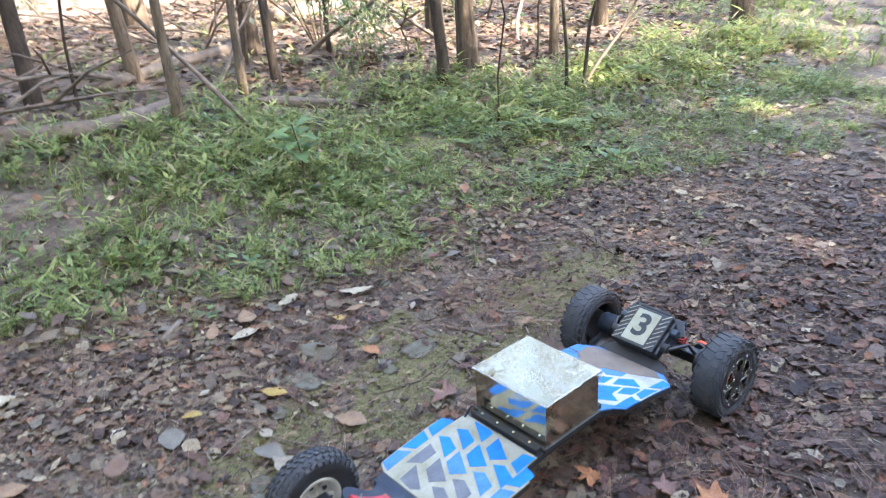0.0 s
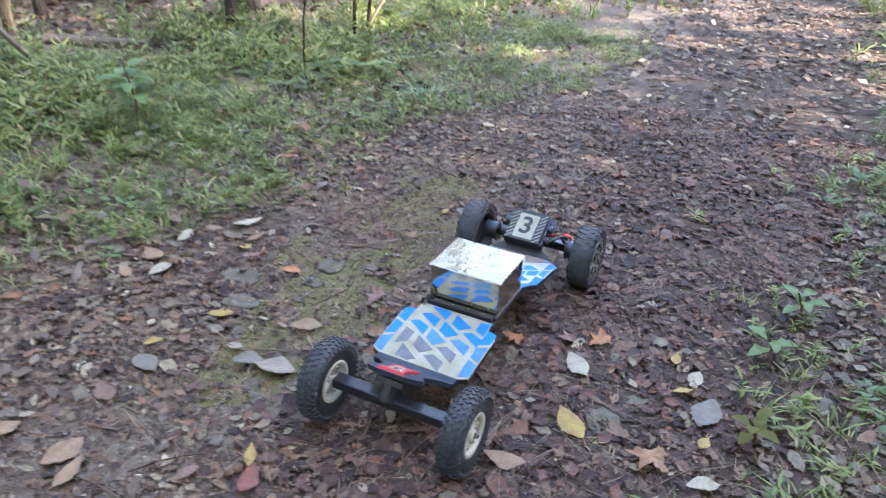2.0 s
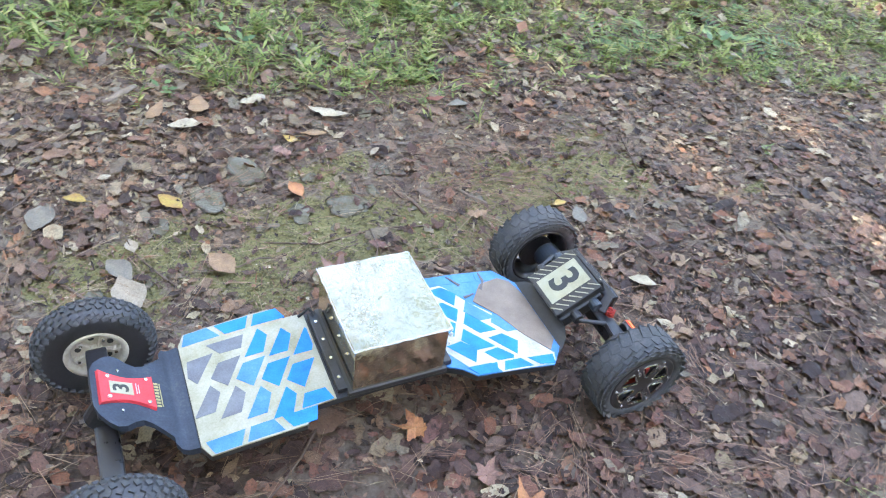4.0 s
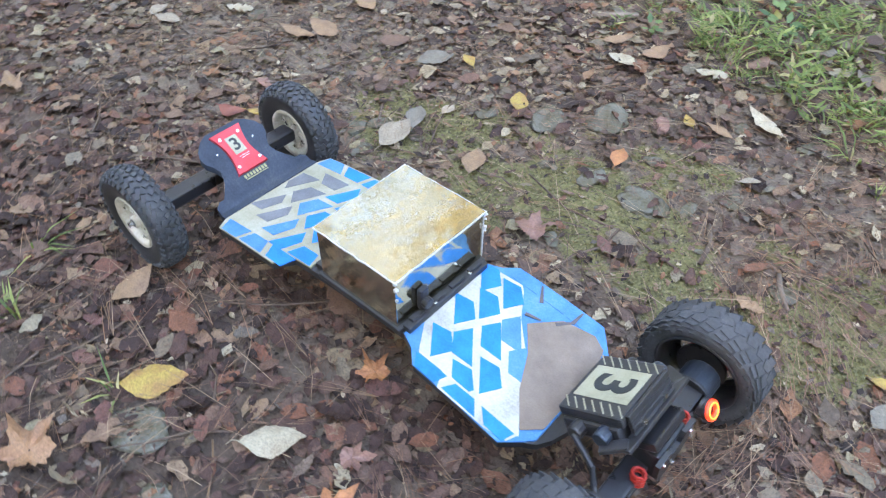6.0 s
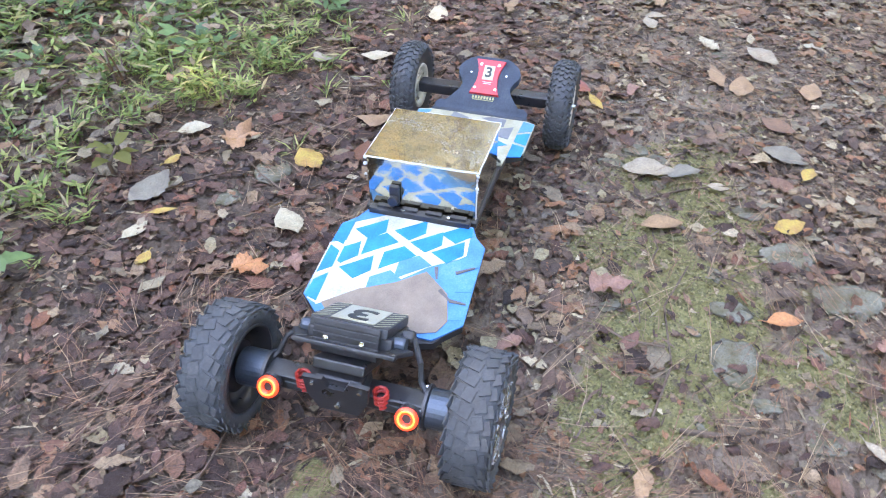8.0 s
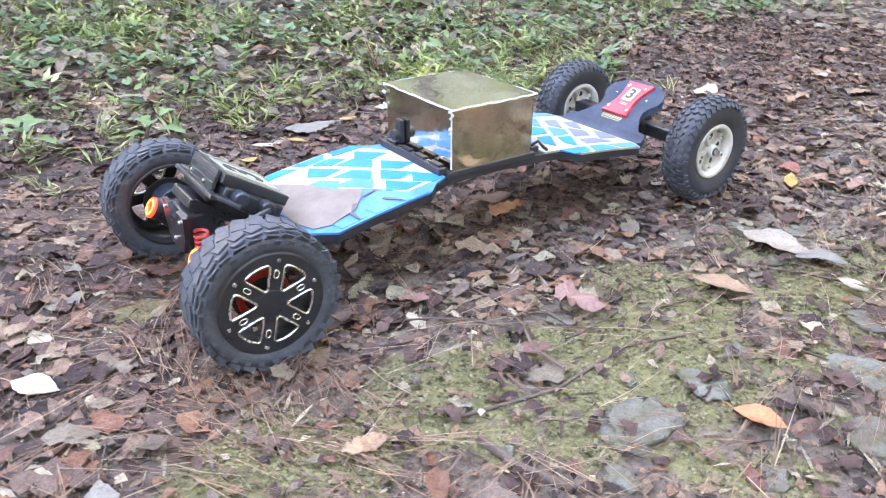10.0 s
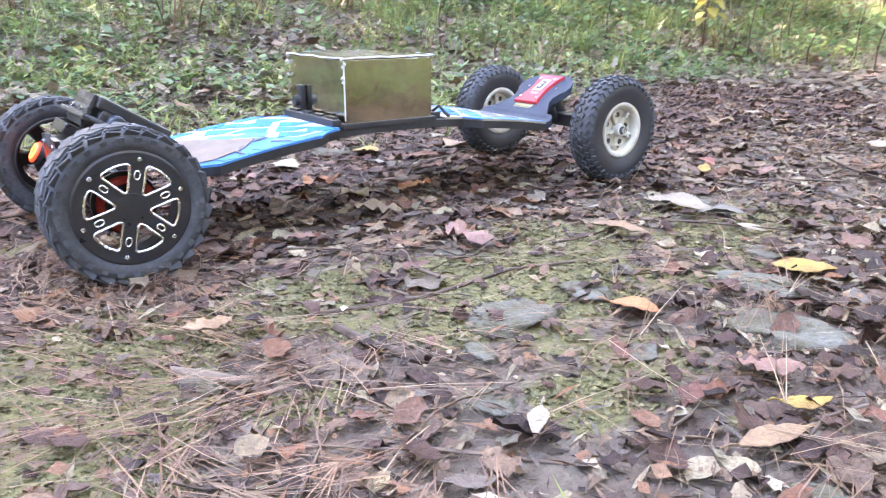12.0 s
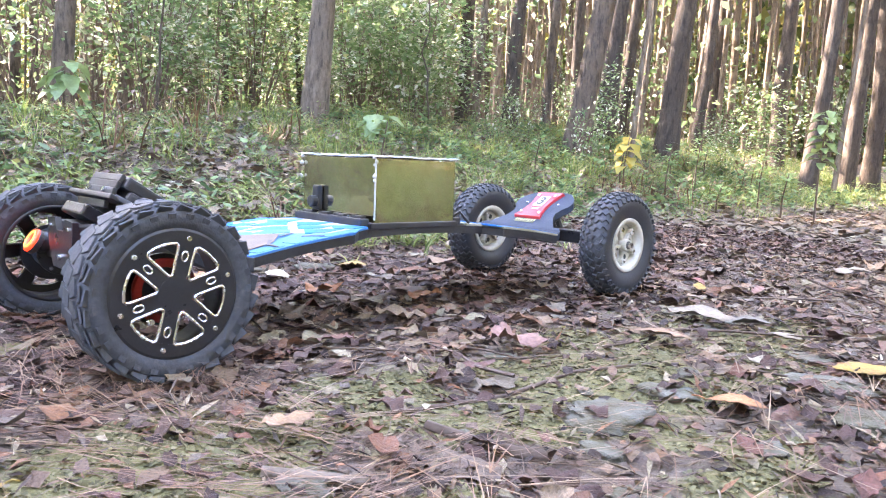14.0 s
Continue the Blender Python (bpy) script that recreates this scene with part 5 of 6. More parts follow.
tile([(-0.282, 0.093), (-0.215, 0.093), (-0.225, 0.064), (-0.263, 0.065)], "tape_grey", pad_front)
tile([(-0.320, 0.069), (-0.274, 0.071), (-0.311, 0.014), (-0.324, 0.034)], "tape_grey", pad_front)
tile([(-0.160, -0.104), (-0.148, -0.076), (-0.112, -0.076), (-0.104, -0.103)], "tape_blue", pad_front)
for side, row in ((1, ((-0.322, -0.255, -0.273, -0.314, "tape_faded"), (-0.245, -0.208, -0.198, -0.260, "tape_blue"), (-0.197, -0.134, -0.145, -0.187, "tape_blue"))),
                  (-1, ((-0.320, -0.256, -0.268, -0.310, "tape_faded"), (-0.247, -0.209, -0.197, -0.258, "tape_faded"), (-0.195, -0.134, -0.143, -0.183, "tape_blue")))):
    for x0, x1, x2, x3, mat in row:
        tile([(x0, side * 0.107), (x1, side * 0.107), (x2, side * 0.1345), (x3, side * 0.1335)], mat, pad_front)

REAR_CUTS = [(-1, 0, -0.1165), (1, 0, 0.345), (0, 1, 0.104), (0, -1, 0.108)]
patch([(0.114, -0.052), (0.152, -0.110), (0.345, -0.110), (0.300, -0.047), (0.272, 0.003), (0.226, 0.050), (0.196, 0.096), (0.186, 0.106), (0.114, 0.099)], "pad_white", pad_rear, "white_ground", 0.0047)
patch([(0.200, -0.110), (0.343, -0.110), (0.336, -0.128), (0.300, -0.136), (0.212, -0.136)], "pad_white", pad_rear, "white_ground", 0.0046)
BOLD = ((0, 0), (0.033, 0.006), (0.057, -0.018), (0.039, -0.050))
SLIM = ((0, 0), (0.017, 0.027), (0.061, -0.028), (0.022, -0.030))
tile_row(BOLD, [(0.139, 0.052), (0.1175, 0.016), (0.131, -0.054), (0.224, -0.050), (0.197, -0.083), (0.154, 0.095), (0.105, 0.098)], REAR_CUTS, lambda x, y: "tape_blue", pad_rear, 0.0054)
tile_row(SLIM, [(0.166, -0.045), (0.190, -0.005), (0.205, 0.027), (0.249, -0.011)], REAR_CUTS, lambda x, y: "tape_blue" if x + 0.6 * y < 0.235 else "tape_faded", pad_rear, 0.0054)
for x0, x1, x2, x3 in ((0.149, 0.211, 0.203, 0.164), (0.228, 0.264, 0.282, 0.217), (0.278, 0.338, 0.332, 0.298)):
    tile([(x0, -0.1125), (x1, -0.1115), (x2, -0.1335), (x3, -0.1325)], "tape_blue", pad_rear, top=0.0054)
for x0, x1 in ((0.160, 0.214), (0.222, 0.268), (0.276, 0.326)):
    tile([(x0, 0.108), (x1, 0.108), (x1 - 0.006, 0.133), (x0 + 0.002, 0.131)], "tape_faded", pad_rear)
patch([(0.238, 0.050), (0.276, 0.097), (0.328, 0.112), (0.352, 0.100), (0.364, 0.06), (0.364, -0.075), (0.340, -0.102), (0.300, -0.050), (0.272, 0.007)], "grip_brown", pad_rear, "worn_patch", 0.0062)

for (ax, ay), (bx, by) in (((0.230, 0.099), (0.211, 0.128)), ((0.271, 0.082), (0.289, 0.105)), ((0.289, 0.104), (0.290, 0.132)), ((0.224, 0.063), (0.250, 0.071))):
    d = Vector((bx - ax, by - ay)).normalized() * 0.0034
    patch([(ax - d.y, ay + d.x), (ax + d.y, ay - d.x), (bx + d.y * 0.5, by - d.x * 0.5), (bx - d.y * 0.5, by + d.x * 0.5)], "scuff_brown", pad_rear, "scuff", 0.0066)

# the battery box
BX0, BX1, BY0, BY1, BZ0, BZ1 = -0.071, 0.100, -0.102, 0.100, 0.1535, 0.260
BCX, BCY = (BX0 + BX1) / 2, (BY0 + BY1) / 2
box = part("battery_box", block((BX1 - BX0, BY1 - BY0, BZ1 - BZ0 - 0.004), at(BCX, BCY, (BZ0 + BZ1) / 2 - 0.002), 0.0015), "mirror", board, "box clad in smudged mirror-bright metal sheet")
lid = part("lid", block((BX1 - BX0 + 0.006, BY1 - BY0 + 0.006, 0.0035), at(BCX, BCY, BZ1 - 0.0016), 0.0012), "mirror_lid", box, "mirror-bright lid with dull smears")
r_drip = random.Random(5)


def sealing(x0, y0, x1, y1, z):
    """A bead of white sealant with small lumps, from end to end."""
    pts = []
    for i in range(13):
        u = i / 12
        pts.append((x0 + (x1 - x0) * u + r_drip.uniform(-0.0007, 0.0007), y0 + (y1 - y0) * u + r_drip.uniform(-0.0007, 0.0007), z + r_drip.uniform(-0.001, 0.001)))
    return tube(pts, 0.0014, False)


e = 0.0035
for x0, y0, x1, y1 in ((BX1 + e, BY0 - e, BX1 + e, BY1 + e), (BX1 + e, BY1 + e, BX0, BY1 + e), (BX0 - e, BY1 + e, BX0 - e, BY0 - e), (BX0 - e, BY0 - e, BX1 + e, BY0 - e)):
    part("sealant_bead", sealing(x0, y0, x1, y1, BZ1 - 0.0015), "edge_tape", box, "white sealant bead")
for x, y in ((BX1, BY1), (BX1, BY0)):
    bm = bmesh.new()
    for k in range(5):
        bmesh.ops.create_icosphere(bm, subdivisions=1, radius=r_drip.uniform(0.002, 0.0042), matrix=at(x + 0.002 + r_drip.uniform(-0.002, 0.004), y + math.copysign(0.002, y), BZ1 - 0.004 - k * r_drip.uniform(0.0, 0.012)))
    part("sealant_blob", bm, "edge_tape", box, "white sealant blobs", True)
part("corner_strip", block((0.0026, 0.0026, BZ1 - BZ0 - 0.01), at(BX1 + 0.001, BY1 + 0.001, (BZ0 + BZ1) / 2), 0.0015), "edge_tape", box)
part("base_tray", block((BX1 - BX0 + 0.016, BY1 - BY0 + 0.008, 0.010), at(BCX, BCY, 0.1495), 0.002), "black_plastic", box, "black plastic tray")
rail = block((0.016, 0.190, 0.012), at(BX1 + 0.013, BCY, 0.1545), 0.002)
for k in range(4):
    block((0.010, 0.030, 0.005), at(BX1 + 0.010, BCY - 0.066 + 0.046 * k, 0.1620), 0.001, rail)
part("hinge_rail", rail, "black_plastic", box)
rail = block((0.018, 0.190, 0.012), at(BX0 - 0.015, BCY, 0.1535), 0.002)
part("hinge_rail", rail, "black_plastic", box)
for k in range(4):
    part("rail_screw", rod(0.0032, 0.003, at(BX0 - 0.015, BCY - 0.07 + 0.046 * k, 0.161), 10), "silver", box)
for y in (BCY - 0.03, BCY + 0.055):
    part("rail_screw", rod(0.0032, 0.003, at(BX1 + 0.015, y, 0.162), 10), "silver", box)
latch = part("latch", block((0.010, 0.018, 0.042), at(BX1 + 0.006, -0.050, 0.186), 0.003), "black_plastic", box, "black plastic plug flap")
part("latch_knob", rod(0.010, 0.012, at(BX1 + 0.015, -0.050, 0.180, ALONG_X), 12, edge=0.002), "black_plastic", box)
wire = [(BX0 - 0.012, 0.085, 0.160), (BX0 - 0.02, 0.095, 0.17), (BX0 - 0.03, 0.098, 0.158), (BX0 - 0.04, 0.098, 0.151)]
part("cable", tube(wire, 0.003, False, 8), "black_plastic", box)

# slope frames of the two ends
NOSE = at(-0.421, 0, deck_z(-0.421) + 0.004) @ Matrix.Rotation(math.atan(0.62), 4, "Y")
TAIL = at(0.414, 0.003, 0.189) @ Matrix.Rotation(-math.atan(0.63), 4, "Y")


def plate_shape(length, wide, waist, thick, m):
    """A plate with pointed corners and a waist, its long side along x."""
    bm, pts = bmesh.new(), []
    for s in (-1, 1):
        for i in range(13):
            u = i / 12 * 2 - 1
            w = waist + (wide - waist) * abs(u) ** 1.8
            pts.append((u * s * length / 2, s * w / 2))
    up = [bm.verts.new(m @ Vector((x, -y, thick))) for x, y in pts]
    dn = [bm.verts.new(m @ Vector((x * 1.03, -y * 1.03, 0))) for x, y in pts]
    bm.faces.new(up)
    bm.faces.new(dn[::-1])
    for i in range(len(pts)):
        j = (i + 1) % len(pts)
        bm.faces.new((up[i], up[j], dn[j], dn[i]))
    return bm


def numeral(text, size, m, mat, parent):
    """A numeral in the built-in font, as a thin mesh."""
    cu = bpy.data.curves.new("numeral", "FONT")
    cu.body, cu.size, cu.extrude, cu.align_x, cu.align_y, cu.offset = text, size, 0.0003, "CENTER", "CENTER", size * 0.022
    tmp = bpy.data.objects.new("numeral", cu)
    me = bpy.data.meshes.new_from_object(tmp)
    bpy.data.objects.remove(tmp)
    me.materials.clear()
    me.materials.append(M[mat])
    ob = new("numeral", me)
    ob.matrix_basis = m
    ob.parent = parent
    return ob


red = part("bolt_plate", plate_shape(0.090, 0.068, 0.047, 0.006, NOSE @ at(-0.002, 0, 0.0)), "red_rubber", board, "red waisted truck plate with a numbered sticker")
for x in (-0.033, 0.031):
    for y in (-0.021, 0.021):
        part("bolt", rod(0.0036, 0.003, NOSE @ at(x, y * (1.0 if x < 0 else 1.15), 0.0075), 10, edge=0.0008), "silver", red)
part("sticker", block((0.038, 0.025, 0.0008), NOSE @ at(-0.012, 0, 0.0066)), "label_white", red, "white numbered sticker")
numeral("3", 0.036, NOSE @ at(-0.012, 0, 0.0073, Matrix.Rotation(math.pi / 2, 4, "Z")), "print_black", red)
for k in range(2):
    part("print_bar", block((0.0011, 0.022 - 0.004 * k, 0.0005), NOSE @ at(0.013 + 0.004 * k, 0.002, 0.0064)), "edge_tape", red)
for k in range(8):
    part("print_bar", block((0.0075, 0.0042, 0.0006), NOSE @ at(0.051, -0.024 + 0.0068 * k, 0.0007)), "print_yellow", nose, "pale yellow printed bar")
part("print_bar", block((0.0014, 0.050, 0.0006), NOSE @ at(0.0575, 0, 0.0007)), "print_yellow", nose, "pale yellow printed line")
for y in (-0.042, 0.042):
    part("bolt", rod(0.0022, 0.002, NOSE @ at(-0.012, y, 0.001), 8), "silver", nose)

# the drive controller on the tail
ctrl = part("controller_case", block((0.108, 0.118, 0.016), TAIL @ at(0, 0, -0.0085), 0.003), "black_plastic", board, "black finned controller case on the tail")
part("case_body", block((0.096, 0.130, 0.028), TAIL @ at(-0.002, 0, -0.030), 0.005), "black_plastic", ctrl)
for k in range(5):
    part("cooling_rib", block((0.006, 0.100, 0.010), TAIL @ at(0.058, 0, -0.006 - 0.0095 * k) @ Matrix.Rotation(0.12 * k, 4, "Y"), 0.0015), "black_plastic", ctrl)
part("case_lip", block((0.018, 0.156, 0.007), TAIL @ at(0.060, 0, -0.036), 0.002), "black_plastic", ctrl)
for s in (-1, 1):
    part("lip_end", block((0.040, 0.020, 0.007), TAIL @ at(0.042, s * 0.076, -0.034) @ Matrix.Rotation(-s * 0.5, 4, "Z"), 0.002), "black_plastic", ctrl)
for y in (-0.028, 0.026):
    part("case_bolt", rod(0.0036, 0.004, TAIL @ at(0.0635, y, -0.026, ALONG_X), 10), "silver", ctrl)
for s in (-1, 1):
    for x in (-0.020, 0.024):
        part("plug", rod(0.012, 0.022, TAIL @ at(x, s * 0.070, -0.026, ALONG_Y), 14, edge=0.003), "motor_blue" if x > 0 else "black_plastic", ctrl)
    part("cable", tube([TAIL @ Vector((-0.02, s * 0.080, -0.026)), TAIL @ Vector((0.02, s * 0.105, -0.05)), (0.47, s * 0.112, 0.135), (0.488, s * 0.13, 0.118)], 0.0045, False, 8), "black_plastic", ctrl)
part("number_sticker", block((0.092, 0.066, 0.0008), TAIL @ at(0.0, 0.002, 0.0002)), "label_white", ctrl, "cream sticker with a number")
numeral("3", 0.088, TAIL @ at(0.0, 0.002, 0.0009, Matrix.Rotation(-math.pi / 2, 4, "Z")), "print_black", ctrl)
for s in (-1, 1):
    for k in range(7):
        c = TAIL @ at(-0.045 + 0.015 * k, s * 0.0465 + 0.001, 0.0003) @ Matrix.Rotation(0.75, 4, "Z")
        part("hazard_stripe", block((0.0021, 0.027, 0.0007), c), "label_white", ctrl, "pale diagonal stripe")


# the wheels
def rear_wheel():
    root = new("rear_wheel")
    prof = [(0.070, -0.030), (0.081, -0.0345), (0.089, -0.0335), (0.0945, -0.0290), (0.0978, -0.0200), (0.0992, -0.0080), (0.0992, 0.0080), (0.0978, 0.0200), (0.0945, 0.0290), (0.089, 0.0335), (0.081, 0.0345), (0.070, 0.030)]
    tyre = part("tyre", lathe(prof, 72), "tyre", root, "", True)
    bm = bmesh.new()
    n = 27
    r_lug = random.Random(9)
    for k in range(n):
        for s in (-1, 1):
            a = 2 * math.pi * (k + (0.0 if s < 0 else 0.5) + r_lug.uniform(-0.04, 0.04)) / n
            turn = Matrix.Rotation(-a, 4, "Y")
            for rad, y, tilt, wide, long in ((0.0992, 0.0095, 0.05, 0.0165, 0.0188), (0.0975, 0.0225, 0.28, 0.0130, 0.0176), (0.0925, 0.0308, 0.95, 0.0125, 0.0172)):
                m = turn @ Matrix.Rotation(s * 3.6 * (y - 0.0095), 4, "Y") @ at(rad, s * y, 0) @ Matrix.Rotation(-s * tilt, 4, "Z") @ Matrix.Rotation(s * 0.30, 4, "X")
                block((0.0025, wide, long), m, 0.0007, bm)
            m = turn @ at(0.0855, s * 0.0338, 0) @ Matrix.Rotation(-s * 1.35, 4, "Z")
            block((0.0018, 0.0075, 0.0085), m, 0.0, bm)
    part("tread", bm, "tyre", root)
    part("rim_barrel", lathe([(0.066, -0.031), (0.071, -0.031), (0.071, 0.031), (0.066, 0.031)], 48), "black_metal", root, "", True)
    part("back_plate", lathe([(0.0, -0.012), (0.041, -0.012), (0.041, -0.006), (0.0, -0.006)], 40), "black_metal", root)
    part("stator_ring", lathe([(0.026, -0.002), (0.036, -0.002), (0.037, 0.004), (0.035, 0.006), (0.027, 0.006)], 36), "red_spring", root, "red ring behind the spokes")
    y0, y1 = 0.0275, 0.0325
    part("cover_ring", lathe([(0.0555, y0), (0.073, y0 - 0.002), (0.074, y1 - 0.002), (0.070, y1), (0.0555, y1)], 60), "black_metal", root, "black machined cover ring")
    hub = part("cover_hub", rod(0.0205, y1 - y0, at(0, (y0 + y1) / 2, 0, ALONG_Y), 24, edge=0.001), "black_metal", root)
    for k in range(6):
        a = 2 * math.pi * k / 6 + math.pi / 6
        turn = Matrix.Rotation(-a, 4, "Y")
        bm = bmesh.new()
        pts = [(0.014, -0.0072), (0.0565, -0.0095), (0.0565, 0.0095), (0.014, 0.0072)]
        up = [bm.verts.new(turn @ Vector((x, y1 - 0.0002, z))) for x, z in pts]
        dn = [bm.verts.new(turn @ Vector((x, y0, z))) for x, z in pts]
        bm.faces.new(up)
        bm.faces.new(dn[::-1])
        for i in range(4):
            bm.faces.new((up[i], dn[i], dn[(i + 1) % 4], up[(i + 1) % 4]))
        spoke = part("spoke", bm, "black_metal", root)
        loop = []
        for j in range(14):
            t = 2 * math.pi * j / 14
            loop.append(turn @ Vector((0.0425 + 0.0055 * math.copysign(abs(math.cos(t)) ** 0.7, math.cos(t)), y1 + 0.0001, 0.0034 * math.sin(t))))
        part("slot_edge", tube(loop, 0.0011), "silver", spoke, "bright milled slot edge")
        win = Matrix.Rotation(-a - math.pi / 6, 4, "Y")
        loop = []
        for r0, w0 in ((0.0215, 0.0), (0.0235, 0.0030), (0.0380, 0.0112), (0.0470, 0.0162), (0.0510, 0.0176), (0.0540, 0.0160), (0.0560, 0.0080), (0.0566, 0.0)):
            loop.append((r0, w0))
        loop = loop + [(r0, -w0) for r0, w0 in loop[-2:0:-1]]
        part("window_edge", tube([win @ Vector((x, y1 + 0.0001, z)) for x, z in loop], 0.0018), "silver", root, "bright milled window edge")
        part("rim_bolt", rod(0.0030, 0.003, Matrix.Rotation(-a, 4, "Y") @ at(0.0625, y1 + 0.001, 0, ALONG_Y), 10, edge=0.0006), "silver", root, "steel bolt")
    part("axle_bolt", rod(0.0035, 0.004, at(0.019, y1 - 0.003, -0.034, ALONG_Y), 8), "silver", root)
    return root


def front_wheel():
    root = new("front_wheel")
    prof = [(0.050, -0.018), (0.057, -0.0235), (0.078, -0.0285), (0.094, -0.025), (0.1005, -0.014), (0.1020, 0.0), (0.1005, 0.014), (0.094, 0.025), (0.078, 0.0285), (0.057, 0.0235), (0.050, 0.018)]
    part("tyre", lathe(prof, 64), "tyre_smooth", root, "", True)
    bm = bmesh.new()
    n = 40
    for k in range(n):
        for row, (rad, y, tilt, w) in enumerate(((0.1022, -0.0055, 0.05, 0.009), (0.1022, 0.0055, -0.05, 0.009), (0.0995, -0.0165, 0.5, 0.008), (0.0995, 0.0165, -0.5, 0.008), (0.0925, -0.0255, 1.0, 0.009), (0.0925, 0.0255, -1.0, 0.009))):
            a = 2 * math.pi * (k + (0.0, 0.5, 0.25, 0.75, 0.5, 0.0)[row]) / n
            m = Matrix.Rotation(-a, 4, "Y") @ at(rad, y, 0) @ Matrix.Rotation(-tilt, 4, "Z") @ Matrix.Rotation(0.45 * (-1) ** row, 4, "X")
            bmesh.ops.create_cube(bm, size=1.0, matrix=m @ Matrix.Diagonal((0.006, w, 0.0085, 1)))
    part("tread", bm, "tyre", root)
    rim = part("rim", lathe([(0.045, -0.022), (0.0535, -0.0245), (0.0545, -0.021), (0.047, -0.017), (0.047, 0.017), (0.0545, 0.021), (0.0535, 0.0245), (0.045, 0.022), (0.042, 0.012), (0.042, -0.012)], 48), "rim_white", root, "dirty white plastic rim", True)
    part("rim_web", lathe([(0.0, -0.006), (0.041, -0.006), (0.041, 0.006), (0.0, 0.006)], 40), "rim_white", rim)
    for k in range(5):
        a = 2 * math.pi * k / 5
        part("rim_spoke", block((0.032, 0.028, 0.007), Matrix.Rotation(-a, 4, "Y") @ at(0.027, 0, 0), 0.002), "rim_white", rim)
        part("rim_boss", rod(0.006, 0.034, Matrix.Rotation(-a, 4, "Y") @ at(0.033, 0, 0, ALONG_Y), 12, edge=0.001), "rim_white", rim)
        for s in (-1, 1):
            part("rim_bolt", rod(0.003, 0.003, Matrix.Rotation(-a, 4, "Y") @ at(0.033, s * 0.0178, 0, ALONG_Y), 8), "silver", rim)
        # Black discs on the solid web put the shade of open holes into colour.
        for s in (-1, 1):
            part("rim_hole", rod(0.0055, 0.0012, Matrix.Rotation(-a - 0.63, 4, "Y") @ at(0.029, s * 0.0062, 0, ALONG_Y), 12), "print_black", rim, "black disc drawn for a dark hole in the rim")
    part("hub", rod(0.0125, 0.046, at(0, 0, 0, ALONG_Y), 20, edge=0.002), "rim_white", rim)
    part("bearing", rod(0.008, 0.0475, at(0, 0, 0, ALONG_Y), 16), "black_metal", rim)
    part("axle_nut", rod(0.0055, 0.060, at(0, 0.002, 0, ALONG_Y), 6), "silver", rim)
    return root


def hang(wheel, x, y, z, spin, flip, yaw=0.0):
    wheel.parent = board
    wheel.matrix_basis = at(x, y, z) @ Matrix.Rotation(yaw + (math.pi if flip else 0), 4, "Z") @ Matrix.Rotation(spin, 4, "Y")
    return wheel


wheel = hang(rear_wheel(), 0.477, 0.203, 0.096, -0.235, False)
copy_thing(wheel, at(0.486, -0.189, 0.097) @ Matrix.Rotation(math.pi, 4, "Z") @ Matrix.Rotation(0.5, 4, "Y"))
wheel = hang(front_wheel(), -0.463, 0.174, 0.106, 0.2, False, 0.01)
copy_thing(wheel, at(-0.466, -0.200, 0.106) @ Matrix.Rotation(math.pi, 4, "Z") @ Matrix.Rotation(0.7, 4, "Y"))

# the trucks
truck = part("front_truck", block((0.036, 0.330, 0.026), at(-0.462, -0.013, 0.112), 0.005), "black_metal", board, "black metal front truck")
part("axle", rod(0.006, 0.40, at(-0.464, -0.013, 0.106, ALONG_Y), 12), "silver", truck)
part("truck_base", block((0.095, 0.075, 0.016), NOSE @ at(0.01, 0, -0.026), 0.004), "black_metal", truck)
part("truck_pivot", rod(0.022, 0.05, NOSE @ at(-0.018, 0, -0.050), 16, edge=0.003), "black_metal", truck)
for s in (-1, 1):
    part("damper", rod(0.013, 0.034, NOSE @ at(0.012, s * 0.024, -0.048), 14, edge=0.004), "deck_black", truck, "black rubber damper")
rt = part("rear_truck", block((0.034, 0.262, 0.028), at(0.492, 0.003, 0.112), 0.004), "black_metal", board, "black metal rear truck with drive motors")
part("truck_base", block((0.090, 0.078, 0.016), TAIL @ at(0.03, 0, -0.062), 0.003), "black_metal", rt)
part("truck_block", block((0.044, 0.074, 0.052), at(0.497, 0.003, 0.132), 0.005), "black_metal", rt)


def face_plate(points, x0, x1):
    """A flat plate across the board, drawn by its outline in y and z."""
    bm = bmesh.new()
    a, b = [bm.verts.new((x0, 0.003 + y, z)) for y, z in points], [bm.verts.new((x1, 0.003 + y, z)) for y, z in points]
    bm.faces.new(a[::-1])
    bm.faces.new(b)
    for k in range(len(points)):
        n = (k + 1) % len(points)
        bm.faces.new((a[k], a[n], b[n], b[k]))
    return bm


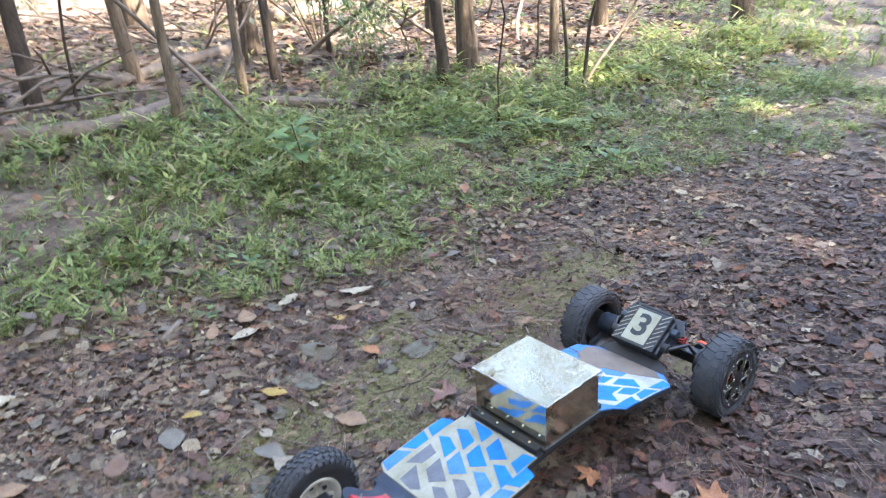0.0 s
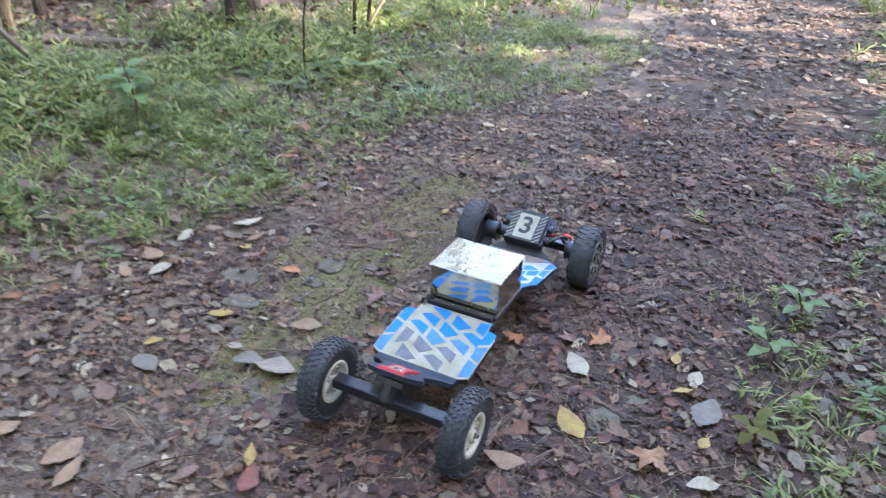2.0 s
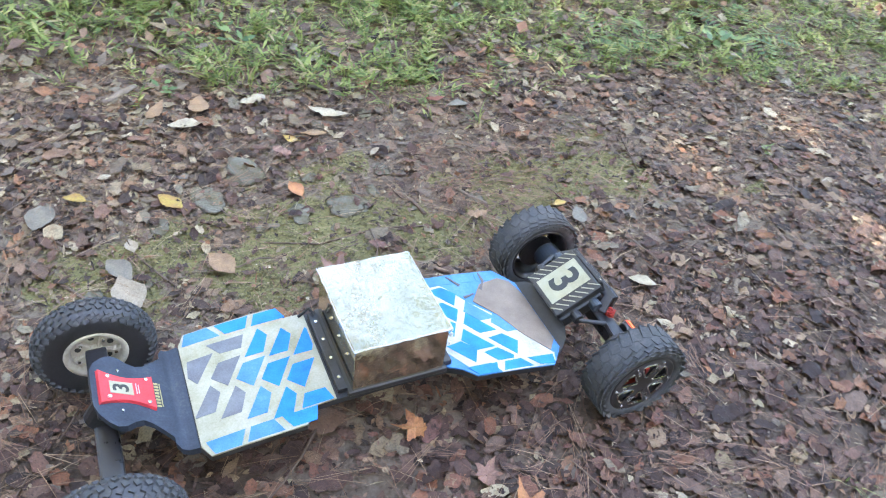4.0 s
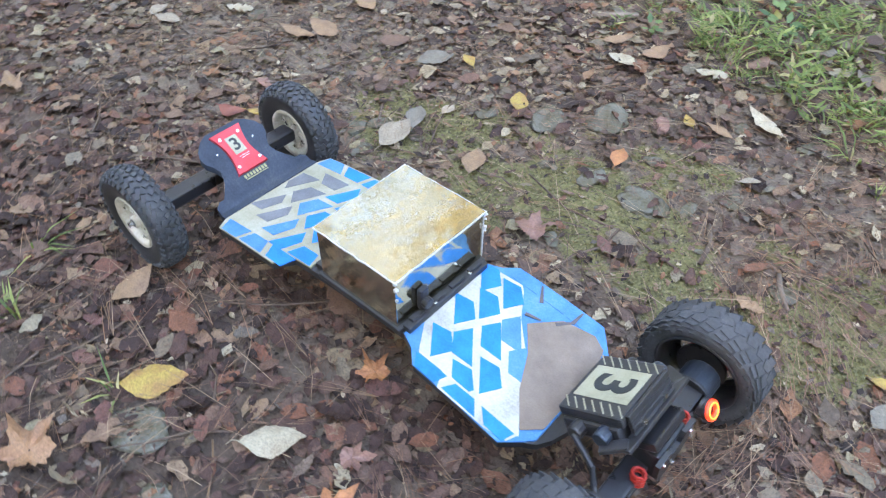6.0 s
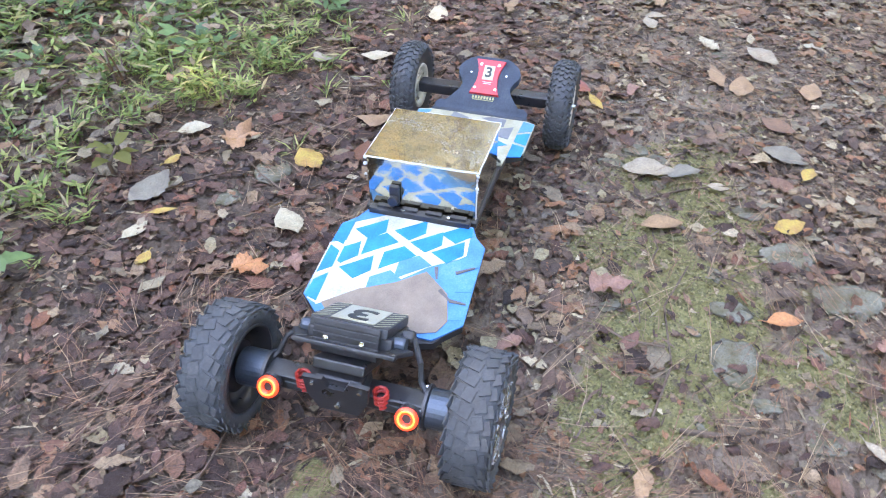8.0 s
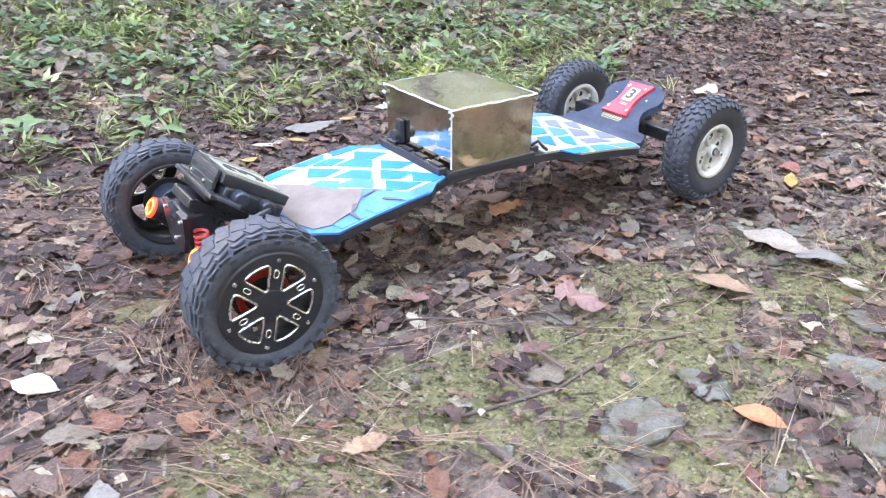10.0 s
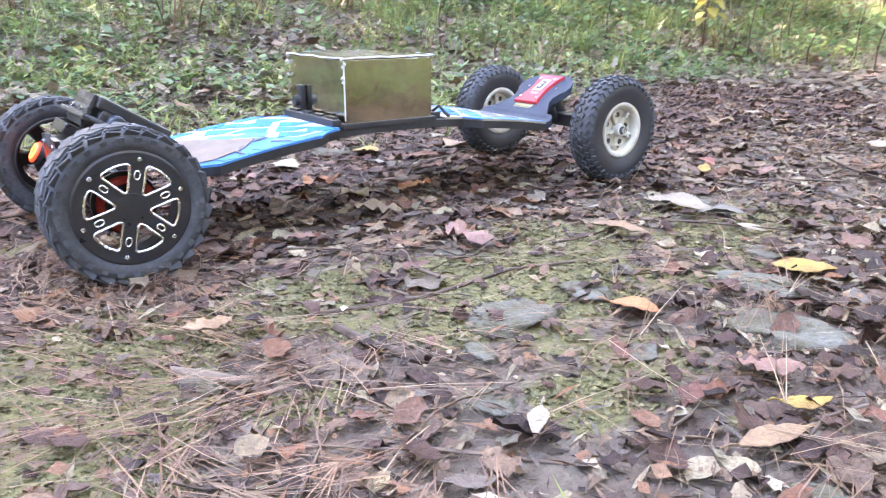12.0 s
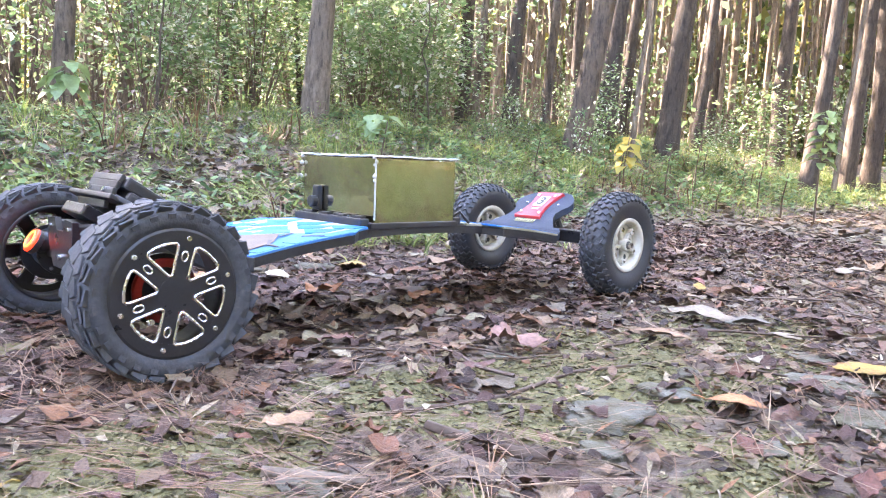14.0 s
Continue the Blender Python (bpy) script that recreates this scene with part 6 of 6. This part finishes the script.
face = part("truck_face", face_plate([(-0.050, 0.160), (-0.020, 0.162), (-0.012, 0.146), (0.012, 0.146), (0.020, 0.162), (0.050, 0.160), (0.046, 0.126), (0.030, 0.098), (-0.030, 0.098), (-0.046, 0.126)], 0.519, 0.5265), "black_metal", rt, "dark notched truck face plate")
for s in (-1, 1):
    part("face_bolt", rod(0.003, 0.003, at(0.5275, 0.003 + s * 0.036, 0.150, ALONG_X), 8), "silver", face)
part("king_bolt", rod(0.004, 0.004, at(0.5280, 0.003, 0.112, ALONG_X), 10), "silver", rt)
for s in (-1, 1):
    coil = [(0.506 + 0.0095 * math.cos(t * 0.7), 0.003 + s * 0.060 + 0.0095 * math.sin(t * 0.7), 0.112 + 0.0008 * t) for t in range(36)]
    part("spring", tube(coil, 0.0028, False), "red_spring", rt, "red coil spring")
    part("motor_can", rod(0.030, 0.046, at(0.488, 0.003 + s * 0.148, 0.105, ALONG_Y), 28, edge=0.004), "motor_blue", rt, "blue-grey motor can")
    part("motor_flange", rod(0.034, 0.006, at(0.488, 0.003 + s * 0.124, 0.105, ALONG_Y), 28, edge=0.001), "black_metal", rt)
    for k in range(4):
        a = k * math.pi / 2 + 0.6
        part("flange_bolt", rod(0.003, 0.004, at(0.488 + 0.029 * math.cos(a), 0.003 + s * 0.1195, 0.105 + 0.029 * math.sin(a), ALONG_Y), 8), "silver", rt)
    # Black block set on the arm in place of its shaded slot.
    part("arm_pocket", block((0.004, 0.030, 0.012), at(0.5095, 0.003 + s * 0.075, 0.112), 0.0015), "print_black", rt)
    lamp = part("tail_lamp", rod(0.0150, 0.012, at(0.518, 0.003 + s * 0.106, 0.121, ALONG_X), 24, edge=0.002), "black_plastic", rt, "round tail lamp with a glowing red ring")
    aim = at(0.5300, 0.003 + s * 0.106, 0.123) @ Matrix.Rotation(-0.55, 4, "Y") @ Matrix.Rotation(-math.pi / 2, 4, "Z")
    part("lamp_face", rod(0.0175, 0.008, aim @ at(0, -0.004, 0, ALONG_Y), 24, edge=0.001), "black_plastic", lamp)
    for name, prof, mat in (("light_ring", [(0.0070, 0.0), (0.0168, 0.0), (0.0166, 0.003), (0.0120, 0.0050), (0.0072, 0.003)], "lamp"), ("light_core", [(0.0105, 0.004), (0.0133, 0.004), (0.0129, 0.0056), (0.0109, 0.0056)], "lamp_core")):
        ring = lathe(prof, 32)
        bmesh.ops.transform(ring, matrix=aim, verts=ring.verts)
        part(name, ring, mat, lamp, "glowing red lamp ring" if mat == "lamp" else "bright orange lamp core", True)


# ---- fallen leaves, sticks and stones that can be told apart ----
LEAF_SHAPES = {"ovate": OVATE, "lance": LANCE, "maple": MAPLE, "oak": OAK}
PAINT = {
    "tan": leaf_paint("leaf_tan", (0.25, 0.155, 0.085), (0.165, 0.095, 0.055), 0.6),
    "pale": leaf_paint("leaf_pale", (0.35, 0.305, 0.215), (0.24, 0.19, 0.125), 0.6),
    "buff": leaf_paint("leaf_buff", (0.26, 0.215, 0.155), (0.18, 0.14, 0.10), 0.6),
    "rust": leaf_paint("leaf_rust", (0.30, 0.160, 0.080), (0.19, 0.09, 0.045), 0.6),
    "yellow": leaf_paint("leaf_yellow", (0.33, 0.235, 0.05), (0.23, 0.105, 0.04), 0.8),
    "orange": leaf_paint("leaf_orange", (0.38, 0.165, 0.065), (0.25, 0.09, 0.04), 0.6),
    "red": leaf_paint("leaf_red", (0.20, 0.062, 0.042), (0.13, 0.045, 0.034), 0.6),
    "brown": leaf_paint("leaf_brown", (0.15, 0.082, 0.05), (0.085, 0.045, 0.03), 0.6),
    "grey": leaf_paint("leaf_grey", (0.155, 0.138, 0.108), (0.10, 0.083, 0.064), 0.6),
    "pink": leaf_paint("leaf_pink", (0.22, 0.115, 0.085), (0.15, 0.075, 0.055), 0.6),
}
SHAPE_WORD = {"ovate": "oval", "lance": "narrow", "maple": "lobed maple", "oak": "lobed"}


def maple_form(seed):
    """A palmate leaf with five toothed lobes, drawn as rings round its middle."""
    r = np.random.default_rng(seed)
    v, q = [], []
    n = 40
    lobes = ((0.0, 0.62), (1.05, 0.52), (-1.05, 0.52), (2.1, 0.36), (-2.1, 0.36))
    for ring in (0.05, 0.5, 1.0):
        for k in range(n):
            a = 2 * math.pi * k / n
            rad = 0.29
            for c, size in lobes:
                d = abs((a - c + math.pi) % (2 * math.pi) - math.pi)
                rad = max(rad, size * max(0.0, 1 - (d / 0.66) ** 1.2) * (1 + 0.10 * math.cos(3 * math.pi * d / 0.5)))
            rad *= 1 + r.normal(0, 0.055)
            fold = 0.09 * math.cos(2.5 * a) * ring * ring + 0.13 * ring * ring * r.uniform(-0.2, 0.7)
            v.append((rad * ring * math.cos(a), rad * ring * math.sin(a), fold))
    for i in range(2):
        q += [(i * n + k, i * n + (k + 1) % n, (i + 1) * n + (k + 1) % n, (i + 1) * n + k) for k in range(n)]
    return np.array(v), np.array(q)


def fallen_leaf(seed, shape, paint, x, y, length, turn, stem=True, lift=0.016):
    widths = LEAF_SHAPES[shape]
    dense = np.interp(np.linspace(0, 1, 15), np.linspace(0, 1, len(widths)), widths)
    r = random.Random(seed)
    v, q = leaf_form(dense, r.uniform(-0.3, 0.35), r.uniform(-0.2, 0.3), 0.009 if shape in ("ovate", "lance") else 0.03, seed, jag=0.035)
    if shape == "maple":
        v, q = maple_form(seed)
    v = v * length * 1.02
    v[:, 2] -= v[:, 2].min()
    bm = bmesh.new()
    vs = [bm.verts.new(p) for p in v]
    for f in q:
        bm.faces.new([vs[k] for k in f])
    bmesh.ops.recalc_face_normals(bm, faces=bm.faces)
    bm.normal_update()
    back = [bm.verts.new((p[0], p[1], p[2] - 0.0008)) for p in v]
    for f in q:
        bm.faces.new([back[k] for k in f][::-1])
    if stem and shape != "maple":
        tube([(v[1][0] - 0.22 * length, 0.02 * length, 0.002), (v[1][0] - 0.1 * length, 0.01 * length, v[1][2] + 0.002), tuple(v[1])], 0.0009, False, 5, bm)
    me = bpy.data.meshes.new("fallen_leaf")
    bm.to_mesh(me)
    bm.free()
    me.materials.append(PAINT[paint])
    me.shade_smooth()
    ob = new("fallen_leaf", me)
    ob.matrix_basis = Matrix.Translation((x, y, float(height(x, y)) + lift)) @ Euler((r.uniform(-0.1, 0.1), r.uniform(-0.1, 0.1), math.radians(turn))).to_matrix().to_4x4()
    return tagged(ob, f"{paint} {SHAPE_WORD[shape]} fallen leaf lying on the leaf litter", "leaf", "fallen leaves")


LEAVES_BY_THE_BANK = [
    ("ovate", "yellow", -0.209, -0.375, 0.115, 47), ("ovate", "pale", 0.029, -0.317, 0.103, 45), ("maple", "orange", 0.180, -0.342, 0.088, 81), ("ovate", "tan", -0.416, -0.281, 0.096, 101),
    ("maple", "pink", 0.141, -0.255, 0.060, 42), ("ovate", "pale", -0.774, -0.409, 0.095, 114), ("ovate", "pale", -1.123, -0.324, 0.110, 10), ("maple", "rust", -0.235, -0.580, 0.110, 175),
    ("ovate", "pale", -0.29, -1.288, 0.098, 178), ("ovate", "pale", -0.259, -0.708, 0.083, 123), ("ovate", "grey", -0.003, -0.671, 0.130, 172), ("ovate", "pale", 0.137, -0.619, 0.072, 170),
    ("ovate", "yellow", 0.210, -0.554, 0.050, 1), ("ovate", "yellow", -0.118, -0.685, 0.051, 163), ("lance", "yellow", 0.065, -0.597, 0.059, 123), ("ovate", "buff", -0.710, -0.548, 0.087, 69),
]
LEAVES_MIDWAY = [
    ("ovate", "buff", -0.394, 0.396, 0.120, 100), ("ovate", "grey", -0.404, 0.480, 0.085, 121), ("ovate", "yellow", -0.262, 0.702, 0.080, 126), ("ovate", "tan", -0.190, 0.440, 0.092, 115),
    ("ovate", "orange", 0.045, 0.672, 0.066, 105), ("maple", "pink", 0.046, 0.340, 0.090, 110), ("oak", "pink", 0.241, 0.200, 0.052, 130), ("oak", "tan", 0.466, 0.448, 0.055, 176),
    ("ovate", "brown", -0.104, -0.045, 0.092, 171), ("oak", "orange", -0.09, 0.015, 0.085, 6), ("maple", "orange", 0.057, -0.119, 0.071, 162), ("ovate", "grey", 0.736, 0.373, 0.071, 76),
    ("ovate", "yellow", 0.712, 0.435, 0.042, 0), ("ovate", "buff", -0.369, 0.556, 0.051, 96), ("ovate", "pale", 0.756, 0.106, 0.067, 136),
]
LEAVES_AHEAD = [
    ("ovate", "buff", -1.100, 0.680, 0.115, 48), ("oak", "pale", -1.145, 0.524, 0.086, 40), ("ovate", "buff", -1.229, 0.343, 0.080, 22), ("lance", "tan", -0.920, 0.552, 0.112, 18),
    ("ovate", "tan", -0.885, 0.615, 0.110, 178), ("ovate", "tan", -0.906, 0.798, 0.095, 167), ("ovate", "brown", -0.690, 0.700, 0.092, 62), ("ovate", "yellow", -0.472, 0.755, 0.055, 155),
    ("ovate", "red", -0.745, 0.195, 0.080, 17), ("oak", "pink", -0.789, 0.326, 0.056, 169), ("lance", "yellow", -0.683, 0.241, 0.080, 33), ("maple", "tan", -1.419, 0.356, 0.094, 154),
    ("maple", "tan", -1.232, -0.111, 0.087, 158), ("ovate", "buff", -1.294, 0.356, 0.069, 102), ("ovate", "pale", -1.61, -0.251, 0.064, 174), ("lance", "tan", -1.513, -0.068, 0.14, 8),
]
LEAVES_PAST_THE_TRACK = [
    ("ovate", "grey", -0.548, 0.710, 0.108, 72), ("ovate", "pale", -0.170, 1.029, 0.090, 171), ("ovate", "tan", -0.118, 1.112, 0.100, 75),
    ("lance", "pale", 0.233, 1.016, 0.126, 155), ("lance", "tan", 0.166, 0.920, 0.077, 167), ("lance", "buff", 0.307, 0.792, 0.052, 41), ("ovate", "pale", -0.399, 0.838, 0.034, 14),
    ("oak", "pale", 0.040, 1.124, 0.080, 10), ("oak", "brown", 0.110, 1.235, 0.076, 70), ("ovate", "pale", 0.291, 1.344, 0.073, 33), ("ovate", "tan", 0.379, 1.377, 0.100, 118),
    ("ovate", "grey", 0.650, 0.970, 0.072, 178), ("lance", "red", 0.589, 1.019, 0.070, 166), ("lance", "tan", -0.237, 1.116, 0.112, 59), ("ovate", "yellow", 0.095, 0.905, 0.045, 140),
    ("oak", "pink", 0.057, 0.848, 0.060, 129), ("ovate", "pale", -0.84, 1.20, 0.12, 160),
]
for k, row in enumerate(LEAVES_BY_THE_BANK + LEAVES_MIDWAY + LEAVES_AHEAD + LEAVES_PAST_THE_TRACK):
    fallen_leaf(200 + k, *row)


def stick(points, radius, mat, label, seed):
    r = np.random.default_rng(seed)
    pts = [(x, y, float(height(x, y)) + radius * 0.8) for x, y in points]
    v, q = ring_tube(pts, [radius * (1 - 0.35 * i / len(pts)) * r.uniform(0.9, 1.1) for i in range(len(pts))], 9, r, 0.10)
    n = len(v)
    q += [tuple(range(8, -1, -1)), tuple(range(n - 9, n))]
    me = bpy.data.meshes.new("stick")
    me.from_pydata(v, [], q)
    me.materials.append(M[mat])
    me.shade_smooth()
    return tagged(new("stick", me), label, "stick", "sticks on the ground")


stick([(-0.37, 1.19), (-0.34, 1.215), (-0.31, 1.25), (-0.27, 1.28)], 0.013, "dead_wood", "short weathered grey stick at the grass edge", 301)
stick([(-0.62, 0.62), (-0.55, 0.66), (-0.50, 0.60), (-0.44, 0.63)], 0.005, "twig", "thin crooked twig on the trail", 302)
stick([(0.30, 0.62), (0.33, 0.56), (0.34, 0.50)], 0.006, "twig", "thin crooked twig on the moss", 303)
stick([(0.35, 0.45), (0.20, 0.48), (0.05, 0.46), (-0.08, 0.50)], 0.0025, "twig", "long thin twig half in the moss", 304)
stick([(-0.055, -0.375), (-0.02, -0.40), (0.02, -0.44), (0.06, -0.46)], 0.0022, "straw", "long straw-coloured pine twig on the litter", 306)
stick([(-0.52, 0.48), (-0.49, 0.44), (-0.47, 0.41)], 0.004, "twig", "short grey twig beside the wheel", 307)
stick([(-0.93, 0.27), (-0.90, 0.31), (-0.87, 0.34)], 0.004, "twig", "short grey twig on the litter", 308)
stick([(0.52, 0.50), (0.49, 0.54), (0.47, 0.575)], 0.006, "dead_wood", "short weathered stick lying on the moss", 309)
stick([(-1.5, -1.35), (-1.2, -1.6), (-1.0, -1.75)], 0.02, "dead_wood", "rotting branch lying in the grass", 305)


def log(points, radius, label, seed):
    r = np.random.default_rng(seed)
    pts = [(x, y, float(height(x, y)) + radius * 0.6) for x, y in points]
    v, q = ring_tube(pts, [radius * r.uniform(0.85, 1.1) for _ in pts], 12, r, 0.06)
    n = len(v)
    q += [tuple(range(11, -1, -1)), tuple(range(n - 12, n))]
    me = bpy.data.meshes.new("log")
    me.from_pydata(v, [], q)
    me.materials.append(M["dead_wood"])
    me.shade_smooth()
    return tagged(new("log", me), label, "log", "fallen logs")


log([(1.0, 3.5), (1.25, 3.3), (1.56, 2.9), (1.75, 2.75)], 0.032, "thin pale fallen pole at the edge of the trees", 310)
log([(2.4, 4.5), (2.9, 4.65), (3.7, 4.85)], 0.05, "pale fallen log lying under the trees", 311)
log([(0.5, 4.3), (1.3, 4.75), (2.1, 5.0)], 0.05, "thin fallen branch on the forest floor", 312)
log([(3.0, 6.2), (4.5, 6.6), (6.0, 6.5)], 0.10, "fallen trunk among the trees", 313)
log([(-0.2, 3.5), (0.25, 3.35), (0.7, 3.45)], 0.06, "rotting pale log among dry leaves", 314)


def dead_branch(x, y, length, lean, turn, seed, thick=0.016):
    """A bare branch leaning from the forest floor."""
    r = np.random.default_rng(seed)
    z0 = float(height(x, y)) - 0.02
    c, s = math.cos(turn), math.sin(turn)
    main = [(x + c * length * math.cos(lean) * u + r.normal(0, 0.02), y + s * length * math.cos(lean) * u + r.normal(0, 0.02), z0 + length * math.sin(lean) * u + 0.10 * math.sin(u * 3)) for u in np.linspace(0, 1, 7)]
    v, q = ring_tube(main, [thick * length / 1.5 * (1 - 0.8 * i / 6) for i in range(7)], 6, r, 0.08)
    for k in (2, 3, 4):
        b = Vector(main[k])
        d = Vector((c + r.normal(0, 0.5), s + r.normal(0, 0.5), r.uniform(0.2, 0.9))).normalized() * length * r.uniform(0.2, 0.4)
        lv, lq = ring_tube([b, b + d * 0.5 + Vector((0, 0, 0.03)), b + d], [0.010, 0.007, 0.003], 5, r, 0.08)
        o = len(v)
        v += lv
        q += [tuple(o + w for w in f) for f in lq]
    me = bpy.data.meshes.new("dead_branch")
    me.from_pydata(v, [], q)
    me.materials.append(M["dead_wood"])
    me.shade_smooth()
    return tagged(new("dead_branch", me), "bare grey dead branch leaning on the forest floor", "branch", "dead branches")


dead_branch(0.90, 2.86, 2.6, 0.75, 2.2, 320, 0.009)
dead_branch(3.1, 3.5, 1.6, 0.5, 2.3, 321)
dead_branch(2.95, 2.2, 1.2, 0.8, -0.4, 322)
twist = random.Random(330)
for k in range(28):
    dead_branch(twist.uniform(-1.5, 4.5), twist.uniform(3.5, 6.2), twist.uniform(0.8, 2.0), twist.uniform(0.05, 0.7), twist.uniform(0, 6.28), 331 + k)


def stone(x, y, size, seed, label):
    r = random.Random(seed)
    bm = bmesh.new()
    bmesh.ops.create_icosphere(bm, subdivisions=3, radius=1.0)
    for v in bm.verts:
        d = 1 + 0.42 * noise.noise(v.co * 1.3 + Vector((seed, 0, 0))) + 0.16 * noise.noise(v.co * 4 + Vector((0, seed, 0)))
        v.co = Vector((v.co.x * d * size[0], v.co.y * d * size[1], min(v.co.z * d, 0.55 + 0.12 * v.co.x) * size[2]))
    me = bpy.data.meshes.new("stone")
    bm.to_mesh(me)
    bm.free()
    me.materials.append(M["stone"])
    me.shade_smooth()
    ob = new("stone", me)
    ob.matrix_basis = at(x, y, float(height(x, y)) + 0.002 + size[2] * 0.12, Matrix.Rotation(r.uniform(0, 6), 4, "Z"))
    return tagged(ob, label, "stone", "stones in the trail")


for k, (x, y, s) in enumerate(((-0.058, 0.790, 0.062), (0.160, 0.586, 0.055), (-0.172, 0.70, 0.055), (0.03, 0.585, 0.036), (0.50, 0.537, 0.030), (-0.155, -0.444, 0.05), (-0.035, -0.497, 0.035), (-0.467, 0.418, 0.03), (-0.5, 0.36, 0.035), (-0.42, 0.31, 0.03), (-0.75, 0.3, 0.025), (-0.30, 0.62, 0.03), (0.30, 0.72, 0.03), (-1.1, 0.55, 0.03), (-0.95, 1.0, 0.03))):
    stone(x, y, (s, s * 0.75, s * 0.22), 400 + k, "flat grey stone half buried in the trail")
dice = random.Random(420)
for k in range(12):
    s = dice.uniform(0.012, 0.028)
    stone(dice.uniform(-1.2, 0.75), dice.uniform(0.34, 1.05), (s, s * dice.uniform(0.6, 0.85), s * 0.26), 421 + k, "flat grey stone half buried in the trail")


# ---- single plants ----
def broad_plant(x, y, tall, leaves, size, seed, label, mat="herb", droop=-0.1):
    r = np.random.default_rng(seed)
    root = new("plant")
    v, q = ring_tube([(0, 0, -0.02), (0.02, 0.01, tall * 0.5), (0.0, 0.03, tall)], [0.006, 0.005, 0.003], 6, r)
    link_mesh("stem", v, q, M["twig"], root)
    shape = leaf_form(np.interp(np.linspace(0, 1, 9), np.linspace(0, 1, 7), OVATE), 0.25, -0.4, 0.006, seed)
    for k in range(leaves):
        u = 0.55 + 0.45 * k / max(leaves - 1, 1)
        m = at(0.0, 0.02 * u, tall * u) @ Matrix.Rotation(k * 2.4 + r.uniform(-0.4, 0.4), 4, "Z") @ Matrix.Rotation(droop + r.uniform(-0.25, 0.25), 4, "Y") @ Matrix.Translation((size * 0.62, 0, 0)) @ Matrix.Scale(size * r.uniform(0.8, 1.15), 4)
        ob = link_mesh("leaf", [tuple(m @ Vector(p)) for p in shape[0]], shape[1].tolist(), M[mat], root)
        ob.data.shade_smooth()
    root.matrix_basis = on_ground(x, y, 0, 1, 0.0)
    return tagged(root, label, "plant", "single plants")


broad_plant(-0.67, -3.97, 0.40, 13, 0.19, 501, "upright plant with large round pale green leaves", "herb_pale", 0.65)
broad_plant(-2.5, -3.25, 0.22, 9, 0.21, 502, "low plant with large round pale green leaves", "herb_pale", 0.55)
broad_plant(-3.77, -2.0, 0.46, 13, 0.13, 503, "small seedling tree with yellow leaves", "yellow_leaf", 0.5)
broad_plant(-3.95, -2.15, 0.34, 9, 0.09, 509, "small seedling tree with yellow leaves", "yellow_leaf")
broad_plant(-4.08, -0.80, 0.72, 30, 0.11, 504, "upright bright green weed at the trail's edge", "herb_pale", 0.5)
broad_plant(-3.94, -0.95, 0.30, 11, 0.09, 505, "low bright green weed at the trail's edge")
broad_plant(0.65, 1.98, 0.30, 14, 0.12, 510, "pale blue-green leafy plant in the grass")
for k in range(16):
    wx, wy = dice.uniform(-6.5, -1.5), dice.uniform(-2.6, -0.4)
    if float(beyond(wx, wy)) > 0.25:
        broad_plant(wx, wy, dice.uniform(0.18, 0.5), dice.randint(8, 13), dice.uniform(0.06, 0.10), 520 + k, "upright leafy green weed in the grass")
broad_plant(0.62, -0.86, 0.10, 6, 0.07, 506, "little green seedling at the grass edge")
broad_plant(-0.05, -0.80, 0.08, 6, 0.055, 507, "little yellow-leaved seedling beside the trail", "far_leaf")
broad_plant(0.35, -0.80, 0.09, 5, 0.07, 508, "little green seedling at the grass edge")


def fern(x, y, size, seed, label):
    r = np.random.default_rng(seed)
    root = new("fern")
    for f in range(6):
        a, L = f * 1.05 + r.uniform(-0.2, 0.2), size * r.uniform(0.8, 1.1)
        v, q = [], []
        for i in range(1, 15):
            u = i / 14
            c = Vector((math.cos(a) * L * u, math.sin(a) * L * u, L * (0.75 * u - 0.62 * u * u) + 0.02))
            w = 0.22 * L * math.sin(math.pi * min(1, 0.12 + u * 0.9)) + 0.004
            side, ahead = Vector((-math.sin(a), math.cos(a), 0.0)), Vector((math.cos(a), math.sin(a), 0))
            for s in (-1, 1):
                o = len(v)
                tip = c + side * s * w + ahead * w * 0.35 - Vector((0, 0, 0.12 * w))
                v += [tuple(c - ahead * L * 0.018), tuple(c.lerp(tip, 0.6) - ahead * L * 0.022), tuple(tip), tuple(c.lerp(tip, 0.5) + ahead * L * 0.022)]
                q.append((o, o + 1, o + 2, o + 3))
        link_mesh("frond", v, q, M["herb"], root)
    root.matrix_basis = on_ground(x, y, 0, 1, 0.0)
    return tagged(root, label, "fern", "ferns")


fern(2.06, 1.25, 0.30, 604, "green fern leaning over the trail's edge")
fern(2.2, 1.75, 0.42, 601, "green fern with arching fronds at the trail's edge")
fern(1.62, 1.9, 0.30, 602, "small green fern among the grass")
fern(1.45, 1.25, 0.22, 603, "small green fern at the trail's edge")
